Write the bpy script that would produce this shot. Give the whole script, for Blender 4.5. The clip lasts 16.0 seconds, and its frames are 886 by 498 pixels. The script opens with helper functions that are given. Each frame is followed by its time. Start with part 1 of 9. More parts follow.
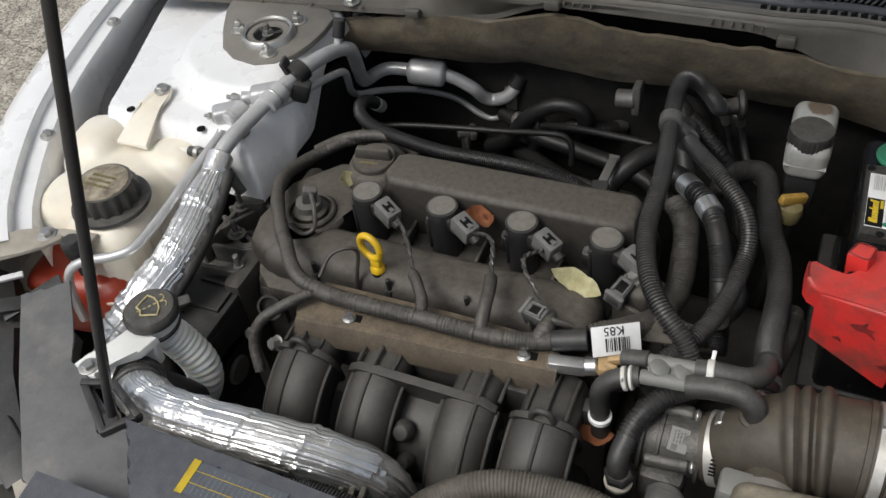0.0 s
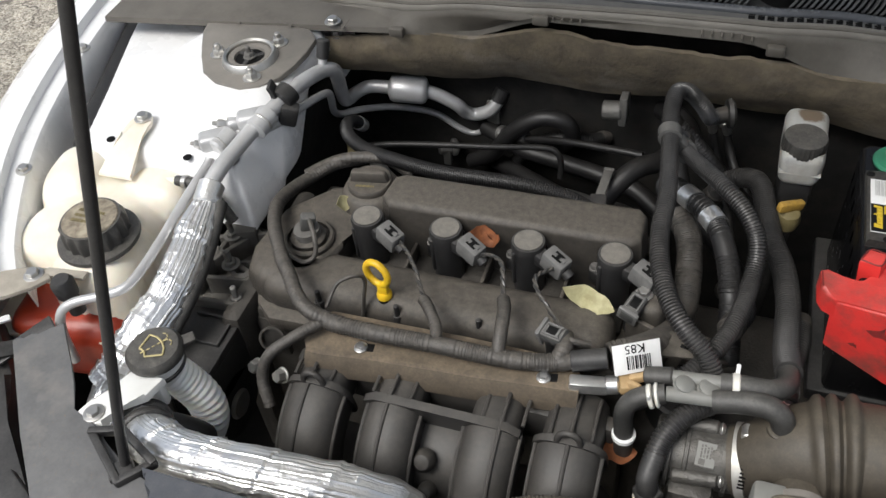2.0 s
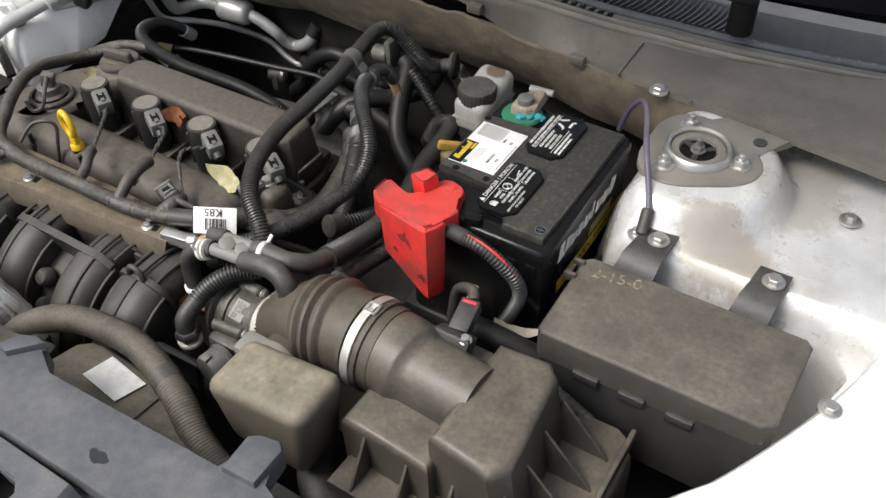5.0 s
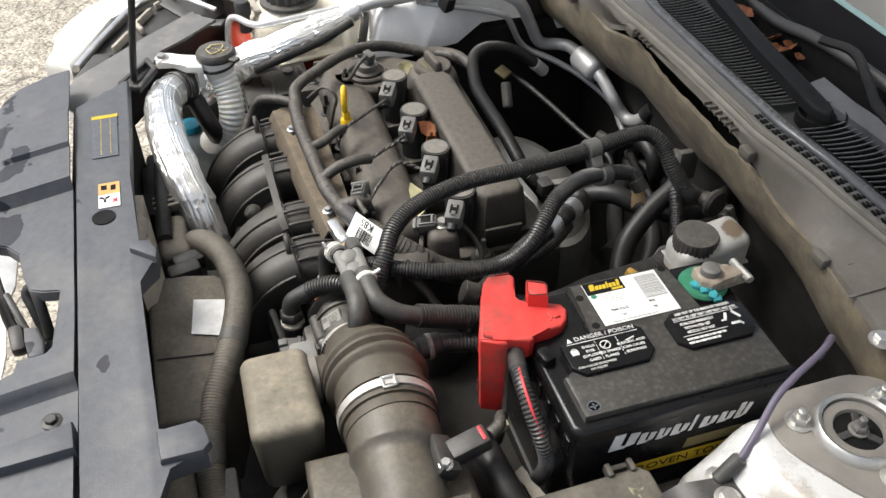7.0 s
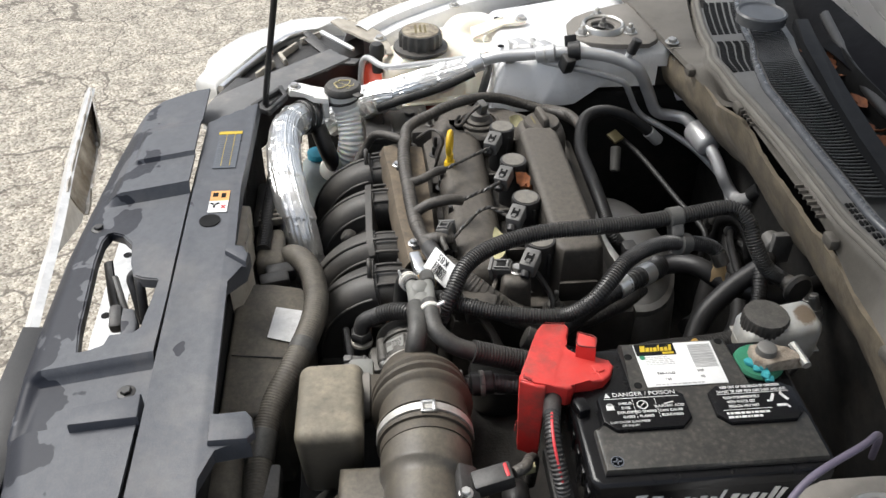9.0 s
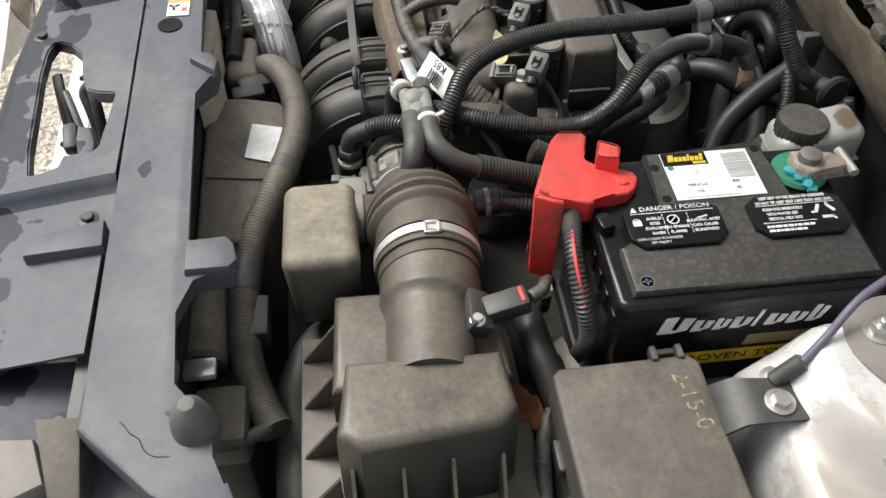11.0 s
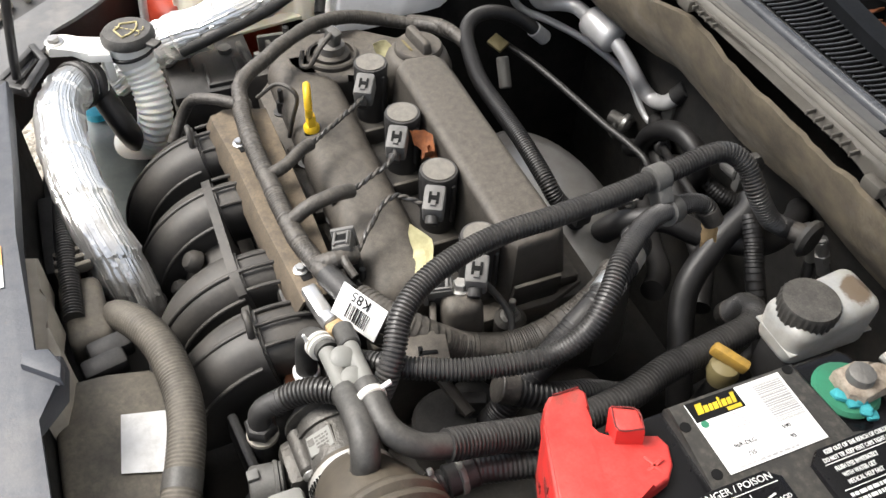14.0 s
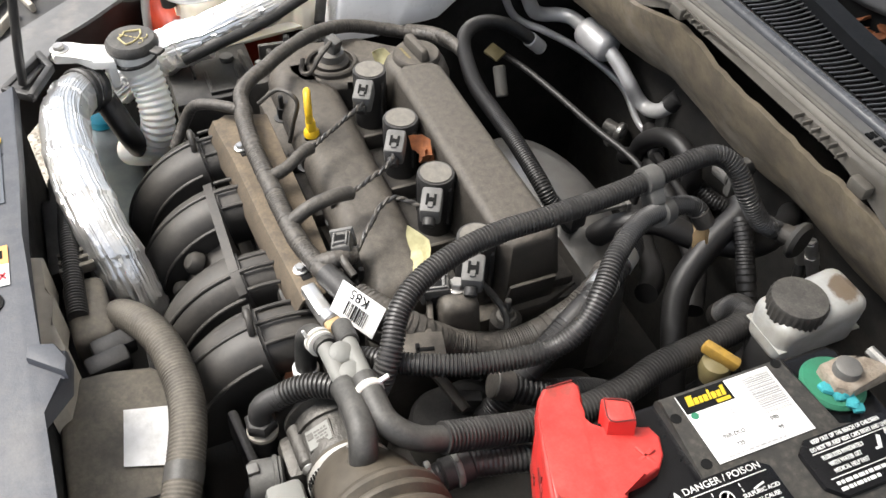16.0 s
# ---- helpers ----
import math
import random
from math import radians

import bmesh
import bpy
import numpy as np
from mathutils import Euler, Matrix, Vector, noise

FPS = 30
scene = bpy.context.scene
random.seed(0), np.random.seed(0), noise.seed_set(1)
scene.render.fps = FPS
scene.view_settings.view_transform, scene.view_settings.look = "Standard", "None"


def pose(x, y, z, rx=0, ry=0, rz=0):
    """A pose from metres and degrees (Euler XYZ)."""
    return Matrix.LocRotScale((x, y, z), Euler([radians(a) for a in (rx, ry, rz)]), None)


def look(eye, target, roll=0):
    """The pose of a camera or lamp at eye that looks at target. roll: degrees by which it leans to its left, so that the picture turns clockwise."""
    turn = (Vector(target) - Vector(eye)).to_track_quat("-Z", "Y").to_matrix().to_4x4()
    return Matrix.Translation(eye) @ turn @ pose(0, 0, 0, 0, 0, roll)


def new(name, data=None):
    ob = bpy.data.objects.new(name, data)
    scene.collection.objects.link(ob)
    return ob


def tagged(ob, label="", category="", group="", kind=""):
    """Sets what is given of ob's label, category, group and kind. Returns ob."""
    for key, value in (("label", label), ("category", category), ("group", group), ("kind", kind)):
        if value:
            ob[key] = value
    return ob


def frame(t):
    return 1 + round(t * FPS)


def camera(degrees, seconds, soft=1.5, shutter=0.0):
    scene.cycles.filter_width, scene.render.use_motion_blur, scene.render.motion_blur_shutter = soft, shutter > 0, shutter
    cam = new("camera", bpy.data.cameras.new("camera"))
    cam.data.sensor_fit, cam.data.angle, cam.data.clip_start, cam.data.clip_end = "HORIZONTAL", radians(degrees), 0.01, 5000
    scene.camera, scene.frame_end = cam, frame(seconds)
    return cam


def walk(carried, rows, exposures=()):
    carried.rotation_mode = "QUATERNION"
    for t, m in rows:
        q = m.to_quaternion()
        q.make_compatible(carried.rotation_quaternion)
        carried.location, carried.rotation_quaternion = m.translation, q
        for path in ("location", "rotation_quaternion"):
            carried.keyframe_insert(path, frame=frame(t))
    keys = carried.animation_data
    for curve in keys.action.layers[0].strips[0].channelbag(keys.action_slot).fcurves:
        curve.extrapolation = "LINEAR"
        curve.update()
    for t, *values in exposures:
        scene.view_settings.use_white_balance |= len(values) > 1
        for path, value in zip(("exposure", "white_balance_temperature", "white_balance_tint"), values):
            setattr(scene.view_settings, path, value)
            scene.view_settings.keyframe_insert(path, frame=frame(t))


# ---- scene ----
cam = camera(53.9, 16.0)
PATH = [
    (0, (0.192, -0.88, 1.551), (-0.478, 0.343, 0.117), -8.1),
    (0.5, (0.131, -0.879, 1.551), (-0.397, 0.373, 0.084), -6.7),
    (1, (0.107, -0.869, 1.553), (-0.345, 0.401, 0.076), -5.2),
    (1.5, (0.108, -0.872, 1.555), (-0.356, 0.41, 0.093), -5.5),
    (2, (0.117, -0.882, 1.562), (-0.436, 0.393, 0.124), -6.9),
    (2.5, (0.145, -0.886, 1.553), (-0.433, 0.382, 0.119), -7.8),
    (3, (0.203, -0.901, 1.54), (-0.258, 0.384, 0.079), -7.2),
    (3.5, (0.35, -0.98, 1.531), (-0.125, 0.395, 0.158), -6.2),
    (3.7, (0.411, -1.007, 1.518), (-0.045, 0.374, 0.145), -5.1),
    (5.8, (0.844, -0.652, 1.529), (-0.249, 0.265, 0.126), -2.6),
    (6, (0.865, -0.619, 1.531), (-0.294, 0.227, 0.138), -3.1),
    (6.5, (0.84, -0.534, 1.517), (-0.429, 0.174, 0.142), -1.3),
    (7, (0.863, -0.481, 1.519), (-0.571, -0.049, 0.194), -0.4),
    (7.5, (0.918, -0.431, 1.536), (-0.623, -0.242, 0.275), 0.3),
    (8, (0.926, -0.411, 1.531), (-0.654, -0.264, 0.313), 0.1),
    (8.2, (0.928, -0.416, 1.532), (-0.652, -0.275, 0.314), 0.2),
    (10.3, (0.914, -0.406, 1.513), (-0.616, -0.261, 0.233), -0.1),
    (10.5, (0.923, -0.412, 1.49), (-0.574, -0.259, 0.173), 0.3),
    (11, (0.856, -0.433, 1.441), (-0.457, -0.263, -0.059), 0.7),
    (11.5, (0.719, -0.49, 1.408), (-0.475, -0.23, -0.175), 1.7),
    (12, (0.629, -0.487, 1.394), (-0.44, -0.165, -0.265), 3.1),
    (12.5, (0.564, -0.467, 1.4), (-0.455, -0.053, -0.27), 3.8),
    (13, (0.54, -0.458, 1.419), (-0.614, 0.048, -0.134), 3.2),
    (13.5, (0.534, -0.463, 1.429), (-0.696, 0.106, -0.042), 3.2),
    (14, (0.538, -0.463, 1.43), (-0.718, 0.078, -0.031), 2.1),
    (14.5, (0.537, -0.463, 1.431), (-0.726, 0.075, -0.025), 2.1),
    (15, (0.532, -0.461, 1.433), (-0.728, 0.061, -0.031), 1.7),
    (15.5, (0.537, -0.464, 1.432), (-0.732, 0.066, -0.02), 1.9),
    (16, (0.56, -0.47, 1.432), (-0.72, 0.083, -0.002), 2.2),
]
# exposure, and the light's numbers
EXPOSURES = [(0.0, -0.60, 6250, 9), (0.7, -0.50, 6250, 9), (1.5, -0.30, 6250, 9), (2.5, -0.18, 6250, 9), (3.5, 0.04, 6250, 9), (6.0, 0.22, 6450, 9), (7.5, 0.44, 6400, 9), (8.0, 0.24, 6280, 9), (10.5, 0.18, 6350, 9), (11.0, 0.38, 6400, 9), (12.0, 0.70, 6420, 10), (12.5, 0.74, 6450, 10), (14.5, 0.78, 6450, 10), (16.0, 0.80, 6450, 10)]
SKY, SUN, SUN_EL, SUN_AZ = 0.15, 3.0, 55.0, 212.0
walk(cam, [(t, look(eye, target, roll)) for t, eye, target, roll in PATH], exposures=EXPOSURES)

# ---- light: bright hazy sky, a soft sun from the front on the passenger side ----
world = bpy.data.worlds.new("world")
scene.world = world
world.use_nodes = True
wn, wl = world.node_tree.nodes, world.node_tree.links
sky = wn.new("ShaderNodeTexSky")
sky.sky_type, sky.sun_disc = "NISHITA", False
sky.sun_elevation, sky.sun_rotation = radians(SUN_EL), radians(SUN_AZ)
sky.air_density, sky.dust_density, sky.ozone_density = 1.0, 4.0, 1.0
haze = wn.new("ShaderNodeHueSaturation")
haze.inputs["Saturation"].default_value = 0.45
wl.new(sky.outputs[0], haze.inputs["Color"])
wl.new(haze.outputs[0], wn["Background"].inputs[0])
wn["Background"].inputs[1].default_value = SKY
sun = bpy.data.lights.new("sun", "SUN")
sun.energy, sun.angle, sun.color = SUN, radians(28), (1.0, 0.955, 0.89)
sun_ob = new("sun", sun)
a, e = radians(SUN_AZ), radians(SUN_EL)
sun_way = Vector((math.sin(a) * math.cos(e), math.cos(a) * math.cos(e), math.sin(e)))
sun_ob.matrix_world = look(sun_way * 20, (0, 0, 0))


# ---- materials ----
def mk(name, col, col2=None, rough=0.5, metal=0.0, dust=0.0, dustcol=(0.25, 0.228, 0.195), scale=30, fine=500, bump=0.15, grime=0.0,
       coat=0.0, trans=0.0, stretch=None, sss=0.0, stain=0.0, spots=0.0, specks=0.0, patches=(), spec=0.5):
    m = bpy.data.materials.new(name)
    m.use_nodes = True
    n, l = m.node_tree.nodes, m.node_tree.links
    b = n["Principled BSDF"]
    geo = n.new("ShaderNodeNewGeometry")
    vec = geo.outputs["Position"]
    if stretch:
        mp = n.new("ShaderNodeMapping")
        mp.inputs["Scale"].default_value = stretch
        l.new(vec, mp.inputs[0])
        vec = mp.outputs[0]

    def noise_tex(s, detail=4, rough_n=0.6):
        t = n.new("ShaderNodeTexNoise")
        t.inputs["Scale"].default_value, t.inputs["Detail"].default_value, t.inputs["Roughness"].default_value = s, detail, rough_n
        l.new(vec, t.inputs["Vector"])
        return t.outputs["Fac"]

    def ramp(x, lo, hi):
        r = n.new("ShaderNodeMapRange")
        r.inputs[1].default_value, r.inputs[2].default_value = lo, hi
        l.new(x, r.inputs[0])
        return r.outputs[0]

    def mix(f, c1, c2):
        x = n.new("ShaderNodeMix")
        x.data_type = "RGBA"
        for sock, v in ((x.inputs[0], f), (x.inputs[6], c1), (x.inputs[7], c2)):
            if isinstance(v, tuple):
                sock.default_value = (*v, 1)
            elif isinstance(v, float):
                sock.default_value = v
            else:
                l.new(v, sock)
        return x.outputs[2]

    def times(u, v):
        x = n.new("ShaderNodeMath")
        x.operation = "MULTIPLY"
        for sock, q in ((x.inputs[0], u), (x.inputs[1], v)):
            if isinstance(q, float):
                sock.default_value = q
            else:
                l.new(q, sock)
        return x.outputs[0]

    col2 = col2 or tuple(c * 0.7 for c in col)
    c = mix(ramp(noise_tex(scale), 0.35, 0.65), col, col2)
    if spots:
        vo = n.new("ShaderNodeTexVoronoi")
        vo.inputs["Scale"].default_value = 150
        l.new(vec, vo.inputs["Vector"])
        c = mix(times(times(ramp(vo.outputs["Distance"], 0.75, 0.15), ramp(noise_tex(210, 4, 0.7), 0.38, 0.62)), spots * 1.5), c, (0.105, 0.096, 0.08))
    if grime:
        c = mix(times(ramp(noise_tex(scale * 0.4 + 7, 6, 0.7), 0.48, 0.7), grime), c, (0.06, 0.05, 0.04))
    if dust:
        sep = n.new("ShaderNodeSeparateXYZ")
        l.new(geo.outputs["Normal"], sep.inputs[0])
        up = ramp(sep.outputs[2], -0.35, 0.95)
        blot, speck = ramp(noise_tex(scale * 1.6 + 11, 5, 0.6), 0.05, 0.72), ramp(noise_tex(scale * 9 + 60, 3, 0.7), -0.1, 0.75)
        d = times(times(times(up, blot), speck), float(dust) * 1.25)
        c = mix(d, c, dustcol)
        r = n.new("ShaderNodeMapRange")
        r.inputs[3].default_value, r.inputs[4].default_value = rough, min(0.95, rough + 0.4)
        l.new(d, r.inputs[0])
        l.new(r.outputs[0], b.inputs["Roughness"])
    else:
        r = n.new("ShaderNodeMapRange")
        r.inputs[3].default_value, r.inputs[4].default_value = rough * 0.8, min(1, rough * 1.2)
        l.new(noise_tex(scale * 2), r.inputs[0])
        l.new(r.outputs[0], b.inputs["Roughness"])
    if specks:
        c = mix(times(ramp(noise_tex(230, 4, 0.75), 0.60, 0.70), specks), c, (0.20, 0.15, 0.10))
        c = mix(times(ramp(noise_tex(7, 5, 0.65), 0.52, 0.66), specks), c, (0.34, 0.31, 0.27))
    if stain:
        sp = n.new("ShaderNodeSeparateXYZ")
        l.new(geo.outputs["Position"], sp.inputs[0])
        add = n.new("ShaderNodeMath")
        add.operation = "MULTIPLY_ADD"
        l.new(ramp(sp.outputs[1], -0.70, -0.80), add.inputs[0])
        add.inputs[1].default_value = 0.25
        l.new(noise_tex(17, 3, 0.5), add.inputs[2])
        c = mix(times(ramp(add.outputs[0], 0.675, 0.687), stain), c, (0.012, 0.014, 0.022))
    for px, py, rx, ry, tint, amount in patches:
        mv = n.new("ShaderNodeMapping")
        mv.inputs["Location"].default_value = (-px / rx, -py / ry, 0)
        mv.inputs["Scale"].default_value = (1 / rx, 1 / ry, 0)
        l.new(geo.outputs["Position"], mv.inputs[0])
        far = n.new("ShaderNodeVectorMath")
        far.operation = "LENGTH"
        l.new(mv.outputs[0], far.inputs[0])
        wob = n.new("ShaderNodeMath")
        wob.operation = "MULTIPLY_ADD"
        l.new(noise_tex(45, 8, 0.75), wob.inputs[0])
        wob.inputs[1].default_value = 1.6
        l.new(far.outputs["Value"], wob.inputs[2])
        c = mix(times(ramp(wob.outputs[0], 1.90, 1.62), float(amount)), c, tint)
    l.new(c, b.inputs["Base Color"])
    b.inputs["Metallic"].default_value = metal
    b.inputs["Specular IOR Level"].default_value = spec
    b.inputs["Coat Weight"].default_value = coat
    b.inputs["Transmission Weight"].default_value = trans
    b.inputs["Subsurface Weight"].default_value = sss
    b.inputs["Subsurface Radius"].default_value = (0.02, 0.015, 0.01)
    if bump:
        bp = n.new("ShaderNodeBump")
        bp.inputs["Strength"].default_value, bp.inputs["Distance"].default_value = bump, 0.002
        l.new(noise_tex(fine, 3), bp.inputs["Height"])
        l.new(bp.outputs[0], b.inputs["Normal"])
    return m


M = dict(
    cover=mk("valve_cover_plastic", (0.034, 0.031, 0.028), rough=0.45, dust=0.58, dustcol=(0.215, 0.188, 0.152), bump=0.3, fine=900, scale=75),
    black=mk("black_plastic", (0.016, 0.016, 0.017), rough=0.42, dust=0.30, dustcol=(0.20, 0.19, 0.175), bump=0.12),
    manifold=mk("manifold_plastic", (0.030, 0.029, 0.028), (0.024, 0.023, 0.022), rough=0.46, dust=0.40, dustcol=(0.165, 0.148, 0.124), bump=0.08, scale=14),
    # grime, and the bay's deep shade taken into a near-black base
    darkbay=mk("grimy_shade_dark_metal", (0.018, 0.0175, 0.0165), rough=0.8, dust=0.0, bump=0.3, grime=0.3, spec=0.25),
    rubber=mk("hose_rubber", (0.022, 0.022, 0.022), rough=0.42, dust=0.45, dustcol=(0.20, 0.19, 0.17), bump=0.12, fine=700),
    dullrubber=mk("dull_dark_rubber", (0.011, 0.011, 0.012), rough=0.45, dust=0.08, bump=0.1),
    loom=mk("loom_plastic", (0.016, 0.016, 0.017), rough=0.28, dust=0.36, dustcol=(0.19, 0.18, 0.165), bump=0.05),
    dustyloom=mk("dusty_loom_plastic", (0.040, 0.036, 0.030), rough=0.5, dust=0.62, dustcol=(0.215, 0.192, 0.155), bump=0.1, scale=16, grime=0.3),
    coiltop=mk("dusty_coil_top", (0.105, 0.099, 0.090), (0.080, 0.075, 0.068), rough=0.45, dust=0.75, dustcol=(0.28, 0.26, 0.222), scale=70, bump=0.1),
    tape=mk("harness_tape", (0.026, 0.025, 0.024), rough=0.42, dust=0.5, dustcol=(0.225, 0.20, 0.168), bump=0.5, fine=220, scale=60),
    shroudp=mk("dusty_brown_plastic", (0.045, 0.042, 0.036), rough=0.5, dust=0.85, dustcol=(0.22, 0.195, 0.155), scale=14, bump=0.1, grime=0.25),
    tan=mk("dusty_rail_plate", (0.048, 0.040, 0.031), (0.036, 0.030, 0.023), rough=0.6, dust=0.85, dustcol=(0.24, 0.186, 0.125), grime=0.3),
    radcov=mk("grey_cover_sheet", (0.060, 0.065, 0.078), (0.050, 0.054, 0.066), rough=0.44, spec=0.36, dust=0.32, dustcol=(0.205, 0.208, 0.212), scale=48, bump=0.12, fine=420, stain=1.0, specks=0.14),
    tornsheet=mk("torn_grey_sheet", (0.112, 0.113, 0.115), (0.088, 0.088, 0.089), rough=0.45, dust=0.4, dustcol=(0.24, 0.235, 0.225), scale=24, bump=0.06, fine=900, specks=0.45),
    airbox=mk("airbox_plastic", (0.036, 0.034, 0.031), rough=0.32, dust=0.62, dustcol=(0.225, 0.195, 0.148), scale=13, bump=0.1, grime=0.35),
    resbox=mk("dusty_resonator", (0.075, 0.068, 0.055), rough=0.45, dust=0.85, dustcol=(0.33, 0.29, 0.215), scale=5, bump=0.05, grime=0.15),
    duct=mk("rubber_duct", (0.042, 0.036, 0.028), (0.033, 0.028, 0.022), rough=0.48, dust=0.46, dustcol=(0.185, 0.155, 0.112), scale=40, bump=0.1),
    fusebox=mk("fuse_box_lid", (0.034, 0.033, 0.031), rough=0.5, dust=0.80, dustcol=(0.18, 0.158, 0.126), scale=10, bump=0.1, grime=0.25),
    paint=mk("silver_paint", (0.78, 0.78, 0.77), (0.70, 0.695, 0.68), rough=0.28, metal=0.3, bump=0.03, coat=0.3, scale=9, specks=0.4, grime=0.22,
             patches=((0.632, 0.045, 0.062, 0.085, (0.44, 0.40, 0.335), 0.6), (0.595, -0.098, 0.060, 0.034, (0.36, 0.31, 0.25), 0.7))),
    wingpaint=mk("clean_silver_paint", (0.88, 0.88, 0.875), (0.84, 0.84, 0.835), rough=0.28, metal=0.0, bump=0.03, coat=0.4, scale=9, specks=0.12),
    whitepaint=mk("white_paint", (0.78, 0.78, 0.77), rough=0.3, coat=0.5, bump=0.0),
    plate=mk("strut_plate", (0.20, 0.185, 0.165), (0.15, 0.14, 0.125), rough=0.55, metal=0.1, dust=0.6, dustcol=(0.27, 0.25, 0.22)),
    zinc=mk("zinc_steel", (0.60, 0.59, 0.56), (0.45, 0.44, 0.42), rough=0.38, metal=0.85, bump=0.1),
    alu=mk("aluminium_pipe", (0.60, 0.60, 0.60), (0.50, 0.50, 0.50), rough=0.33, metal=0.35, dust=0.15, dustcol=(0.42, 0.40, 0.37), bump=0.12),
    tbcast=mk("grimy_cast_alloy", (0.105, 0.102, 0.095), (0.065, 0.062, 0.057), rough=0.42, metal=0.45, dust=0.25, dustcol=(0.2, 0.185, 0.16), bump=0.5, fine=300, scale=60, grime=0.4),
    cast=mk("cast_aluminium", (0.20, 0.198, 0.19), (0.15, 0.147, 0.14), rough=0.5, metal=0.5, dust=0.4, bump=0.4, fine=350),
    foil=mk("heat_foil", (0.95, 0.95, 0.94), (0.90, 0.90, 0.89), rough=0.30, metal=0.92, bump=0.45, fine=190, scale=60),
    bandsteel=mk("dusty_band_steel", (0.66, 0.65, 0.62), (0.50, 0.48, 0.44), rough=0.48, metal=0.7, dust=0.25, dustcol=(0.45, 0.42, 0.37), bump=0.1, scale=60),
    steel=mk("bright_steel", (0.78, 0.78, 0.77), rough=0.3, metal=0.9, bump=0.05),
    red=mk("red_cap_plastic", (0.62, 0.026, 0.022), (0.52, 0.022, 0.02), rough=0.36, dust=0.30, dustcol=(0.58, 0.18, 0.15), bump=0.10, grime=0.75, scale=34),
    scuffed=mk("scuffed_plastic", (0.10, 0.018, 0.015), (0.25, 0.02, 0.018), rough=0.6, scale=90, bump=0.2),
    redline=mk("red_stripe", (0.7, 0.05, 0.06), rough=0.5),
    yellow=mk("yellow_plastic", (0.80, 0.52, 0.02), (0.70, 0.44, 0.02), rough=0.4, grime=0.15, bump=0.0),
    oldyellow=mk("dirty_yellow", (0.48, 0.29, 0.05), (0.34, 0.21, 0.05), rough=0.55, grime=0.6, scale=80),
    white=mk("white_plastic", (0.74, 0.72, 0.66), (0.64, 0.62, 0.56), rough=0.45, sss=0.1, grime=0.15),
    coupling=mk("grey_coupling_plastic", (0.21, 0.215, 0.20), (0.17, 0.172, 0.16), rough=0.45, dust=0.3),
    neck=mk("translucent_hose", (0.90, 0.90, 0.86), (0.85, 0.85, 0.80), rough=0.4, sss=0.3),
    tank=mk("aged_tank_plastic", (0.87, 0.83, 0.73), (0.80, 0.73, 0.59), rough=0.40, sss=0.3, grime=0.10, scale=12, bump=0.05),
    milk=mk("milky_white_plastic", (0.84, 0.84, 0.81), (0.78, 0.78, 0.74), rough=0.4, grime=0.06, scale=20, bump=0.05),
    capdust=mk("dusty_cap_top", (0.40, 0.35, 0.26), (0.14, 0.115, 0.085), rough=0.7, scale=55, bump=0.3),
    coolant=mk("red_coolant_plastic", (0.36, 0.045, 0.018), (0.30, 0.035, 0.018), rough=0.35, sss=0.2),
    fluid=mk("clear_tank", (0.44, 0.445, 0.43), (0.32, 0.31, 0.275), rough=0.35, sss=0.2, scale=30, grime=0.4, patches=((0.221, 0.064, 0.016, 0.013, (0.13, 0.085, 0.045), 0.85),)),
    capblack=mk("cap_plastic", (0.022, 0.022, 0.022), rough=0.34, dust=0.56, dustcol=(0.22, 0.205, 0.18), scale=60),
    battery=mk("battery_case", (0.007, 0.007, 0.008), rough=0.26, spec=0.28, bump=0.04),
    battop=mk("battery_lid", (0.020, 0.020, 0.020), (0.030, 0.029, 0.027), rough=0.38, dust=0.12, dustcol=(0.14, 0.128, 0.105), scale=50, spots=0.45),
    paper=mk("white_label", (0.82, 0.82, 0.81), (0.74, 0.74, 0.72), rough=0.5, bump=0.0, scale=40),
    worn_paper=mk("worn_white_label", (0.80, 0.80, 0.79), (0.70, 0.70, 0.68), rough=0.55, bump=0.2, scale=70, fine=160, grime=0.2),
    # print and black parts; also painted-on darkness of holes and gaps
    flat_black=mk("black_ink_and_void", (0.006, 0.006, 0.006), rough=0.7, bump=0.0, spec=0.2),
    frit=mk("black_glass_band", (0.005, 0.005, 0.006), rough=0.5, bump=0.0, spec=0.03),
    white_ink=mk("white_ink", (0.72, 0.72, 0.70), rough=0.5, bump=0.0),
    grey_ink=mk("grey_ink", (0.45, 0.45, 0.44), rough=0.6, bump=0.0),
    sticker_ink=mk("sticker_ink", (0.17, 0.185, 0.20), rough=0.6, bump=0.0),
    fadedyellow=mk("faded_yellow_print", (0.56, 0.48, 0.24), (0.46, 0.39, 0.20), rough=0.5, bump=0.0, scale=90),
    gold=mk("gold_print", (0.66, 0.47, 0.03), rough=0.4, bump=0.0),
    orange=mk("orange_label", (0.80, 0.40, 0.13), rough=0.5, bump=0.0),
    bay_label=mk("faded_blue_label", (0.100, 0.112, 0.130), (0.085, 0.095, 0.112), rough=0.5, bump=0.0, scale=60),
    chalk=mk("chalk", (0.30, 0.29, 0.18), (0.09, 0.085, 0.07), rough=0.9, scale=190),
    insul=mk("firewall_mat", (0.195, 0.160, 0.108), (0.115, 0.096, 0.070), rough=0.85, dust=0.22, dustcol=(0.25, 0.21, 0.155), scale=26, bump=0.55, fine=160, grime=0.6, specks=0.4),
    seal=mk("rubber_seal", (0.215, 0.202, 0.176), (0.15, 0.14, 0.122), rough=0.5, dust=0.6, dustcol=(0.25, 0.235, 0.205), scale=14, grime=0.2),
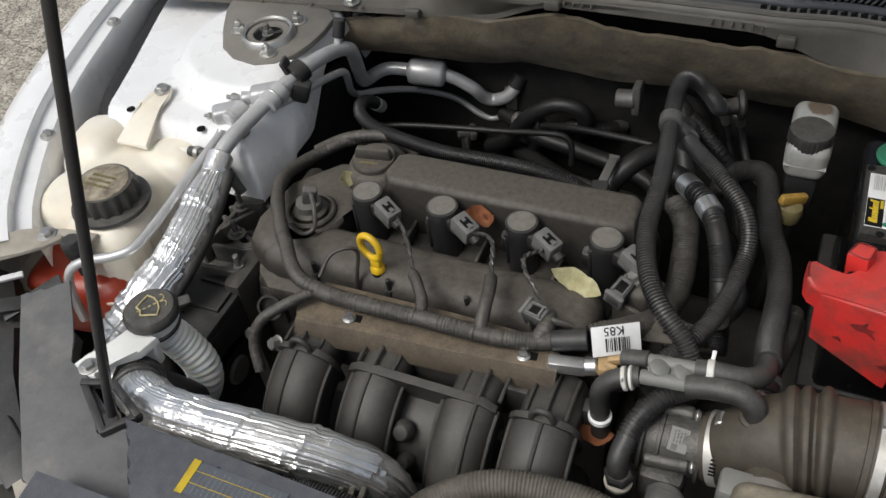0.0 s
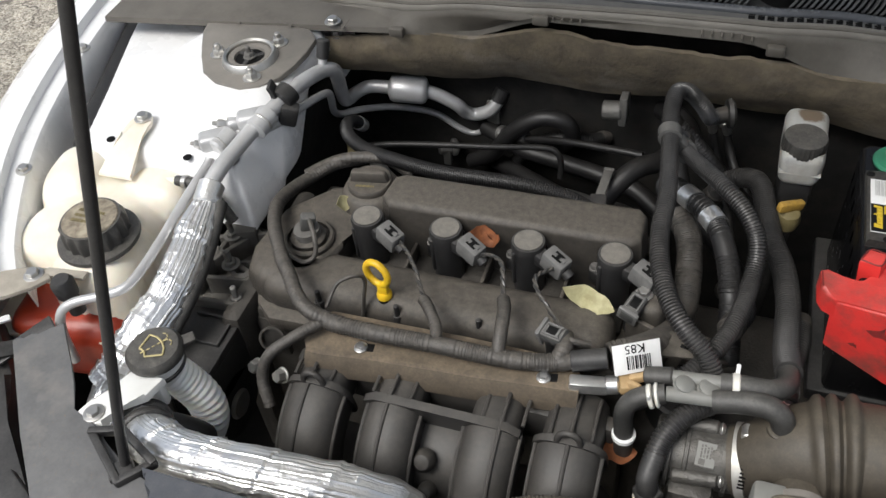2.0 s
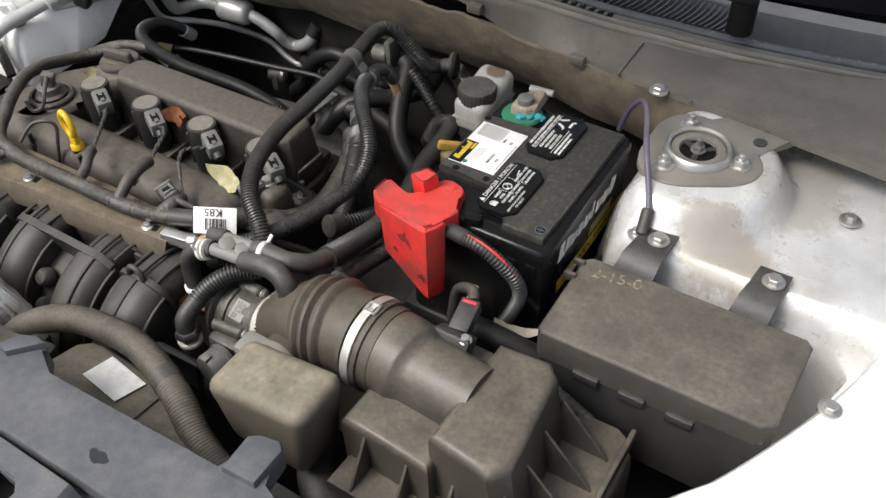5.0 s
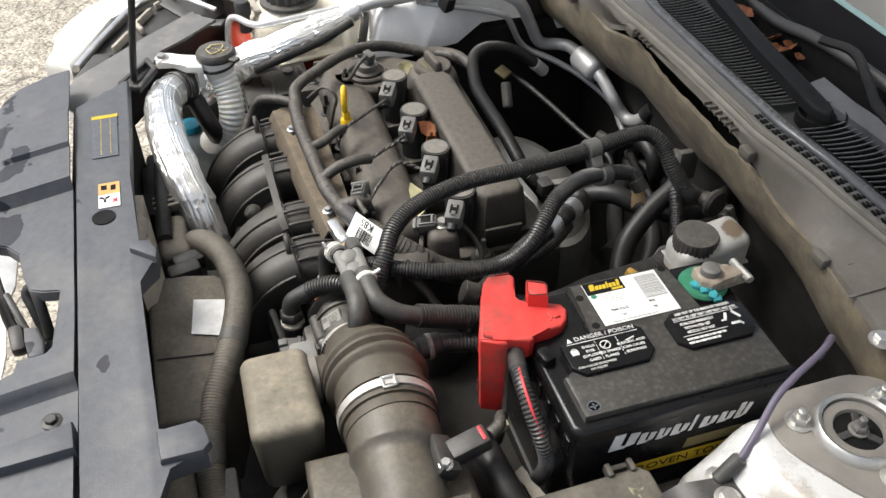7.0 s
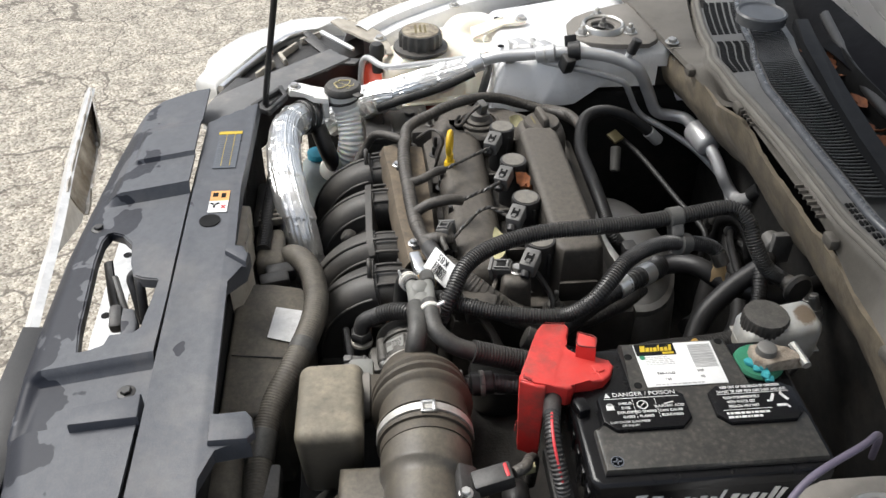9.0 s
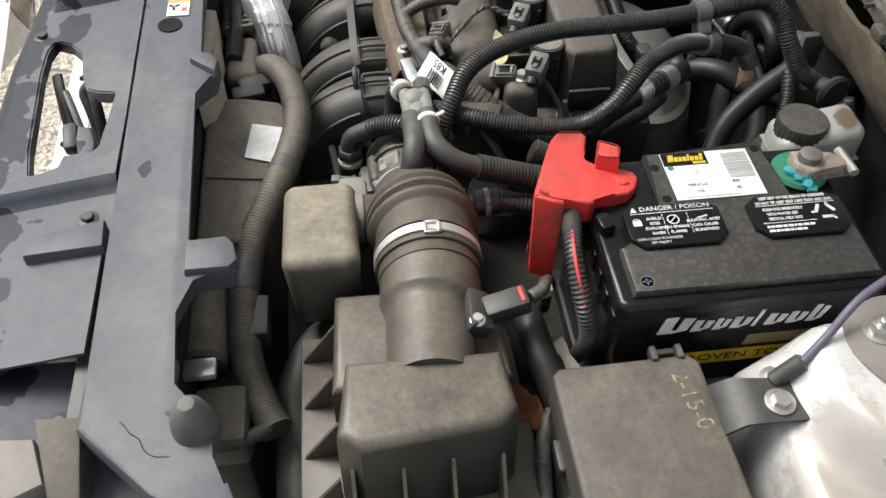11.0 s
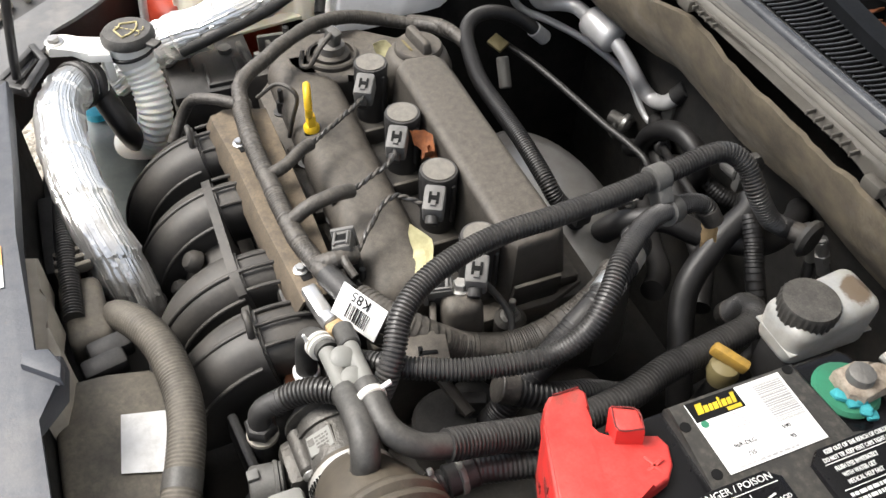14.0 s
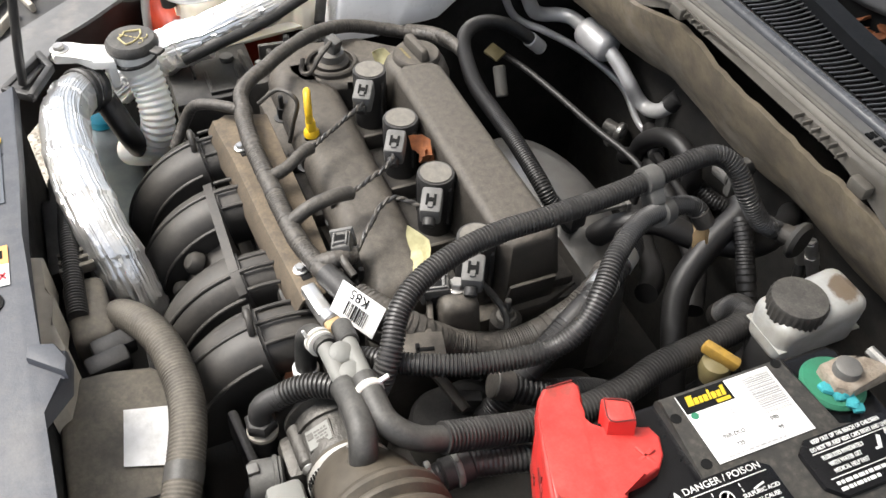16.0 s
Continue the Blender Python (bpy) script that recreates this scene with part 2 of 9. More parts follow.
    ledge=mk("dark_ledge_plastic", (0.120, 0.110, 0.094), (0.078, 0.071, 0.060), rough=0.5, dust=0.6, dustcol=(0.20, 0.185, 0.16), scale=14, grime=0.3),
    cowl=mk("cowl_plastic", (0.030, 0.031, 0.033), (0.024, 0.024, 0.026), rough=0.28, dust=0.25, dustcol=(0.15, 0.15, 0.145), bump=0.1),
    gutter=mk("dusty_gutter_plastic", (0.115, 0.115, 0.113), (0.085, 0.085, 0.084), rough=0.4, dust=0.45, dustcol=(0.21, 0.205, 0.19), scale=18, bump=0.1),
    slat=mk("slat_plastic", (0.125, 0.127, 0.130), (0.095, 0.097, 0.100), rough=0.25, dust=0.35, dustcol=(0.18, 0.18, 0.175), bump=0.05),
    rimstrip=mk("rim_plastic", (0.095, 0.100, 0.110), rough=0.22, dust=0.2, dustcol=(0.2, 0.2, 0.2), bump=0.03),
    wiper=mk("wiper_paint", (0.010, 0.011, 0.013), rough=0.55, spec=0.12, dust=0.06, bump=0.05),
    green=mk("corroded_green", (0.03, 0.22, 0.12), (0.03, 0.16, 0.09), rough=0.7),
    crust=mk("corroded_clamp", (0.34, 0.29, 0.23), (0.20, 0.16, 0.12), rough=0.75, bump=0.8, fine=260, scale=120),
    teal=mk("blue_corrosion", (0.05, 0.38, 0.42), rough=0.8, bump=0.6, fine=300),
    leaf=mk("dry_leaf", (0.26, 0.09, 0.03), (0.15, 0.05, 0.018), rough=0.7, scale=120),
    leaf_green=mk("pale_leaf", (0.47, 0.44, 0.25), (0.33, 0.30, 0.16), rough=0.6, scale=90),
    purple=mk("purple_cable", (0.135, 0.115, 0.165), (0.11, 0.095, 0.13), rough=0.45),
    amber=mk("amber_plastic", (0.55, 0.38, 0.19), rough=0.45),
    bottle=mk("milky_bottle", (0.34, 0.38, 0.38), (0.26, 0.30, 0.30), rough=0.45, sss=0.2),
    blue=mk("blue_cap", (0.02, 0.42, 0.62), rough=0.4, bump=0.0),
    grommet=mk("connector_grey", (0.075, 0.075, 0.072), rough=0.5, dust=0.5, dustcol=(0.24, 0.23, 0.21)),
    plug=mk("light_grey_plug", (0.15, 0.148, 0.143), (0.11, 0.109, 0.105), rough=0.5, dust=0.3, dustcol=(0.24, 0.23, 0.21), scale=120),
    mustard=mk("dull_green_brown", (0.22, 0.18, 0.08), rough=0.6),
    engine=mk("engine_metal", (0.042, 0.039, 0.035), (0.026, 0.024, 0.022), rough=0.55, metal=0.2, dust=0.2, bump=0.4, fine=250, grime=0.4),
    mount=mk("cast_mount", (0.16, 0.154, 0.142), (0.11, 0.106, 0.098), rough=0.55, metal=0.3, dust=0.4, bump=0.5, fine=250, grime=0.35),
    shield=mk("heat_shield", (0.34, 0.335, 0.325), (0.26, 0.255, 0.245), rough=0.30, metal=0.7, dust=0.15, bump=0.3, fine=60),
    lens=mk("headlamp_lens", (0.78, 0.77, 0.73), (0.70, 0.69, 0.65), rough=0.12, coat=1.0, bump=0.0),
    lampglass=mk("grimy_lamp_plastic", (0.46, 0.43, 0.37), (0.20, 0.165, 0.12), rough=0.14, coat=1.0, bump=0.05, scale=22),
    card=mk("beige_bracket", (0.46, 0.42, 0.35), (0.36, 0.325, 0.27), rough=0.6, grime=0.3),
)


def gravel_ground():
    """Pale worn asphalt: packed stones of many greys, dark pits, thin cracks."""
    m = bpy.data.materials.new("worn_asphalt")
    m.use_nodes = True
    n, l = m.node_tree.nodes, m.node_tree.links
    b = n["Principled BSDF"]
    pos = n.new("ShaderNodeNewGeometry").outputs["Position"]
    stones = n.new("ShaderNodeTexVoronoi")
    stones.inputs["Scale"].default_value = 130
    l.new(pos, stones.inputs["Vector"])
    grey = n.new("ShaderNodeSeparateColor")
    l.new(stones.outputs["Color"], grey.inputs[0])
    tone = n.new("ShaderNodeValToRGB")
    tone.color_ramp.elements[0].color, tone.color_ramp.elements[1].color = (0.19, 0.165, 0.13, 1), (0.60, 0.555, 0.465, 1)
    mid = tone.color_ramp.elements.new(0.45)
    mid.color = (0.40, 0.36, 0.295, 1)
    l.new(grey.outputs[0], tone.inputs[0])
    big = n.new("ShaderNodeTexNoise")
    big.inputs["Scale"].default_value, big.inputs["Detail"].default_value = 14, 8
    l.new(pos, big.inputs["Vector"])
    big_r = n.new("ShaderNodeMapRange")
    big_r.inputs[1].default_value, big_r.inputs[2].default_value, big_r.inputs[3].default_value, big_r.inputs[4].default_value = 0.35, 0.65, 0.72, 1.15
    l.new(big.outputs["Fac"], big_r.inputs[0])
    mul = n.new("ShaderNodeMix")
    mul.data_type, mul.blend_type = "RGBA", "MULTIPLY"
    mul.inputs[0].default_value = 1.0
    l.new(tone.outputs[0], mul.inputs[6])
    l.new(big_r.outputs[0], mul.inputs[7])
    warp = n.new("ShaderNodeTexNoise")
    warp.inputs["Scale"].default_value, warp.inputs["Detail"].default_value = 5, 6
    l.new(pos, warp.inputs["Vector"])
    shift = n.new("ShaderNodeVectorMath")
    shift.operation = "MULTIPLY_ADD"
    shift.inputs[1].default_value = (0.35, 0.35, 0.0)
    l.new(warp.outputs["Color"], shift.inputs[0])
    l.new(pos, shift.inputs[2])
    edge = n.new("ShaderNodeTexVoronoi")
    edge.feature = "DISTANCE_TO_EDGE"
    edge.inputs["Scale"].default_value = 2.2
    l.new(shift.outputs[0], edge.inputs["Vector"])
    line = n.new("ShaderNodeMapRange")
    line.inputs[1].default_value, line.inputs[2].default_value, line.inputs[3].default_value, line.inputs[4].default_value = 0.004, 0.012, 0.8, 0.0
    l.new(edge.outputs["Distance"], line.inputs[0])
    crack = n.new("ShaderNodeMix")
    crack.data_type = "RGBA"
    l.new(line.outputs[0], crack.inputs[0])
    l.new(mul.outputs[2], crack.inputs[6])
    crack.inputs[7].default_value = (0.11, 0.095, 0.08, 1)
    l.new(crack.outputs[2], b.inputs["Base Color"])
    b.inputs["Roughness"].default_value = 0.9
    bp = n.new("ShaderNodeBump")
    bp.inputs["Strength"].default_value, bp.inputs["Distance"].default_value = 0.8, 0.004
    bp.invert = True
    l.new(stones.outputs["Distance"], bp.inputs["Height"])
    l.new(bp.outputs[0], b.inputs["Normal"])
    return m


M["asphalt"] = gravel_ground()
glass = bpy.data.materials.new("sky_teal_glass")
glass.use_nodes = True
gb = glass.node_tree.nodes["Principled BSDF"]
# teal base lightened to carry part of the sky's reflection
gb.inputs["Base Color"].default_value = (0.10, 0.165, 0.165, 1)
gb.inputs["Roughness"].default_value = 0.03
gb.inputs["Coat Weight"].default_value = 0.6
M["glass"] = glass


# ---- building helpers ----
ORIGIN = {}


def thing(name, label="", category="", at=(0, 0, 0), group="", kind=""):
    ob = new(name)
    ob.empty_display_size = 0.02
    ob.location = at
    ORIGIN[ob.name] = Vector(at)
    return tagged(ob, label, category, group, kind)


def part(name, bm, material, parent=None, label="", sharp=40):
    """One mesh object out of bm, given in world coordinates; parent: its thing or part."""
    o = ORIGIN[parent.name] if parent else Vector((0, 0, 0))
    bmesh.ops.translate(bm, verts=bm.verts, vec=-o)
    bm.normal_update()
    for f in bm.faces:
        f.smooth = True
    lim = radians(sharp)
    for ed in bm.edges:
        ed.smooth = len(ed.link_faces) == 2 and ed.calc_face_angle(0) < lim
    me = bpy.data.meshes.new(name)
    bm.to_mesh(me)
    bm.free()
    me.materials.append(M[material] if isinstance(material, str) else material)
    ob = new(name, me)
    ORIGIN[ob.name] = o
    if parent:
        ob.parent = parent
    if label:
        ob["label"] = label
    return ob


def solo(name, bm, material, label, category, group="", kind="", sharp=40):
    return tagged(part(name, bm, material, None, "", sharp), label, category, group, kind)


def turned(rx=0, ry=0, rz=0):
    return Euler([radians(v) for v in (rx, ry, rz)]).to_matrix().to_4x4()


def rbox(bm, c, s, bev=0.004, rot=None, seg=2, taper=1.0):
    """A box with rounded edges; taper: the top's size against the bottom's."""
    r = bmesh.ops.create_cube(bm, size=1)
    vs = r["verts"]
    for v in vs:
        k = taper if v.co.z > 0 else 1
        v.co = Vector((v.co.x * s[0] * k, v.co.y * s[1] * k, v.co.z * s[2]))
    if bev:
        es = list({ed for v in vs for ed in v.link_edges})
        out = bmesh.ops.bevel(bm, geom=es, offset=min(bev, min(s) * 0.45), segments=seg, affect="EDGES", profile=0.5)
        vs = list({v for f in out["faces"] for v in f.verts} | {v for v in vs if v.is_valid})
    m = Matrix.Translation(c) @ (rot or Matrix())
    bmesh.ops.transform(bm, matrix=m, verts=vs)
    return bm


def box(c, s, bev=0.004, rot=None, seg=2, taper=1.0):
    return rbox(bmesh.new(), c, s, bev, rot, seg, taper)


def thicken(bm, t):
    """Make a closed sheet of that thickness out of an open one."""
    bmesh.ops.recalc_face_normals(bm, faces=bm.faces)
    bm.normal_update()
    faces, edges = list(bm.faces), [ed for ed in bm.edges if len(ed.link_faces) == 1]
    twin = {v: bm.verts.new(v.co - v.normal * t) for v in list(bm.verts)}
    rims = []
    for ed in edges:
        f = ed.link_faces[0]
        vs = list(f.verts)
        a, b = ed.verts
        if vs[(vs.index(a) + 1) % len(vs)] is not b:
            a, b = b, a
        rims.append((b, a, twin[a], twin[b]))
    for f in faces:
        bm.faces.new([twin[v] for v in reversed(f.verts)])
    for q in rims:
        bm.faces.new(q)
    bmesh.ops.recalc_face_normals(bm, faces=bm.faces)
    return bm


def prism(bm, outline, z0, z1, bev=0.0, seg=2, m=None):
    """An outline in x, y drawn up from z0 to z1, its upper edge rounded."""
    lo = [bm.verts.new((x, y, z0)) for x, y in outline]
    hi = [bm.verts.new((x, y, z1)) for x, y in outline]
    n = len(outline)
    area = sum(outline[i][0] * outline[(i + 1) % n][1] - outline[(i + 1) % n][0] * outline[i][1] for i in range(n))
    top = bm.faces.new(hi if area > 0 else hi[::-1])
    bm.faces.new(lo[::-1] if area > 0 else lo)
    for i in range(n):
        q = (lo[i], lo[(i + 1) % n], hi[(i + 1) % n], hi[i])
        bm.faces.new(q if area > 0 else q[::-1])
    vs = lo + hi
    if bev:
        out = bmesh.ops.bevel(bm, geom=list(top.edges), offset=bev, segments=seg, affect="EDGES", profile=0.5)
        vs = list({v for f in out["faces"] for v in f.verts} | {v for v in vs if v.is_valid})
    if m:
        bmesh.ops.transform(bm, matrix=m, verts=vs)
    return bm


def lathe(bm, profile, m=None, n=28, squash=None):
    """Turn (radius, height) pairs round z."""
    rings, made = [], []
    for r, z in profile:
        if r < 1e-5:
            ring = [bm.verts.new((0, 0, z))]
        else:
            ring = [bm.verts.new((r * math.cos(2 * math.pi * i / n), r * math.sin(2 * math.pi * i / n) * (squash or 1), z)) for i in range(n)]
        rings.append(ring)
        made += ring
    for p, q in zip(rings, rings[1:]):
        for i in range(n):
            j = (i + 1) % n
            quad = [p[i % len(p)], p[j % len(p)], q[j % len(q)], q[i % len(q)]]
            quad = [v for k, v in enumerate(quad) if v not in quad[:k]]
            if len(quad) > 2:
                bm.faces.new(quad)
    for ring, up in ((rings[0], False), (rings[-1], True)):
        if len(ring) > 1:
            bm.faces.new(ring if up else ring[::-1])
    if m:
        bmesh.ops.transform(bm, matrix=m, verts=made)
    return bm


def along(a, b):
    """The turn and place that lay z from a to b."""
    a, b = Vector(a), Vector(b)
    return Matrix.Translation(a) @ (b - a).to_track_quat("Z", "Y").to_matrix().to_4x4()


def rod(bm, a, b, r, n=16, bev=0.0, r2=None):
    h = (Vector(b) - Vector(a)).length
    r2 = r if r2 is None else r2
    prof = [(r - bev, 0), (r, bev), (r2, h - bev), (r2 - bev, h)] if bev else [(r, 0), (r2, h)]
    return lathe(bm, prof, along(a, b), n)


def spline(pts, step=0.004):
    """Points at even steps along a smooth curve through pts."""
    p = [Vector(q) for q in pts]
    p = [2 * p[0] - p[1], *p, 2 * p[-1] - p[-2]]
    raw = []
    for a, b, c, d in zip(p, p[1:], p[2:], p[3:]):
        for k in range(24):
            t = k / 24
            raw.append(0.5 * (2 * b + (c - a) * t + (2 * a - 5 * b + 4 * c - d) * t * t + (3 * b - a - 3 * c + d) * t ** 3))
    raw.append(p[-2])
    out, left = [raw[0]], step
    for a, b in zip(raw, raw[1:]):
        seg = (b - a).length
        at = 0.0
        while seg - at >= left:
            at += left
            out.append(a.lerp(b, at / seg))
            left = step
        left -= seg - at
    if (out[-1] - raw[-1]).length > step * 0.3:
        out.append(raw[-1])
    return out


def frames(pts):
    """A direction and two sides for each point, turning as little as possible."""
    ways = [(pts[min(i + 1, len(pts) - 1)] - pts[max(i - 1, 0)]).normalized() for i in range(len(pts))]
    side = ways[0].orthogonal().normalized()
    res = []
    for w in ways:
        side = (side - w * side.dot(w)).normalized()
        res.append((w, side, w.cross(side)))
    return res


def sweep(bm, pts, radius, n=14, step=0.006, squash=1.0, cap=True):
    """A tube along pts; radius: a number, or a function of the way gone (metres) and of the whole length."""
    c = spline(pts, step)
    fr = frames(c)
    total = step * (len(c) - 1)
    rings = []
    for i, (q, (w, s, u)) in enumerate(zip(c, fr)):
        r = radius(i * step, total) if callable(radius) else radius
        rings.append([bm.verts.new(q + (s * math.cos(2 * math.pi * k / n) + u * math.sin(2 * math.pi * k / n) * squash) * r) for k in range(n)])
    for p, q in zip(rings, rings[1:]):
        for k in range(n):
            bm.faces.new((p[k], p[(k + 1) % n], q[(k + 1) % n], q[k]))
    if cap:
        bm.faces.new(rings[0][::-1])
        bm.faces.new(rings[-1])
    return bm


def ribbed(bm, pts, r, pitch=0.0034, depth=0.15, n=14):
    """A corrugated tube: crests and grooves as real rings."""
    return sweep(bm, pts, lambda s, L: r * (1 - depth * (int(round(s / (pitch / 4))) % 4 in (2, 3))), n, pitch / 4)


def taped(bm, pts, r, n=14, seed=1.0):
    """A harness wound with tape: lapped turns and small bulges."""
    return sweep(bm, pts, lambda s, L: r * (0.97 + 0.05 * noise.noise((s * 40, seed, 0))) + min(0.0010, r * 0.095) * ((s / (0.0046 + 0.0004 * math.sin(s * 90))) % 1), n, 0.00115)


def ribcap(bm, profile, m, teeth=24, depth=0.05, n=96):
    """A turned cap whose rim carries grip ribs."""
    lathe(bm, profile, None, n)
    rmax = max(r for r, z in profile)
    for v in bm.verts:
        r = math.hypot(v.co.x, v.co.y)
        if r > rmax * 0.93:
            k = 1 - depth * (0.5 + 0.5 * math.cos(math.atan2(v.co.y, v.co.x) * teeth))
            v.co.x, v.co.y = v.co.x * k, v.co.y * k
    bmesh.ops.transform(bm, matrix=m, verts=bm.verts)
    return bm


def writing(name, text, size, m, material, parent, label="", extrude=0.0002, width=None, bold=0.0):
    """Lettering in the built-in font, turned into a mesh."""
    cu = bpy.data.curves.new(name, "FONT")
    cu.body, cu.size, cu.align_x, cu.align_y, cu.extrude, cu.offset = text, size, "CENTER", "CENTER", extrude, bold
    cu.resolution_u = 3
    tmp = bpy.data.objects.new("tmp", cu)
    me = bpy.data.meshes.new_from_object(tmp)
    bpy.data.objects.remove(tmp)
    bm = bmesh.new()
    bm.from_mesh(me)
    if width:
        xs = [v.co.x for v in bm.verts]
        bmesh.ops.scale(bm, vec=(width / (max(xs) - min(xs)), 1, 1), verts=bm.verts)
    bmesh.ops.transform(bm, matrix=m, verts=bm.verts)
    return part(name, bm, material, parent, label)


def bars(bm, m, rows, width, height, seed=0, gap=0.5, vertical=False):
    """Plain bars in place of small print, in a field of that size round m."""
    rng = random.Random(seed)
    vs = []
    if vertical:
        x = -width / 2
        while x < width / 2:
            w = rng.choice((0.0007, 0.0011, 0.0018))
            r = bmesh.ops.create_cube(bm, size=1, matrix=Matrix.Translation((x + w / 2, 0, 0)) @ Matrix.Diagonal((w, height, 0.0003, 1)))
            vs += r["verts"]
            x += w + rng.choice((0.0008, 0.0013))
    else:
        h = height / rows
        for k in range(rows):
            y = height / 2 - (k + 0.5) * h
            x = -width / 2
            end = width / 2 - rng.random() * width * 0.25
            while x < end:
                w = min(rng.uniform(0.0015, 0.006), end - x)
                r = bmesh.ops.create_cube(bm, size=1, matrix=Matrix.Translation((x + w / 2, y, 0)) @ Matrix.Diagonal((w, h * (1 - gap), 0.0003, 1)))
                vs += r["verts"]
                x += w + 0.0010
    bmesh.ops.transform(bm, matrix=m, verts=vs)
    return bm


def hexbolt(bm, at, r=0.008, h=0.006, washer=0.012, stud=0.0, way=(0, 0, 1)):
    m = along(at, Vector(at) + Vector(way))
    lathe(bm, [(washer, 0), (washer, 0.0015), (washer * 0.9, 0.002)], m, 20)
    lathe(bm, [(r, 0.002), (r, 0.002 + h * 0.8), (r * 0.85, 0.002 + h)], m, 6)
    if stud:
        lathe(bm, [(r * 0.5, h), (r * 0.5, h + stud), (r * 0.35, h + stud + 0.001)], m, 10)
    return bm


def bolt(at, material="zinc", label="zinc-plated hex bolt with washer", r=0.008, h=0.006, washer=0.012, stud=0.0, way=(0, 0, 1), group="bolts in the bay", parent=None):
    bm = hexbolt(bmesh.new(), at, r, h, washer, stud, way)
    if parent:
        return part("bolt", bm, material, parent, label)
    return solo("bolt", bm, material, label, "bolt", group)


def leaf(at, size, rz, material, label, tilt=(10, 10), curl=0.3, wide=0.32):
    bm = bmesh.new()
    n = 10
    rows = []
    for i in range(n + 1):
        u = i / n
        w = size * wide * math.sin(math.pi * u) ** 0.8 + 0.0004
        z = curl * size * (u - 0.5) ** 2
        rows.append([bm.verts.new((size * (u - 0.5), s * w * (1 + 0.35 * noise.noise((u * 5 + rz, s * 3, at[0] * 50))), z + abs(s) * 0.25 * w + 0.09 * size * noise.noise((u * 4 + rz, s * 2, 7 + at[0] * 50)))) for s in (-1, 0, 1)])
    for p, q in zip(rows, rows[1:]):
        for k in (0, 1):
            bm.faces.new((p[k], q[k], q[k + 1], p[k + 1]))
    thicken(bm, 0.0004)
    bmesh.ops.transform(bm, matrix=Matrix.Translation(at) @ turned(tilt[0], tilt[1], rz), verts=bm.verts)
    return solo("leaf", bm, material, label, "leaf")


# ---- setting: ground, bay, body panels ----
bm = bmesh.new()
bmesh.ops.create_grid(bm, x_segments=8, y_segments=8, size=150)
solo("ground", bm, "asphalt", "sunlit worn asphalt with pale gravel and cracks", "ground", kind="structure")

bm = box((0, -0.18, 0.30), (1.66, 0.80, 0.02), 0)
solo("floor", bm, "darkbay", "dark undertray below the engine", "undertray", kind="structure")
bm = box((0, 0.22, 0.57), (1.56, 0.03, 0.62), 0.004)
solo("wall_firewall", bm, "darkbay", "grimy firewall behind the engine, deep shade in its colour", "firewall", kind="structure")
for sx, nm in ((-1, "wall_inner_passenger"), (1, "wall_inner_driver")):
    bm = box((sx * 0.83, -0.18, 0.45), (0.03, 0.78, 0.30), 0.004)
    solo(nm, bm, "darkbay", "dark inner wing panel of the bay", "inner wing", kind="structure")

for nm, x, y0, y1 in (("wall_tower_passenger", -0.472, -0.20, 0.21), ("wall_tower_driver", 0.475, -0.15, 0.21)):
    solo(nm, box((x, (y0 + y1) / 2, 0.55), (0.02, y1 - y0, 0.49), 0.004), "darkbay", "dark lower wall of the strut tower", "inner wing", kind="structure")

# Radiator support: crossmember cover, front apron sheet with its opening
def sheet(bm, outline, hole, z0, z1, zf=None):
    """A flat sheet with an opening; zf gives the height over x, y."""
    zf = zf or (lambda x, y: 0.0)
    n = len(outline)
    tops = []
    for z in (z0, z1):
        o = [bm.verts.new((x, y, z + zf(x, y))) for x, y in outline]
        h = [bm.verts.new((x, y, z + zf(x, y))) for x, y in hole] if hole else []
        es = [bm.edges.new((r[i], r[(i + 1) % len(r)])) for r in (o, h) if r for i in range(len(r))]
        bmesh.ops.triangle_fill(bm, edges=es, use_beauty=True)
        tops.append((o, h))
    for lo, hi in zip(*tops):
        for i in range(len(lo)):
            j = (i + 1) % len(lo)
            bm.faces.new((lo[i], lo[j], hi[j], hi[i]))
    bmesh.ops.recalc_face_normals(bm, faces=bm.faces)
    return bm


cover = thing("radiator_cover", "worn grey plastic radiator support cover", "cover", (0, -0.64, 0.86))
bm = bmesh.new()
prism(bm, [(-0.276, -0.670), (0.44, -0.658), (0.50, -0.66), (0.56, -0.60), (0.60, -0.53), (0.555, -0.545), (0.535, -0.562), (0.495, -0.556), (0.488, -0.580),
           (0.470, -0.594), (0.398, -0.599), (0.362, -0.586), (0.357, -0.550), (0.325, -0.560), (0.322, -0.594), (0.110, -0.602), (0.085, -0.580),
           (0.055, -0.577), (0.048, -0.600), (-0.095, -0.602), (-0.20, -0.599), (-0.336, -0.597), (-0.329, -0.605), (-0.318, -0.610), (-0.316, -0.620), (-0.304, -0.627), (-0.301, -0.640), (-0.290, -0.645), (-0.288, -0.656)], 0.845, 0.868, 0.004)
part("crossmember", bm, "radcov", cover)
bm = bmesh.new()
prism(bm, [(0.325, -0.592), (0.323, -0.556), (0.332, -0.549), (0.352, -0.545), (0.36, -0.552), (0.36, -0.590)], 0.866, 0.876, 0.004)
part("tab", bm, "radcov", cover)
bm = bmesh.new()
prism(bm, [(0.060, -0.606), (0.085, -0.578), (0.070, -0.576), (0.052, -0.584), (0.046, -0.604)], 0.866, 0.876, 0.003)
part("tab", bm, "radcov", cover)
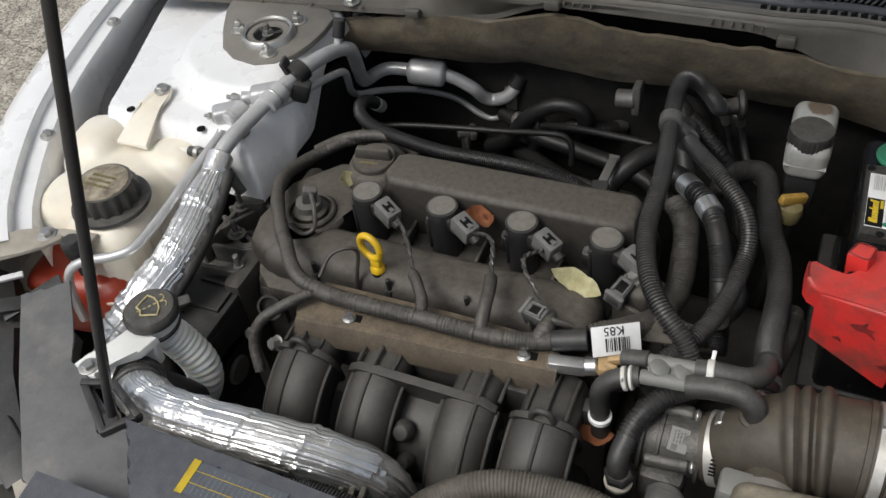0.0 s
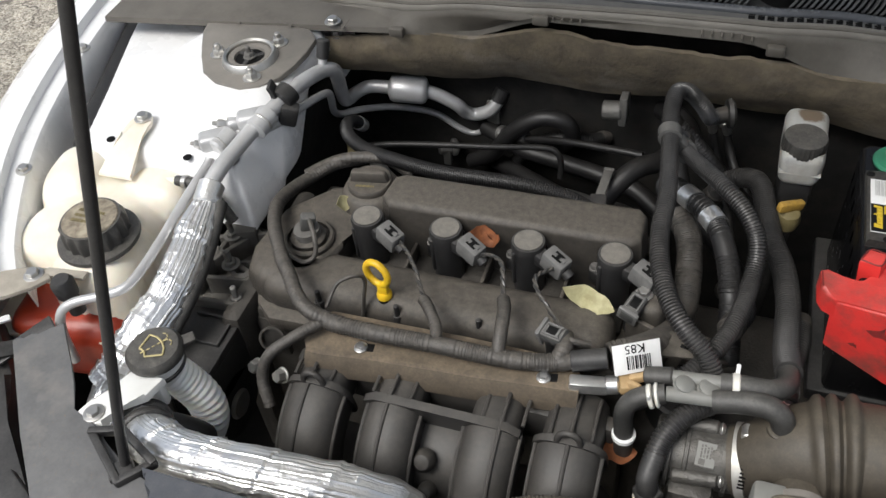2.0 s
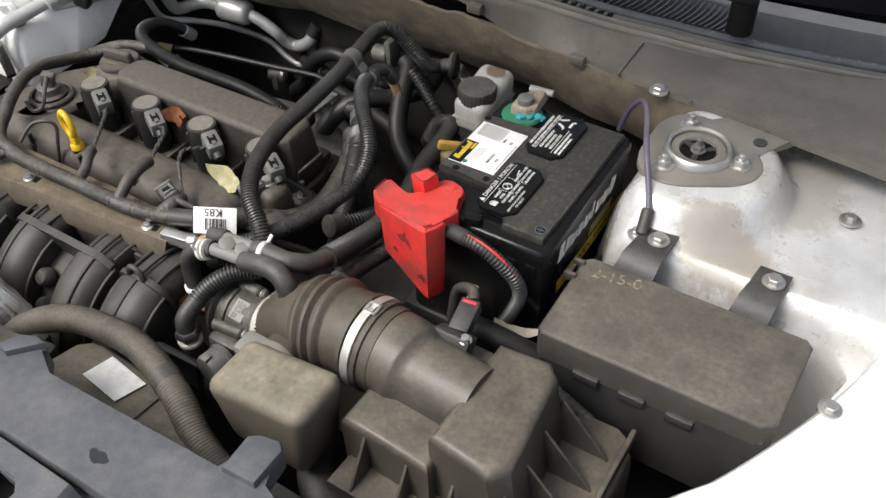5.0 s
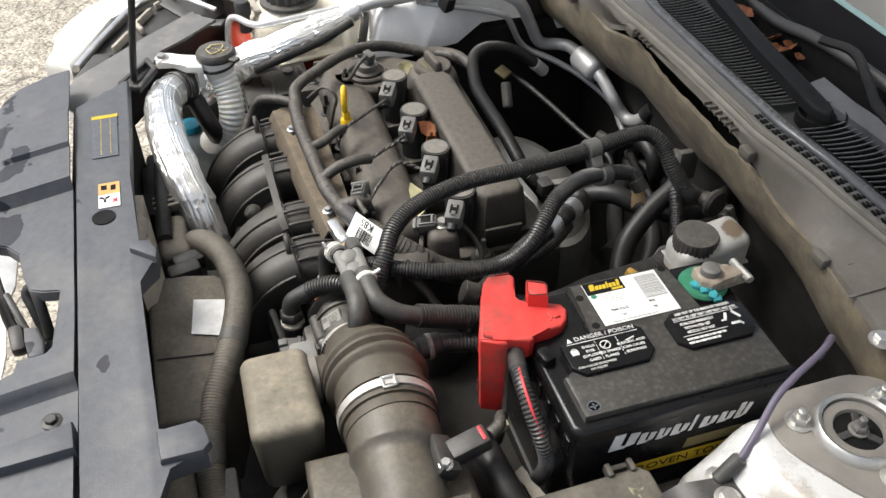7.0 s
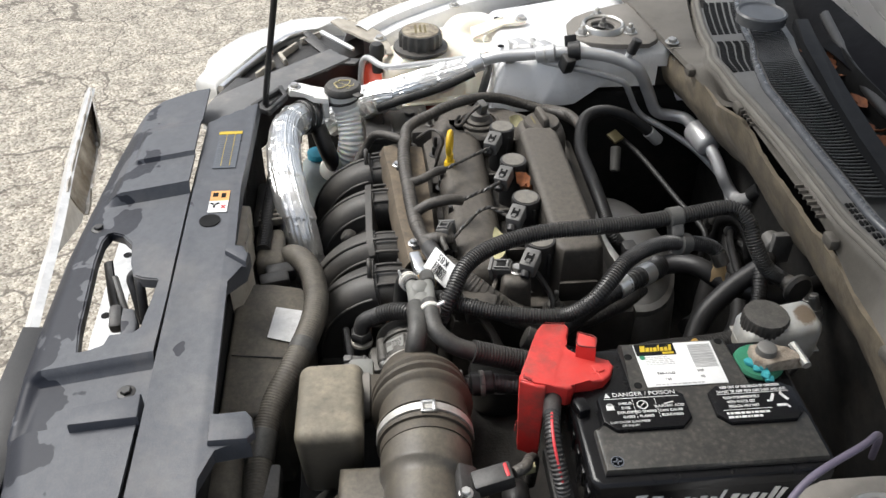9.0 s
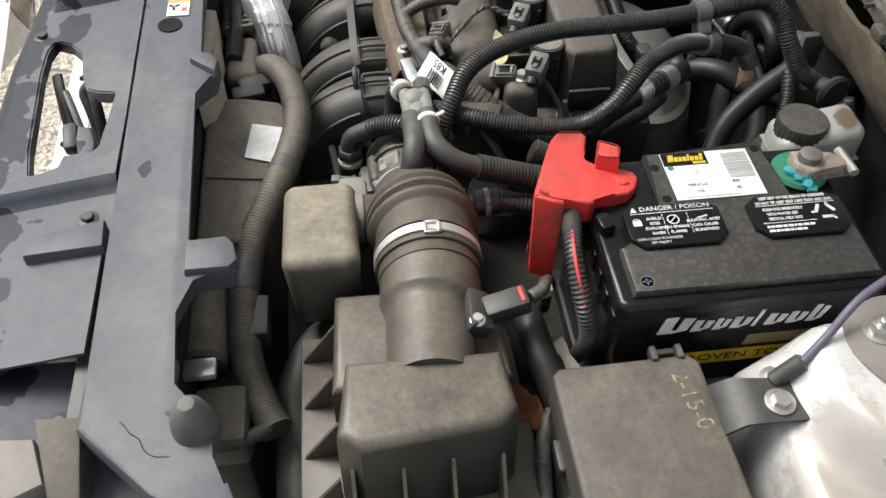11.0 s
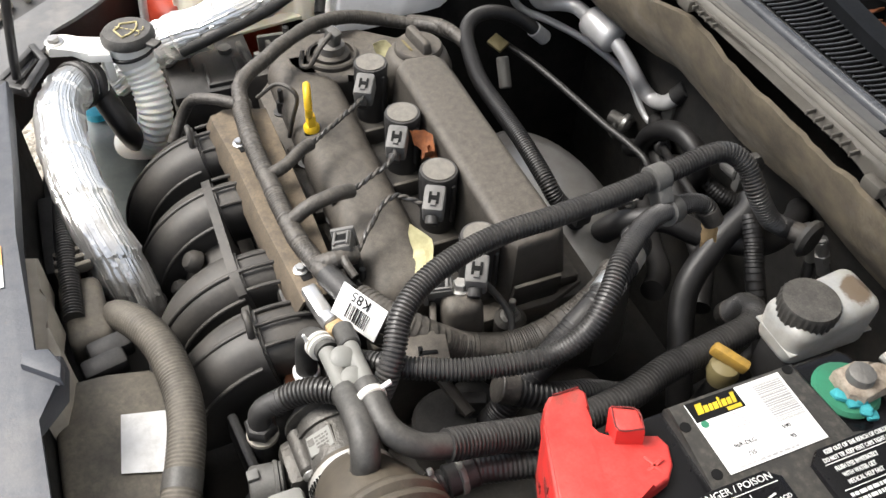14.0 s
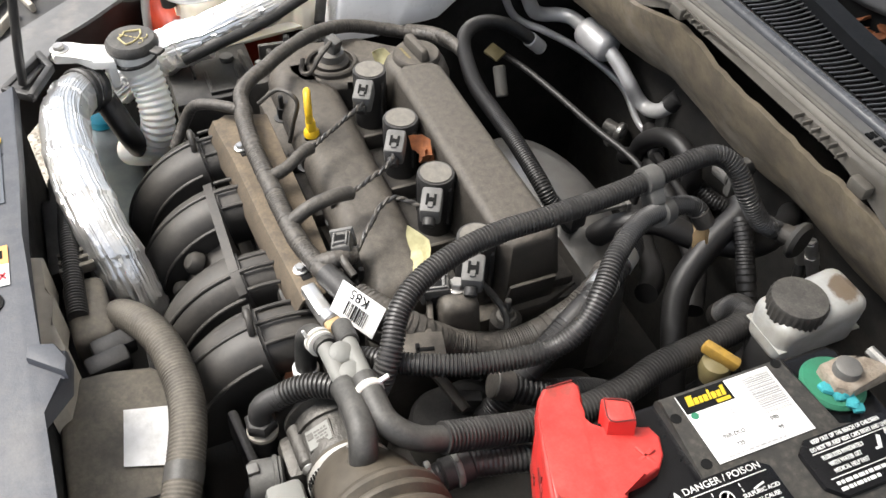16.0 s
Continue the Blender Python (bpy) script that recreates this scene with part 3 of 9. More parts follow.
bm = sweep(bmesh.new(), [(0.497, -0.628, 0.868), (0.504, -0.622, 0.868), (0.509, -0.619, 0.868), (0.514, -0.612, 0.868), (0.524, -0.607, 0.868), (0.530, -0.599, 0.868), (0.531, -0.588, 0.868)], 0.0005, 6, 0.004, squash=0.6)
part("crack", bm, "flat_black", cover, "jagged crack in the plastic")
# no real hole: a black disc paints its dark inside
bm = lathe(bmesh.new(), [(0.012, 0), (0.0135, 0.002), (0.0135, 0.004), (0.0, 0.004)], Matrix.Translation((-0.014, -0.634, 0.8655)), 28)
part("round_opening", bm, "flat_black", cover, "black disc for the dark of a round opening")
bm = bmesh.new()
lathe(bm, [(0.017, 0), (0.016, 0.012), (0.0125, 0.024), (0.006, 0.032), (0, 0.033)], Matrix.Translation((0.508, -0.572, 0.868)), 28)
part("rubber_buffer", bm, "grommet", cover, "pale rubber bump stop")
# stickers on the crossmember
bm = box((-0.190, -0.630, 0.8692), (0.10, 0.032, 0.0006), 0)
part("faded_sticker", bm, "bay_label", cover, "faded blue information sticker")
bm = box((-0.237, -0.630, 0.8698), (0.008, 0.034, 0.0006), 0)
part("yellow_strip", bm, "gold", cover, "yellow strip of the sticker")
bm = bars(bmesh.new(), pose(-0.186, -0.630, 0.8698, 0, 0, 90), 16, 0.028, 0.084, 5, 0.72)
part("small_print", bm, "sticker_ink", cover, "faded small print")
bm = bmesh.new()
for dy in (-0.005, 0.007):
    rbox(bm, (-0.19, -0.630 + dy, 0.8699), (0.09, 0.0006, 0.0005), 0)
part("sticker_lines", bm, "gold", cover)
bm = box((-0.0695, -0.627, 0.8692), (0.024, 0.025, 0.0006), 0)
part("warning_sticker", bm, "orange", cover, "orange and white fan warning sticker")
bm = box((-0.0445, -0.627, 0.8692), (0.026, 0.025, 0.0006), 0)
part("warning_sticker", bm, "paper", cover)
bm = bmesh.new()
for k in range(3):
    rbox(bm, (-0.049 + 0.004 * math.cos(k * 2.1), -0.632 + 0.004 * math.sin(k * 2.1), 0.8698), (0.006, 0.003, 0.0005), 0, turned(0, 0, k * 120))
rbox(bm, (-0.070, -0.622, 0.8698), (0.010, 0.006, 0.0005), 0)
rbox(bm, (-0.072, -0.633, 0.8698), (0.009, 0.007, 0.0005), 0)
part("warning_picture", bm, "flat_black", cover)
bm = bmesh.new()
rbox(bm, (-0.043, -0.620, 0.8698), (0.009, 0.002, 0.0005), 0, turned(0, 0, 35))
rbox(bm, (-0.043, -0.620, 0.8698), (0.009, 0.002, 0.0005), 0, turned(0, 0, -35))
part("warning_cross", bm, "redline", cover)

# front apron: sheets stepping down and up along the bumper
apron = thing("front_apron", "weathered blue-grey plastic sheet before the radiator, stained", "cover", (0, -0.74, 0.85))
OUTER = [(-0.372, -0.735), (-0.358, -0.775), (-0.315, -0.806), (-0.231, -0.815), (-0.10, -0.824), (-0.015, -0.829), (0.10, -0.828), (0.20, -0.826), (0.30, -0.815), (0.424, -0.785)]
OPENING = [(-0.034, -0.770), (-0.020, -0.748), (0.004, -0.731), (0.045, -0.724), (0.072, -0.716), (0.080, -0.704), (0.089, -0.682), (0.125, -0.684), (0.155, -0.687), (0.172, -0.688), (0.180, -0.696), (0.177, -0.724),
           (0.192, -0.727), (0.197, -0.745), (0.197, -0.758), (0.156, -0.766), (0.084, -0.772), (0.027, -0.777), (-0.014, -0.777)]
slope = lambda x, y: (y + 0.67) * 0.16


def outer_y(x):
    for (x0, y0), (x1, y1) in zip(OUTER, OUTER[1:]):
        if x <= x1:
            return y0 + (y1 - y0) * (x - x0) / (x1 - x0)
    return OUTER[-1][1]


def ease(u):
    u = max(0.0, min(1.0, u))
    return u * u * (3 - 2 * u)


def lin(u):
    return max(0.0, min(1.0, u))


def apron_z(x, y):
    """Height of the apron: steps along x, rolled outer edge."""
    z = 0.861 + slope(x, y)
    z += 0.016 * (1 - lin((x + 0.100) / 0.008)) * ease((y + 0.795) / 0.03)
    z += 0.006 * (1 - lin((x + 0.172) / 0.004)) * ease((y + 0.765) / 0.012) * ease((x + 0.275) / 0.03)
    z -= 0.016 * lin((x - 0.218) / 0.008) * (1 - lin((x - 0.298) / 0.006)) * ease((y + 0.812) / 0.02)
    z -= 0.003 * ease((x - 0.298) / 0.006)
    z -= 0.026 * max(0.0, min(1.0, (outer_y(x) + 0.032 - y) / 0.032)) ** 2
    return z + 0.0012 * noise.noise((x * 9, y * 9, 3))


def inside(x, y, poly):
    hit = False
    for (x0, y0), (x1, y1) in zip(poly, poly[1:] + poly[:1]):
        if (y0 > y) != (y1 > y) and x < x0 + (x1 - x0) * (y - y0) / (y1 - y0):
            hit = not hit
    return hit


def nearest(x, y, poly):
    best = (9.0, x, y)
    for (x0, y0), (x1, y1) in zip(poly, poly[1:] + poly[:1]):
        dx, dy = x1 - x0, y1 - y0
        u = max(0.0, min(1.0, ((x - x0) * dx + (y - y0) * dy) / (dx * dx + dy * dy)))
        px, py = x0 + u * dx, y0 + u * dy
        best = min(best, (math.hypot(px - x, py - y), px, py))
    return best[1:]


bm = bmesh.new()
cols = sorted([-0.372 + 0.004 * k for k in range(200)] + [0.222, 0.298])
grid = []
for x in cols:
    y0, y1 = -0.6675 - 0.0085 * max(0.0, (0.132 - x) / 0.477), outer_y(x)
    grid.append([bm.verts.new((x, y0 + (y1 - y0) * k / 42, 0)) for k in range(43)])
for p, q in zip(grid, grid[1:]):
    for k in range(42):
        f = (p[k], q[k], q[k + 1], p[k + 1])
        if not all(inside(v.co.x, v.co.y, OPENING) for v in f):
            bm.faces.new(f)
bmesh.ops.delete(bm, geom=[v for v in bm.verts if not v.link_faces], context="VERTS")
rim = []
for v in bm.verts:
    if inside(v.co.x, v.co.y, OPENING):
        v.co.x, v.co.y = nearest(v.co.x, v.co.y, OPENING)
        rim.append(v)
for v in bm.verts:
    v.co.z = apron_z(v.co.x, v.co.y)
thicken(bm, 0.003)
part("sheet", bm, "radcov", apron, sharp=35)
bm = bmesh.new()
for (x0, y0), (x1, y1) in zip(OPENING, OPENING[1:] + OPENING[:1]):
    top = [bm.verts.new((x, y, apron_z(x, y) - 0.0015)) for x, y in ((x0, y0), (x1, y1))]
    low = [bm.verts.new((v.co.x, v.co.y, v.co.z - 0.013)) for v in top]
    bm.faces.new((top[0], top[1], low[1], low[0]))
bmesh.ops.remove_doubles(bm, verts=bm.verts, dist=0.0002)
thicken(bm, 0.0022)
part("opening_lip", bm, "radcov", apron, "turned-down lip of the opening")
bm = bmesh.new()
prism(bm, [(0.291, -0.738), (0.286, -0.666), (0.318, -0.664), (0.314, -0.736)], 0.842, 0.870, 0.003)
for v in bm.verts:
    if v.co.y < -0.70:
        v.co.z -= 0.010
part("wedge_rib", bm, "radcov", apron, "wedge-shaped stiffening rib")
for x0, x1, y0, y1, mat in ((0.40, 0.63, -0.87, -0.605, "radcov"), (0.12, 0.40, -0.845, -0.80, "dullrubber")):
    part("recess_floor", box(((x0 + x1) / 2, (y0 + y1) / 2, 0.815), (x1 - x0, y1 - y0, 0.012), 0.003, turned(-6, 0, 0)), mat, apron, "lower step of the sheet")
part("seam_backing", box((0.05, -0.668, 0.838), (0.92, 0.022, 0.006), 0.001), "black", apron)
for x, y, z in ((0.258, -0.692, 0.842), (0.466, -0.690, 0.822), (0.476, -0.656, 0.8235), (-0.045, -0.787, 0.841)):
    bolt((x, y, z), "black", "black push-in clip", 0.006, 0.004, 0.010, parent=apron)
bm = bmesh.new()
prism(bm, [(0.484, -0.694), (0.486, -0.660), (0.548, -0.656), (0.543, -0.680)], 0.822, 0.858, 0.002)
for v in bm.verts:
    if v.co.z > 0.84:
        v.co.z += (0.50 - v.co.x) * 0.3
part("pale_bracket", bm, "fusebox", apron, "pale dusty bracket plate")
bm = bmesh.new()
prism(bm, [(0.490, -0.735), (0.493, -0.697), (0.532, -0.683), (0.545, -0.712), (0.52, -0.742)], 0.822, 0.850, 0.004)
for v in bm.verts:
    v.co.z += 0.006 * noise.noise(v.co * 60)
part("taped_patch", bm, "plate", apron, "silver-taped patch")
# latch hardware seen through the opening
latch = thing("hood_latch", "black hood latch below the cover opening", "latch", (0.10, -0.70, 0.80))
# black sheet added where the space below is only dark
part("backing", prism(bmesh.new(), [(0.050, -0.705), (0.085, -0.725), (0.195, -0.722), (0.215, -0.672), (0.04, -0.672)], 0.772, 0.778, 0.001), "flat_black", latch, "black sheet for the dark void below the opening")
part("lever", sweep(bmesh.new(), [(0.020, -0.763, 0.834), (0.040, -0.759, 0.820), (0.060, -0.755, 0.802), (0.080, -0.746, 0.79)], 0.0085, 10, 0.004, squash=0.6), "black", latch, "black release lever")
part("lever_arm", box((0.066, -0.742, 0.815), (0.060, 0.008, 0.016), 0.003, turned(0, 18, 22)), "black", latch)
part("hook", sweep(bmesh.new(), [(0.090, -0.715, 0.79), (0.070, -0.722, 0.825), (0.060, -0.726, 0.838), (0.058, -0.718, 0.846), (0.075, -0.712, 0.842), (0.095, -0.710, 0.80)], 0.006, 10, 0.004), "black", latch)
part("pawl", box((0.108, -0.739, 0.816), (0.036, 0.016, 0.016), 0.005, turned(0, 10, 8)), "black", latch)
part("catch", prism(bmesh.new(), [(0.100, -0.731), (0.104, -0.716), (0.128, -0.708), (0.150, -0.706), (0.150, -0.724), (0.124, -0.728)], 0.800, 0.828, 0.004, 3), "radcov", latch, "blue-grey plastic catch")
part("spring", ribbed(bmesh.new(), [(0.09, -0.728, 0.806), (0.115, -0.722, 0.800), (0.14, -0.716, 0.794)], 0.006, 0.004, 0.15, 12), "rubber", latch)

# torn end of the cover by the passenger headlamp
bm = bmesh.new()
torn = thing("torn_cover_end", "torn grey plastic end of the radiator cover", "cover", (-0.45, -0.62, 0.84))
edge = [(-0.300, -0.606), (-0.282, -0.66), (-0.330, -0.690), (-0.371, -0.690), (-0.408, -0.678), (-0.450, -0.633), (-0.492, -0.590), (-0.540, -0.535), (-0.579, -0.491), (-0.574, -0.484), (-0.568, -0.487), (-0.563, -0.475), (-0.555, -0.477),
        (-0.548, -0.464), (-0.541, -0.461), (-0.537, -0.453), (-0.520, -0.473), (-0.498, -0.496), (-0.476, -0.521), (-0.456, -0.550), (-0.425, -0.558), (-0.398, -0.575), (-0.36, -0.596)]
prism(bm, edge, 0.838, 0.8425, 0.0012)
part("sheet", bm, "tornsheet", torn)
part("dark_flap", box((-0.455, -0.655, 0.826), (0.08, 0.035, 0.012), 0.003, turned(8, 4, -28)), "black", torn)
bm = prism(bmesh.new(), [(-0.366, -0.724), (-0.421, -0.684), (-0.412, -0.668), (-0.344, -0.684), (-0.338, -0.705)], 0.828, 0.834, 0.0015)
part("beige_backing", bm, "card", torn, "beige backing plate")
rb_ = thing("rod_clip_bracket", "black three-cornered bracket holding the hood rod", "bracket", (-0.37, -0.59, 0.84))
corners = [Vector(q) for q in ((-0.417, -0.570, 0.847), (-0.361, -0.610, 0.846), (-0.338, -0.583, 0.846), (-0.386, -0.560, 0.850))]
for a, b in zip(corners, corners[1:] + corners[:1]):
    part("strap", rbox(bmesh.new(), (a + b) / 2, ((b - a).length + 0.006, 0.008, 0.010), 0.002, turned(0, 0, math.degrees(math.atan2(b.y - a.y, b.x - a.x)))), "black", rb_)
part("foot", box((-0.366, -0.598, 0.843), (0.024, 0.020, 0.012), 0.003, turned(0, 0, 40)), "black", rb_)

# prop rod
bm = sweep(bmesh.new(), [(-0.366, -0.593, 0.836), (-0.345, -0.569, 0.96), (-0.2195, -0.4215, 1.664)], 0.0052, 12, 0.02)
solo("hood_prop_rod", bm, "black", "thin dark steel hood prop rod, standing", "prop rod")

# hood over the bay: unseen, implied by its rod, tilt tuned for shading
hood = thing("hood", "silver hood propped open out of view, pale underside bouncing light", "hood", (0, 0.2, 1.13))
ha = radians(50)
hm = Matrix.Translation((0, 0.18, 1.09)) @ turned(-math.degrees(ha), 0, 0)
L = 1.12
bm = bmesh.new()
prism(bm, [(-0.70, 0), (0.70, 0), (0.74, -0.3), (0.70, -0.8), (0.60, -1.0), (0.3, -L), (-0.3, -L), (-0.60, -1.0), (-0.70, -0.8), (-0.74, -0.3)], 0.02, 0.035, 0.006, m=hm)
part("skin", bm, "paint", hood)
bm = bmesh.new()
prism(bm, [(-0.66, -0.03), (0.66, -0.03), (0.70, -0.3), (0.66, -0.78), (0.56, -0.96), (0.28, -L + 0.03), (-0.28, -L + 0.03), (-0.56, -0.96), (-0.66, -0.78), (-0.70, -0.3)], 0.0, 0.018, 0.0, m=hm)
for sx in (-1, 1):
    part("hinge", sweep(bmesh.new(), [(sx * 0.70, 0.26, 0.885), (sx * 0.70, 0.25, 0.96), (sx * 0.69, 0.21, 1.05), (sx * 0.68, 0.175, 1.098)], 0.014, 10, 0.01, squash=0.4), "black", hood, "black hinge arm")
# underside colour assumed pale, to throw light onto cowl and mat
part("inner_panel", bm, "wingpaint", hood, "unseen underside, made pale to bounce light into the bay")


# strut towers and inner wings, silver paint
def tower(sx, x0, x1, y0, y1, ztop):
    side = "driver" if sx > 0 else "passenger"
    t = thing("strut_tower", f"silver-painted strut tower with three studs, dusty, {side} side", "strut tower", (sx * 0.523, 0, 0.86), group="strut towers")
    nx, ny = (44, 44) if sx > 0 else (150, 90)
    back = lambda y: 0.018 * max(0.0, min(1.0, (y + 0.08) / 0.10)) if sx < 0 else 0.0
    bm = bmesh.new()
    grid = []
    for i in range(nx + 1):
        row = []
        for j in range(ny + 1):
            u, v = i / nx, j / ny
            y = y0 + (y1 - y0) * v
            x = x0 + (x1 - back(y) - x0) * u
            edge = min((x - x0) if sx > 0 else (x1 - back(y) - x), (y - y0))
            edge = max(0.0, edge)
            fall = (0.30 if sx > 0 else 0.08) * max(0.0, 1 - edge / 0.045) ** 2.4
            r = math.hypot(x - sx * 0.523, y)
            dome = (0.887 - ztop) * max(0.0, min(1.0, ((0.122 if sx > 0 else 0.150) - r) / 0.035))
            dome = dome if dome <= 0 else dome * dome * (3 - 2 * dome / (0.887 - ztop)) / (0.887 - ztop)
            keep = max(0.0, min(1.0, (0.150 - r) / 0.03))
            out = max(0.0, min(1.0, (-0.750 - 0.33 * y - x) / 0.020)) if sx < 0 else 0.0
            z = ztop - fall * (1 - keep * 0.75) - 0.13 * out * out * (3 - 2 * out) + dome + 0.003 * noise.noise((x * 9, y * 9, 1))
            row.append(bm.verts.new((x, y, z)))
        grid.append(row)
    for i in range(nx):
        for j in range(ny):
            bm.faces.new((grid[i][j], grid[i + 1][j], grid[i + 1][j + 1], grid[i][j + 1]))
    rim = [grid[i][0] for i in range(nx + 1)] + [grid[nx][j] for j in range(1, ny + 1)] + [grid[i][ny] for i in range(nx - 1, -1, -1)] + [grid[0][j] for j in range(ny - 1, 0, -1)]
    low = [bm.verts.new((v.co.x, v.co.y, min(v.co.z - 0.002, 0.785 + 0.06 * max(0.0, min(1.0, (v.co.y + 0.06) / 0.10)) if sx < 0 else 0.79))) for v in rim]
    for k in range(len(rim)):
        q = (k + 1) % len(rim)
        bm.faces.new((low[k], low[q], rim[q], rim[k]))
    part("body", bm, "paint" if sx > 0 else "wingpaint", t, sharp=60)
    c = Vector((sx * 0.523, 0, 0.888))
    pts = []
    for k in range(48):
        g = 2 * math.pi * k / 48
        r = 0.067 + 0.008 * math.cos(3 * (g - (0 if sx > 0 else math.pi)))
        pts.append((c.x + r * math.cos(g), c.y + r * math.sin(g)))
    if sx < 0:
        pts = [(-0.506, -0.0685), (-0.546, -0.062), (-0.576, -0.042), (-0.595, -0.012), (-0.608, 0.012), (-0.626, 0.046), (-0.635, 0.08), (-0.59, 0.09), (-0.53, 0.092), (-0.47, 0.086), (-0.451, 0.066), (-0.449, 0.031), (-0.453, -0.002), (-0.462, -0.034), (-0.48, -0.058)]
    bm = prism(bmesh.new(), pts, 0.882, 0.8905, 0.002)
    part("top_plate", bm, "plate", t, "dusty brown-grey strut plate")
    if sx > 0:
        bm = prism(bmesh.new(), [(0.500, 0.058), (0.530, 0.086), (0.572, 0.090), (0.604, 0.086), (0.612, 0.078), (0.590, 0.045), (0.578, 0.010)], 0.8805, 0.8890, 0.002)
        part("plate_tongue", bm, "plate", t, "dusty tongue of the strut plate")
        part("plate_hole", lathe(bmesh.new(), [(0.008, 0), (0.008, 0.0012), (0.005, 0.0014), (0, 0.0005)], Matrix.Translation((0.579, 0.054, 0.889)), 18), "black", t)
    T = Matrix.Translation
    bm = lathe(bmesh.new(), [(0.032, 0), (0.032, 0.008), (0.0355, 0.010), (0.038, 0.008), (0.040, 0.0)], T((c.x, 0, 0.8905)), 36)
    part("ring", bm, "zinc", t, "bright steel ring")
    part("bearing_plate", lathe(bmesh.new(), [(0.0318, 0.0), (0.031, 0.0045), (0.026, 0.005), (0.022, 0.0042), (0.0205, 0.0005)], T((c.x, 0, 0.8905)), 36), "plate", t, "dusty inner plate")
    part("rubber_mount", lathe(bmesh.new(), [(0.0204, 0.0), (0.0204, 0.0012), (0.0, 0.0014)], T((c.x, 0, 0.8905)), 36), "flat_black", t, "black disc for the dark of the centre opening")
    for k in range(3):
        g = 0.6 + 2 * math.pi * k / 3
        part("spoke", box((c.x + 0.014 * math.cos(g), 0.014 * math.sin(g), 0.8925), (0.013, 0.007, 0.003), 0.001, turned(0, 0, math.degrees(g))), "black", t)
    bm = bmesh.new()
    hexbolt(bm, (c.x, 0, 0.893), 0.007, 0.006, 0.009, 0.010)
    part("strut_nut", bm, "cast", t)
    for k in range(3):
        g = (0 if sx > 0 else math.pi) + 2 * math.pi * k / 3
        x, y = c.x + 0.0495 * math.cos(g), 0.0495 * math.sin(g)
        part("stud_nut", hexbolt(bmesh.new(), (x, y, 0.8905), 0.0085, 0.008, 0.0125, 0.008), "zinc", t, "zinc flange nut on stud")
    return t


tower(-1, -0.79, -0.436, -0.212, 0.26, 0.858)
tower(1, 0.452, 0.80, -0.158, 0.26, 0.846)
for at in ((-0.627, -0.130, 0.8665), (-0.47, -0.175, 0.858), (-0.445, 0.12, 0.862)):
    bolt(at)
bolt((0.506, -0.118, 0.848)), bolt((0.70, 0.02, 0.85), r=0.006)
# black strip added to stand in for the gutter's deep shade
bm = sweep(bmesh.new(), [(-0.776 - 0.33 * y, y, 0.832 - 0.02 * (y < -0.15)) for y in (-0.20, -0.12, -0.04, 0.04, 0.12, 0.20)], 0.024, 10, 0.01, squash=0.55)
solo("wing_gutter_shade", bm, "dullrubber", "black strip for the deep shade in the gutter between wing and tower", "seal")
# plate holes: black discs carry the dark inside them
bm = bmesh.new()
for x, y in ((-0.655, -0.172), (-0.53, -0.182)):
    lathe(bm, [(0.006, 0), (0.006, 0.0012), (0, 0.0012)], Matrix.Translation((x, y, 0.858)), 14)
solo("panel_holes", bm, "flat_black", "black discs for the dark of drilled holes in the wing panel", "hole", kind="structure")
# black brackets folded over the driver's tower front
for x, w, y in ((0.530, 0.050, -0.130), (0.655, 0.045, -0.128)):
    b = thing("cable_bracket", "black steel bracket folded over the strut tower edge", "bracket", (x, y, 0.85), group="tower brackets")
    bm = bmesh.new()
    prof = [(-0.052, 0.740), (-0.050, 0.80), (-0.042, 0.838), (-0.026, 0.854), (-0.008, 0.8565), (0.022, 0.857)]
    rows = [[bm.verts.new((x + dx * (1 - 0.25 * k / 5) - 0.012 * (1 - k / 5), y + dy, z)) for dx in (-w / 2, w / 2)] for k, (dy, z) in enumerate(prof)]
    for p, q in zip(rows, rows[1:]):
        bm.faces.new((p[0], p[1], q[1], q[0]))
    thicken(bm, 0.004)
    part("strap", bm, "black", b)
    part("bolt", hexbolt(bmesh.new(), (x + 0.002, y + 0.004, 0.8575), 0.008, 0.006, 0.012), "zinc", b)


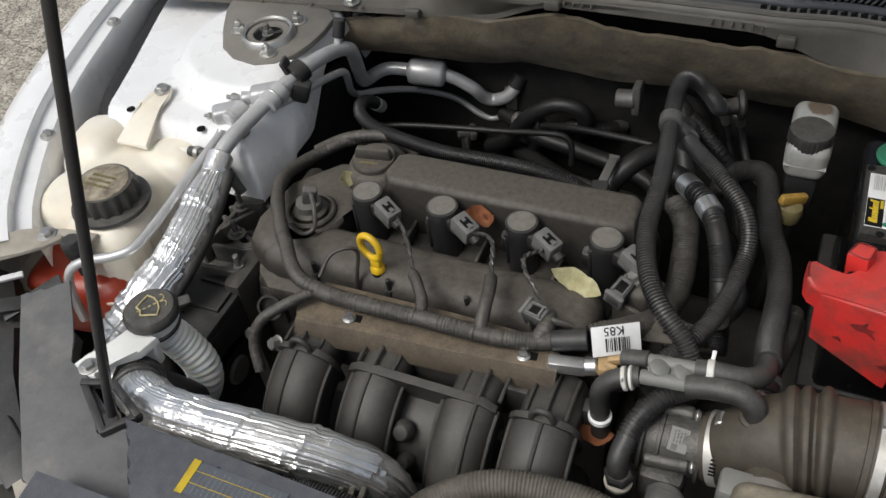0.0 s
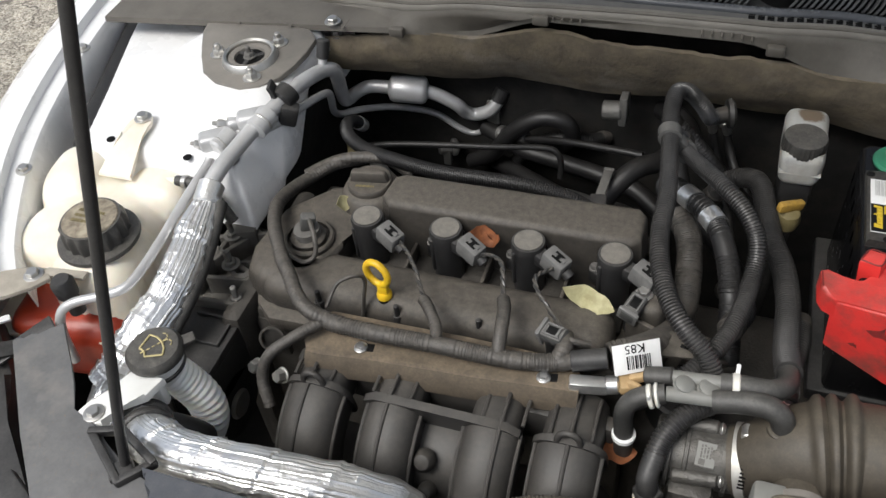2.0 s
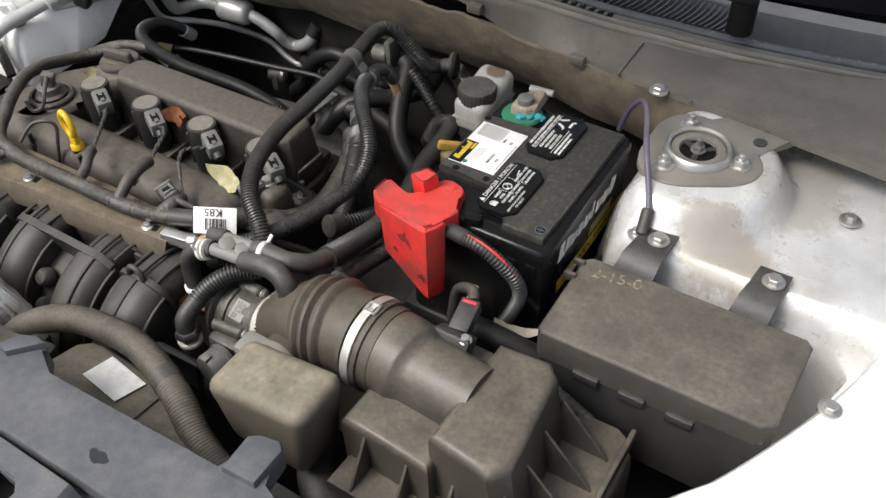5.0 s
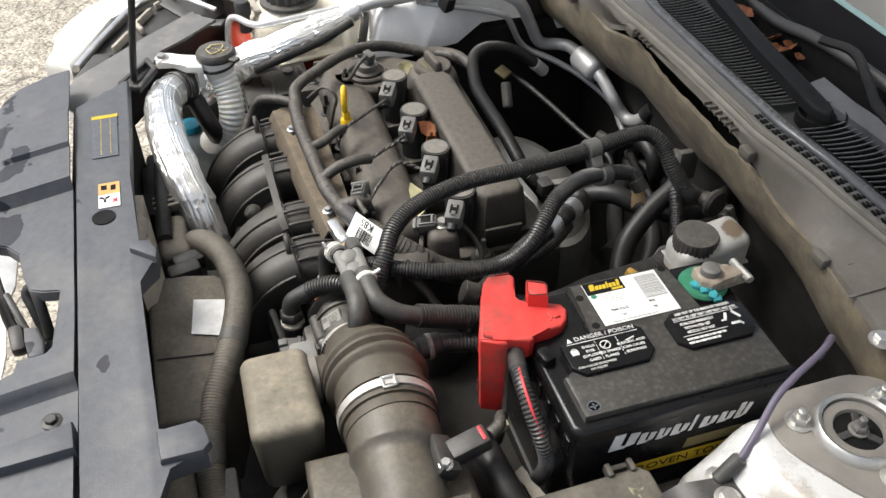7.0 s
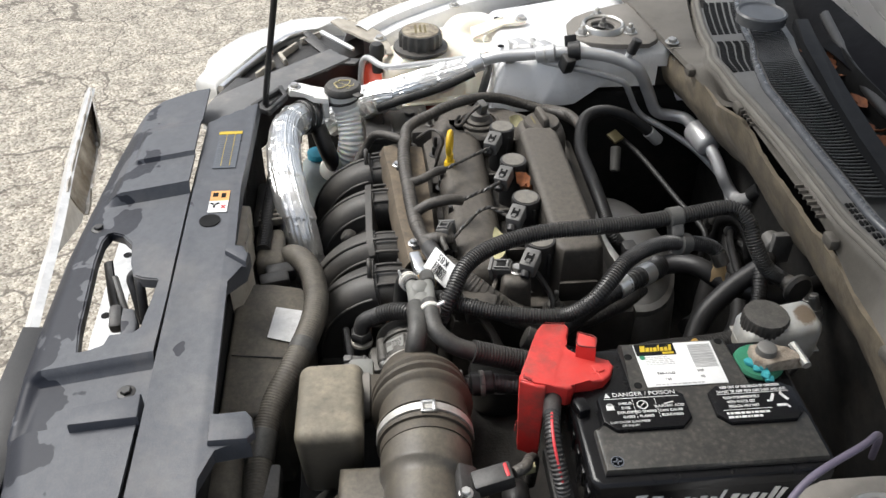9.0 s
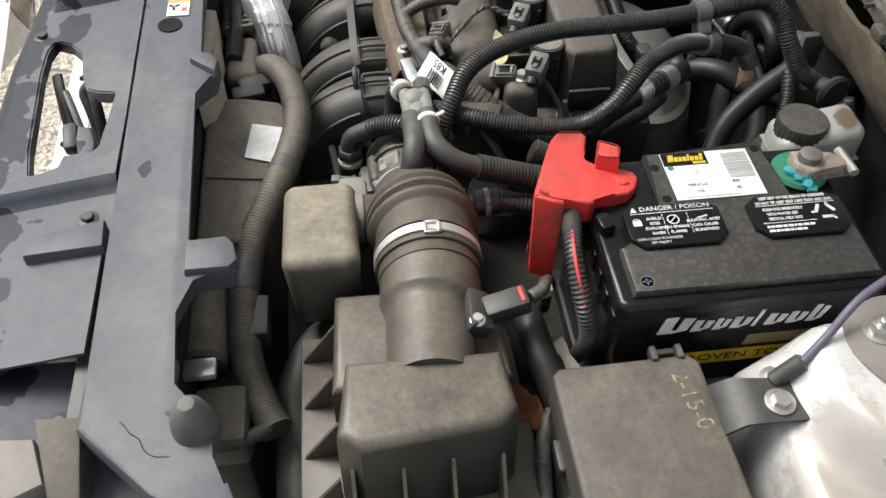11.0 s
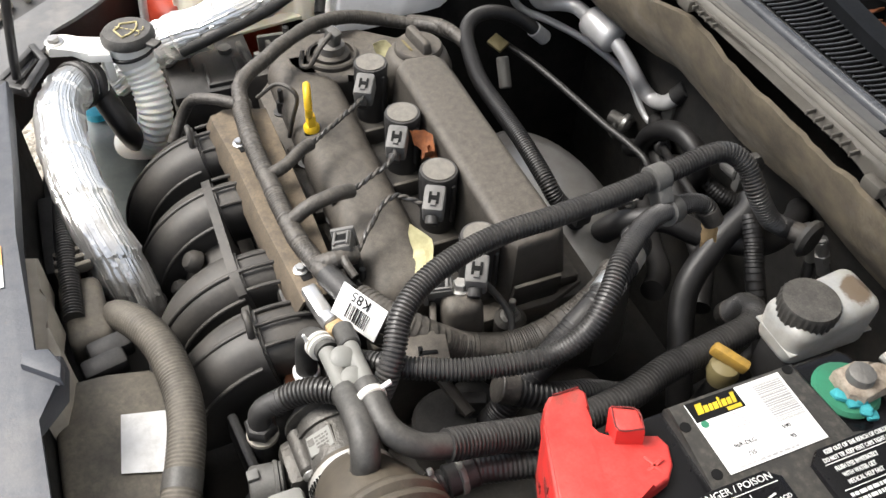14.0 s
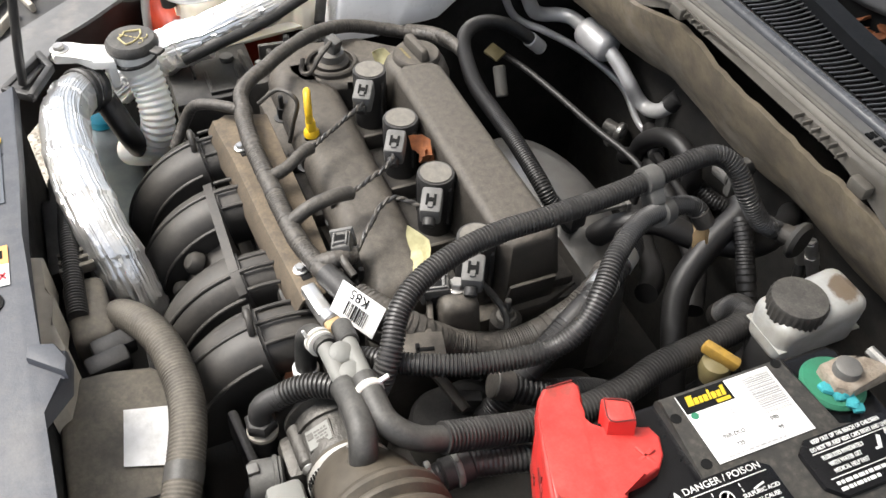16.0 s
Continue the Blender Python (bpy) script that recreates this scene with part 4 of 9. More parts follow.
def fender(sx):
    bm = bmesh.new()
    top = spline([(0.885, 0.55, 0.905), (0.87, 0.28, 0.897), (0.845, 0.02, 0.885), (0.795, -0.20, 0.868), (0.72, -0.36, 0.850), (0.665, -0.43, 0.838)] + ([(0.615, -0.54, 0.82), (0.58, -0.66, 0.80)] if sx > 0 else []), 0.03)
    fr = frames(top)
    prof = [(-0.036, -0.10), (-0.034, -0.022), (-0.030, -0.016), (-0.008, -0.014), (-0.006, 0.0), (0.02, 0.003), (0.05, -0.012), (0.075, -0.06), (0.085, -0.16), (0.07, -0.40)]
    rows = []
    for q, (w, s, u) in zip(top, fr):
        out = Vector((w.y, -w.x, 0)).normalized()
        if out.x < 0:
            out = -out
        rows.append([bm.verts.new(((q.x + out.x * a) * sx, q.y + out.y * a, q.z + b)) for a, b in prof])
    for r0, r1 in zip(rows, rows[1:]):
        for k in range(len(prof) - 1):
            bm.faces.new((r0[k], r0[k + 1], r1[k + 1], r1[k]) if sx < 0 else (r0[k], r1[k], r1[k + 1], r0[k + 1]))
    f = thing("fender", "silver front fender with its folded inner flange", "fender", (sx * 0.85, 0, 0.88), group="front fenders")
    thicken(bm, 0.0015)
    part("panel", bm, "wingpaint", f, sharp=50)
    for k, (x, y, z) in enumerate(((-0.815, 0.0, 0.868), (-0.748, -0.245, 0.848))):
        part("bolt", hexbolt(bmesh.new(), (-sx * x, y, z), 0.007, 0.005, 0.011), "zinc", f)


fender(-1), fender(1)
bm = box((0.745, -0.30, 0.70), (0.06, 0.36, 0.16), 0.012, turned(0, 0, -14))
solo("inner_wing_panel", bm, "paint", "silver inner wing panel beside the fuse box", "inner wing", kind="structure")

# headlamp, bumper cover
lamp = thing("headlamp", "bright clear headlamp, loose beside the radiator cover", "headlamp", (-0.6, -0.6, 0.84))
bm = bmesh.new()
outl = [(-0.571, -0.742), (-0.635, -0.724), (-0.689, -0.701), (-0.745, -0.667), (-0.791, -0.631), (-0.825, -0.585), (-0.838, -0.53), (-0.835, -0.46), (-0.795, -0.46), (-0.780, -0.53), (-0.754, -0.566), (-0.724, -0.602), (-0.680, -0.630), (-0.626, -0.654), (-0.530, -0.698)]
prism(bm, outl, 0.69, 0.803, 0.020, 5)
part("lens", bm, "lens", lamp, "clear glossy lens")
bm = bmesh.new()
prism(bm, [(-0.525, -0.690), (-0.622, -0.645), (-0.720, -0.594), (-0.772, -0.53), (-0.765, -0.43), (-0.68, -0.43), (-0.60, -0.50), (-0.57, -0.565), (-0.46, -0.632), (-0.45, -0.672)], 0.70, 0.788, 0.01)
part("housing", bm, "black", lamp, "black housing")
bm = prism(bmesh.new(), [(-0.598, -0.398), (-0.612, -0.382), (-0.640, -0.386), (-0.662, -0.402), (-0.690, -0.428), (-0.735, -0.478), (-0.712, -0.492), (-0.672, -0.468), (-0.655, -0.452), (-0.632, -0.436), (-0.610, -0.418)], 0.832, 0.837, 0.0015)
for v in bm.verts:
    v.co.z += 0.008 * noise.noise(v.co * 22)
part("mounting_tab", bm, "card", lamp, "torn beige mounting bracket")
part("mounting_ear", prism(bmesh.new(), [(-0.560, -0.388), (-0.560, -0.376), (-0.612, -0.382), (-0.618, -0.396)], 0.834, 0.838, 0.001), "card", lamp, "beige bracket ear")
for k, (x, y, z, w, d, rz, ry) in enumerate(((-0.640, -0.505, 0.812, 0.10, 0.020, 38, 10), (-0.600, -0.470, 0.806, 0.08, 0.018, 50, -14), (-0.690, -0.520, 0.806, 0.07, 0.014, 42, 18), (-0.660, -0.480, 0.822, 0.09, 0.008, 44, 6))):
    part("housing_shard", box((x, y, z), (w, d, 0.005), 0.001, turned(12, ry, rz)), "wingpaint" if k == 3 else "black", lamp, "broken white edge" if k == 3 else "broken black housing piece")
part("adjuster", lathe(bmesh.new(), [(0.010, -0.03), (0.010, 0.0), (0.013, 0.001), (0.014, 0.020), (0.010, 0.026), (0, 0.027)], Matrix.Translation((-0.573, -0.405, 0.826)), 20), "black", lamp)
bolt((-0.622, -0.398, 0.838), parent=lamp)
part("chrome_strip", sweep(bmesh.new(), [(-0.528, -0.690, 0.795), (-0.626, -0.644, 0.797), (-0.724, -0.592, 0.797), (-0.768, -0.545, 0.795)], 0.009, 10, 0.01, squash=0.7), "steel", lamp, "bright reflector edge")
for x, y, r, w in ((-0.60, -0.615, -28, 0.06), (-0.68, -0.575, -30, 0.06), (-0.735, -0.535, -48, 0.05), (-0.645, -0.585, 20, 0.04)):
    part("reflector_rib", box((x, y, 0.795), (w, 0.008, 0.014), 0.003, turned(10, 0, r)), "card", lamp)

bump = thing("bumper_cover", "white bumper cover hanging loose at the front", "bumper", (0, -0.9, 0.6))
bm = bmesh.new()
line = spline([(-0.745, -0.995, 0), (-0.61, -0.981, 0), (-0.45, -0.963, 0), (-0.25, -0.935, 0), (0.05, -0.900, 0), (0.30, -0.850, 0), (0.48, -0.80, 0)], 0.03)
rows = []
for q in line:
    up = 0.70
    deep = 0.03 + 0.10 * max(0.0, min(1.0, (-0.2 - q.x) / 0.25))
    rows.append([bm.verts.new((q.x, q.y + dy, z)) for dy, z in ((0.012, up - 0.004), (0.0, up), (-0.012, up - 0.015), (-0.015, up - deep * 0.6), (-0.01, up - deep))])
for r0, r1 in zip(rows, rows[1:]):
    for k in range(4):
        bm.faces.new((r0[k], r1[k], r1[k + 1], r0[k + 1]))
thicken(bm, 0.002)
part("shell", bm, "whitepaint", bump, sharp=50)
bm = bmesh.new()
rows = []
for a, b2 in zip(spline([(-0.742, -0.990, 0.70), (-0.61, -0.975, 0.70), (-0.45, -0.957, 0.70), (-0.36, -0.945, 0.70)], 0.01), spline([(-0.736, -0.988, 0.70), (-0.635, -0.955, 0.70), (-0.546, -0.924, 0.70), (-0.475, -0.914, 0.70), (-0.364, -0.902, 0.70)], 0.01)):
    rows.append([bm.verts.new(a.lerp(b2, u) + Vector((0, 0, -0.055 * math.sin(3.1416 * u) + 0.006 * noise.noise((a.x * 30, u * 3, 0))))) for u in (0, 0.2, 0.4, 0.6, 0.8, 1)])
for p, q in zip(rows, rows[1:]):
    for k in range(5):
        bm.faces.new((p[k], q[k], q[k + 1], p[k + 1]))
thicken(bm, 0.003)
part("lamp_insert", bm, "lampglass", bump, "grimy clear lamp insert")
fl = prism(bmesh.new(), [(-0.72, -0.972), (-0.30, -0.960), (-0.18, -0.950), (-0.18, -0.915), (-0.30, -0.905), (-0.42, -0.915), (-0.47, -0.900), (-0.60, -0.900), (-0.72, -0.925)], 0.406, 0.411, 0.001)
part("lower_flange", fl, "whitepaint", bump, "white lower flange with two holes")
for x, y in ((-0.551, -0.941), (-0.364, -0.946)):
    part("flange_hole", rod(bmesh.new(), (x, y, 0.4105), (x, y, 0.4125), 0.0085, 18), "flat_black", bump, "black disc for the dark of a round hole")
part("crash_beam", box((0.31, -0.750, 0.668), (0.18, 0.25, 0.030), 0.006), "black", bump, "black beam behind the bumper cover")
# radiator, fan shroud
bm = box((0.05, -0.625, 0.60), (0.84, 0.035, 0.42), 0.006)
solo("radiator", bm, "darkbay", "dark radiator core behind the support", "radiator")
shroud = thing("fan_shroud", "black plastic radiator fan shroud, dusty", "fan shroud", (0.1, -0.55, 0.75))
bm = bmesh.new()
rbox(bm, (0.05, -0.580, 0.575), (0.82, 0.05, 0.29), 0.008)
part("frame", bm, "black", shroud)
topz = lambda y: 0.785 - 0.15 * (y + 0.552)
bm = bmesh.new()
prism(bm, [(0.022, -0.606), (0.018, -0.560), (0.022, -0.524), (0.034, -0.512), (0.05, -0.508), (0.155, -0.512), (0.20, -0.522), (0.245, -0.535), (0.247, -0.606)], 0.66, 0.785, 0.008, 3)
for v in bm.verts:
    if v.co.z > 0.70:
        v.co.z += topz(v.co.y) - 0.785 - (0.004 if v.co.x > 0.19 else 0.0)
part("motor_cover", bm, "shroudp", shroud, "dusty brown cover hump")
part("seam_strip", box((0.158, -0.560, 0.7855), (0.0012, 0.080, 0.002), 0.0004, turned(-8.5, 0, 0)), "black", shroud)
part("cover_fold", box((0.205, -0.5345, 0.7800), (0.050, 0.004, 0.004), 0.001, turned(0, 0, -16)), "shroudp", shroud)
part("side_block", box((0.266, -0.585, 0.762), (0.034, 0.046, 0.03), 0.005), "shroudp", shroud)
part("motor_end", rod(bmesh.new(), (0.285, -0.598, 0.748), (0.372, -0.598, 0.748), 0.024, 24, 0.004), "shroudp", shroud)
part("side_block", box((0.325, -0.552, 0.748), (0.05, 0.035, 0.03), 0.005), "black", shroud)
part("socket", box((0.43, -0.578, 0.735), (0.06, 0.05, 0.05), 0.008), "shroudp", shroud)
part("metal_tab", box((0.398, -0.592, 0.782), (0.02, 0.03, 0.010), 0.003), "steel", shroud)
part("upper_panel", box((-0.062, -0.570, 0.766), (0.085, 0.040, 0.045), 0.010, turned(-4, 0, 4), 4), "shroudp", shroud)
for k in range(3):
    part("rib_clip", box((-0.128 + 0.011 * k, -0.571, 0.796), (0.006, 0.034, 0.012), 0.002, turned(0, 0, 6)), "shroudp", shroud)
part("upper_panel", box((-0.20, -0.585, 0.745), (0.12, 0.04, 0.04), 0.006), "black", shroud)
for x, y in ((-0.015, -0.553), (0.004, -0.560)):
    part("lug", box((x, y, 0.775), (0.020, 0.040, 0.024), 0.005, turned(0, 10, 12)), "black", shroud)
bm = bmesh.new()
prism(bm, [(-0.10, -0.606), (-0.095, -0.594), (-0.06, -0.598), (-0.04, -0.588), (-0.01, -0.594), (0.02, -0.583), (0.045, -0.588), (0.066, -0.594), (0.074, -0.606)], 0.78, 0.832, 0.002)
for v in bm.verts:
    v.co.z += 0.010 * noise.noise((v.co.x * 40, 2, 0))
part("clip_strip", bm, "card", shroud, "pale torn foam strip")
lab = [(0.068, -0.553), (0.073, -0.517), (0.133, -0.525), (0.125, -0.560)]
bm = prism(bmesh.new(), lab, 0, 0.0006)
for v in bm.verts:
    v.co.z += topz(v.co.y) + 0.0004
solo("paper_sticker", bm, "worn_paper", "worn blank white sticker on the fan shroud", "sticker")
bm = ribbed(bmesh.new(), [(-0.05, -0.578, 0.79), (-0.14, -0.575, 0.80), (-0.20, -0.572, 0.80)], 0.010)
solo("thin_conduit", bm, "loom", "thin black conduit along the shroud", "conduit")


# ---- engine ----
block = thing("engine_block", "grimy engine block below the valve cover", "engine", (-0.15, -0.2, 0.6))
part("block", box((-0.16, -0.20, 0.56), (0.47, 0.26, 0.38), 0.02), "engine", block)
part("head", box((-0.16, -0.205, 0.735), (0.455, 0.235, 0.05), 0.008), "engine", block)
part("chain_cover", box((-0.405, -0.235, 0.62), (0.03, 0.24, 0.30), 0.012), "engine", block)
mount = thing("engine_mount", "ribbed grey cast engine mount bracket", "bracket", (-0.45, -0.245, 0.735))
part("base", box((-0.45, -0.245, 0.735), (0.075, 0.14, 0.012), 0.003), "mount", mount)
for dx, dy, rz in ((-0.45, -0.215, 20), (-0.45, -0.26, -25), (-0.455, -0.235, 60), (-0.43, -0.29, 10), (-0.475, -0.27, 85), (-0.44, -0.33, 5)):
    part("rib", box((dx, dy, 0.752), (0.075, 0.007, 0.034), 0.002, turned(0, 0, rz)), "mount", mount)
part("block", box((-0.455, -0.21, 0.765), (0.035, 0.03, 0.03), 0.004, turned(0, 0, 20)), "mount", mount)
part("bush", lathe(bmesh.new(), [(0.016, 0), (0.016, 0.03), (0.010, 0.033), (0.010, 0.02), (0, 0.02)], Matrix.Translation((-0.425, -0.275, 0.74)), 22), "mount", mount)
rb = thing("relay_box", "black plastic box with a clipped lid beside the engine mount", "box", (-0.455, -0.375, 0.72))
part("body", box((-0.455, -0.375, 0.715), (0.12, 0.115, 0.06), 0.006), "black", rb)
part("lid", prism(bmesh.new(), [(-0.515, -0.432), (-0.395, -0.432), (-0.395, -0.345), (-0.412, -0.320), (-0.515, -0.320)], 0.745, 0.756, 0.003), "black", rb)
for x, y, w, d in ((-0.43, -0.345, 0.05, 0.004), (-0.43, -0.385, 0.05, 0.004), (-0.405, -0.365, 0.004, 0.044), (-0.47, -0.40, 0.05, 0.004)):
    part("lid_rib", box((x, y, 0.758), (w, d, 0.006), 0.001), "black", rb)
part("eyelet", lathe(bmesh.new(), [(0.006, 0), (0.009, 0.0), (0.009, 0.006), (0.006, 0.006)], Matrix.Translation((-0.478, -0.352, 0.756)), 18), "grommet", rb)
for at in ((-0.44, -0.275, 0.775), (-0.41, -0.32, 0.765), (-0.465, -0.225, 0.772)):
    bolt(at, stud=0.018, label="grimy threaded stud with nut", material="cast")

vc = thing("valve_cover", "dusty black plastic valve cover", "valve cover", (-0.17, -0.2, 0.77))
bm = bmesh.new()
prism(bm, [(-0.385, -0.315), (-0.36, -0.335), (-0.25, -0.33), (-0.02, -0.322), (0.055, -0.315), (0.07, -0.29), (0.07, -0.14), (0.055, -0.10), (-0.26, -0.108),
           (-0.33, -0.112), (-0.385, -0.14), (-0.415, -0.20), (-0.41, -0.27)], 0.745, 0.764, 0.004)
part("flange", bm, "cover", vc)
part("front_hump", box((-0.165, -0.282, 0.783), (0.425, 0.078, 0.058), 0.026, seg=6), "cover", vc)
bm = bmesh.new()
prism(bm, [(-0.408, -0.262), (-0.398, -0.298), (-0.372, -0.312), (-0.335, -0.312), (-0.300, -0.296), (-0.296, -0.235), (-0.296, -0.185), (-0.285, -0.150), (-0.30, -0.122), (-0.352, -0.136), (-0.398, -0.19)], 0.745, 0.812, 0.020, 5)
part("timing_end_dome", bm, "cover", vc)
bm = bmesh.new()
prism(bm, [(-0.262, -0.176), (-0.248, -0.191), (0.044, -0.189), (0.056, -0.180), (0.056, -0.138), (0.046, -0.127), (-0.245, -0.132), (-0.258, -0.140)], 0.762, 0.847, 0.009, 4)
for v in bm.verts:
    if v.co.z < 0.78:
        v.co.y = -0.160 + (v.co.y + 0.160) * 1.25
        v.co.x = -0.13 + (v.co.x + 0.13) * 1.03
part("rear_ridge", bm, "cover", vc)
part("filler_neck", lathe(bmesh.new(), [(0.044, 0), (0.042, 0.045), (0.036, 0.060), (0.030, 0.064), (0, 0.064)], Matrix.Translation((-0.288, -0.150, 0.768)), 36), "cover", vc)
# darker material than the cover, putting the trench's shade into its colour
part("coil_valley", box((-0.13, -0.220, 0.758), (0.36, 0.075, 0.026), 0.004), "engine", vc)
for x in (-0.215, -0.118, -0.022):
    part("valley_rib", box((x, -0.214, 0.780), (0.005, 0.055, 0.022), 0.002), "cover", vc)
part("ridge_flange", box((-0.12, -0.122, 0.775), (0.36, 0.030, 0.014), 0.004), "cover", vc)
for x in (0.018, 0.052):
    part("end_fin", box((x + 0.012, -0.160, 0.782), (0.004, 0.05, 0.04), 0.001, turned(0, 12, 0)), "cover", vc)
for k in range(4):
    part("bolt_boss", box((-0.265 + 0.0955 * k + 0.045, -0.322, 0.772), (0.022, 0.018, 0.02), 0.004), "cover", vc)
for x, y in ((-0.292, -0.319), (-0.1946, -0.3164), (-0.0983, -0.3124), (0.006, -0.316)):
    bolt((x, y, 0.782), "black", "black stud bolt with sleeve on the valve cover", 0.0065, 0.014, 0.0105, 0.018)

# oil filler cap
oc = thing("oil_filler_cap", "black oil filler cap with yellow-brown print", "oil cap", (-0.290, -0.148, 0.83))
T = Matrix.Translation
bm = lathe(bmesh.new(), [(0.024, -0.012), (0.024, -0.002), (0.029, -0.001), (0.029, 0.005), (0.027, 0.0075), (0.0, 0.008)], T((-0.290, -0.148, 0.832)), 36)
part("disc", bm, "cover", oc)
bm = box((-0.290, -0.148, 0.845), (0.052, 0.013, 0.018), 0.004, turned(0, 0, 8), taper=0.85)
part("grip", bm, "cover", oc)
bm = bars(bmesh.new(), pose(-0.290, -0.162, 0.8404, 0, 0, 8), 1, 0.026, 0.004, 3, 0.2)
part("print", bm, "mustard", oc, "faded yellow-brown print")

# cam timing solenoid
cs = thing("cam_sensor", "round cam timing solenoid with grey plug", "solenoid", (-0.337, -0.242, 0.80))
bm = lathe(bmesh.new(), [(0.032, 0), (0.032, 0.012), (0.030, 0.014), (0.0265, 0.014), (0.0265, 0.006), (0.022, 0.006), (0.022, 0.015), (0.019, 0.017), (0.0, 0.018)], T((-0.337, -0.242, 0.805)), 32)
part("body", bm, "cover", cs)
bm = lathe(bmesh.new(), [(0.016, 0), (0.016, 0.010), (0.0, 0.012)], T((-0.337, -0.242, 0.822)), 24)
part("cap", bm, "cast", cs)
bm = rbox(bmesh.new(), (-0.334, -0.240, 0.842), (0.018, 0.014, 0.022), 0.003, turned(0, 15, 30))
part("plug", bm, "grommet", cs)
bm = sweep(bmesh.new(), [(-0.329, -0.243, 0.85), (-0.315, -0.262, 0.842), (-0.312, -0.275, 0.825), (-0.325, -0.283, 0.818), (-0.35, -0.275, 0.82)], 0.003, 8, 0.005)
part("lead", bm, "tape", cs)
bm = sweep(bmesh.new(), [(-0.331, -0.240, 0.85), (-0.318, -0.256, 0.846), (-0.312, -0.268, 0.832)], 0.0012, 6, 0.005)
part("lead", bm, "leaf_green", cs, "pale green wire")


def coil(name_at):
    x, y, z = name_at
    c = thing("ignition_coil", "round dusty ignition coil with grey plug", "ignition coil", (x, y, z), group="ignition coils in a row")
    m = T((x, y, z))
    bm = lathe(bmesh.new(), [(0.0185, -0.075), (0.0195, -0.012), (0.0200, -0.003), (0.0190, 0.0), (0.0, 0.001)], m, 30)
    for g in (0.5, 2.2, 3.9):
        rbox(bm, (x + 0.019 * math.cos(g), y + 0.019 * math.sin(g), z - 0.035), (0.006, 0.006, 0.05), 0.002, turned(0, 0, math.degrees(g)))
    part("body", bm, "black", c)
    bm = lathe(bmesh.new(), [(0.0165, 0), (0.0165, 0.0008), (0.0, 0.0009)], T((x, y, z + 0.0005)), 28)
    part("cap", bm, "coiltop", c, "dust-covered flat top")
    r = turned(0, 0, -28)
    p = Vector((x + 0.0365, y - 0.019, z - 0.0075))
    tilt = r @ turned(0, 14, 0)
    plug = part("plug", rbox(bmesh.new(), p, (0.030, 0.021, 0.024), 0.003, tilt), "plug", c, "grey connector plug")
    face = Matrix.Translation(p) @ tilt @ Matrix.Translation((0.0, 0, 0.0122))
    for cx, cy, w, d in ((0.001, -0.0038, 0.013, 0.0026), (0.001, 0.0038, 0.013, 0.0026), (0.001, 0.0, 0.0045, 0.0056)):
        part("slot", prism(bmesh.new(), [(cx - w / 2, cy - d / 2), (cx + w / 2, cy - d / 2), (cx + w / 2, cy + d / 2), (cx - w / 2, cy + d / 2)], -0.0004, 0.0006, m=face), "flat_black", plug)
    part("latch", prism(bmesh.new(), [(0.0062, -0.0026), (0.0110, -0.0026), (0.0110, 0.0026), (0.0062, 0.0026)], 0, 0.0020, 0.0005, 1, m=face), "plug", plug)
    part("wire_seal", rod(bmesh.new(), p + Vector((0.012, -0.007, -0.004)), p + Vector((0.019, -0.0105, -0.009)), 0.0065, 12, 0.001), "black", plug)
    part("neck", rbox(bmesh.new(), (x + 0.017, y - 0.0095, z - 0.014), (0.024, 0.017, 0.018), 0.003, r), "black", c)
    part("fixing_ear", rbox(bmesh.new(), (x - 0.022, y + 0.008, z - 0.05), (0.014, 0.012, 0.02), 0.003, r), "black", c)
    part("fixing_bolt", hexbolt(bmesh.new(), (x - 0.024, y + 0.009, z - 0.040), 0.005, 0.005, 0.006), "cast", c)


for k in range(4):
    coil((-0.2657 + 0.0990 * k, -0.2160 + 0.0030 * k, 0.8450))

# dipstick
dip = thing("oil_dipstick", "bright yellow ring dipstick handle", "dipstick", (-0.214, -0.305, 0.80))
bm = bmesh.new()
ring = [(-0.214 + 0.0145 * math.cos(g) * 0.97 - 0.004, -0.303 - 0.0145 * math.cos(g) * 0.23, 0.848 + 0.017 * math.sin(g)) for g in [2 * math.pi * k / 20 for k in range(21)]]
sweep(bm, ring, 0.0042, 10, 0.004)
rbox(bm, (-0.2135, -0.303, 0.824), (0.013, 0.010, 0.018), 0.003)
lathe(bm, [(0.009, 0), (0.009, 0.005), (0.007, 0.008)], T((-0.2135, -0.303, 0.811)), 16)
part("ring", bm, "yellow", dip)
part("tube", rod(bmesh.new(), (-0.2135, -0.303, 0.81), (-0.2135, -0.315, 0.72), 0.008, 14), "flat_black", dip, "black guide tube")

# fuel rail plate, harness and connectors
rail = thing("fuel_rail", "dust-brown fuel rail cover plate", "fuel rail", (-0.12, -0.38, 0.80))
bm = bmesh.new()
prism(bm, [(-0.268, -0.401), (-0.276, -0.388), (-0.262, -0.342), (-0.10, -0.340), (0.010, -0.340), (0.026, -0.356), (0.028, -0.377), (0.0, -0.379), (-0.08, -0.387), (-0.19, -0.394), (-0.25, -0.401)], 0.800, 0.812, 0.003)
part("plate", bm, "tan", rail)
bm = bmesh.new()
rows = [[bm.verts.new((x, y + dy, z)) for x, y in ((-0.268, -0.401), (-0.25, -0.401), (-0.19, -0.394), (-0.08, -0.387), (0.0, -0.379), (0.028, -0.377))] for dy, z in ((0.004, 0.8125), (-0.002, 0.8118), (-0.009, 0.800), (-0.011, 0.784))]
for p, q in zip(rows, rows[1:]):
    for k in range(5):
        bm.faces.new((p[k], q[k], q[k + 1], p[k + 1]))
thicken(bm, 0.003)
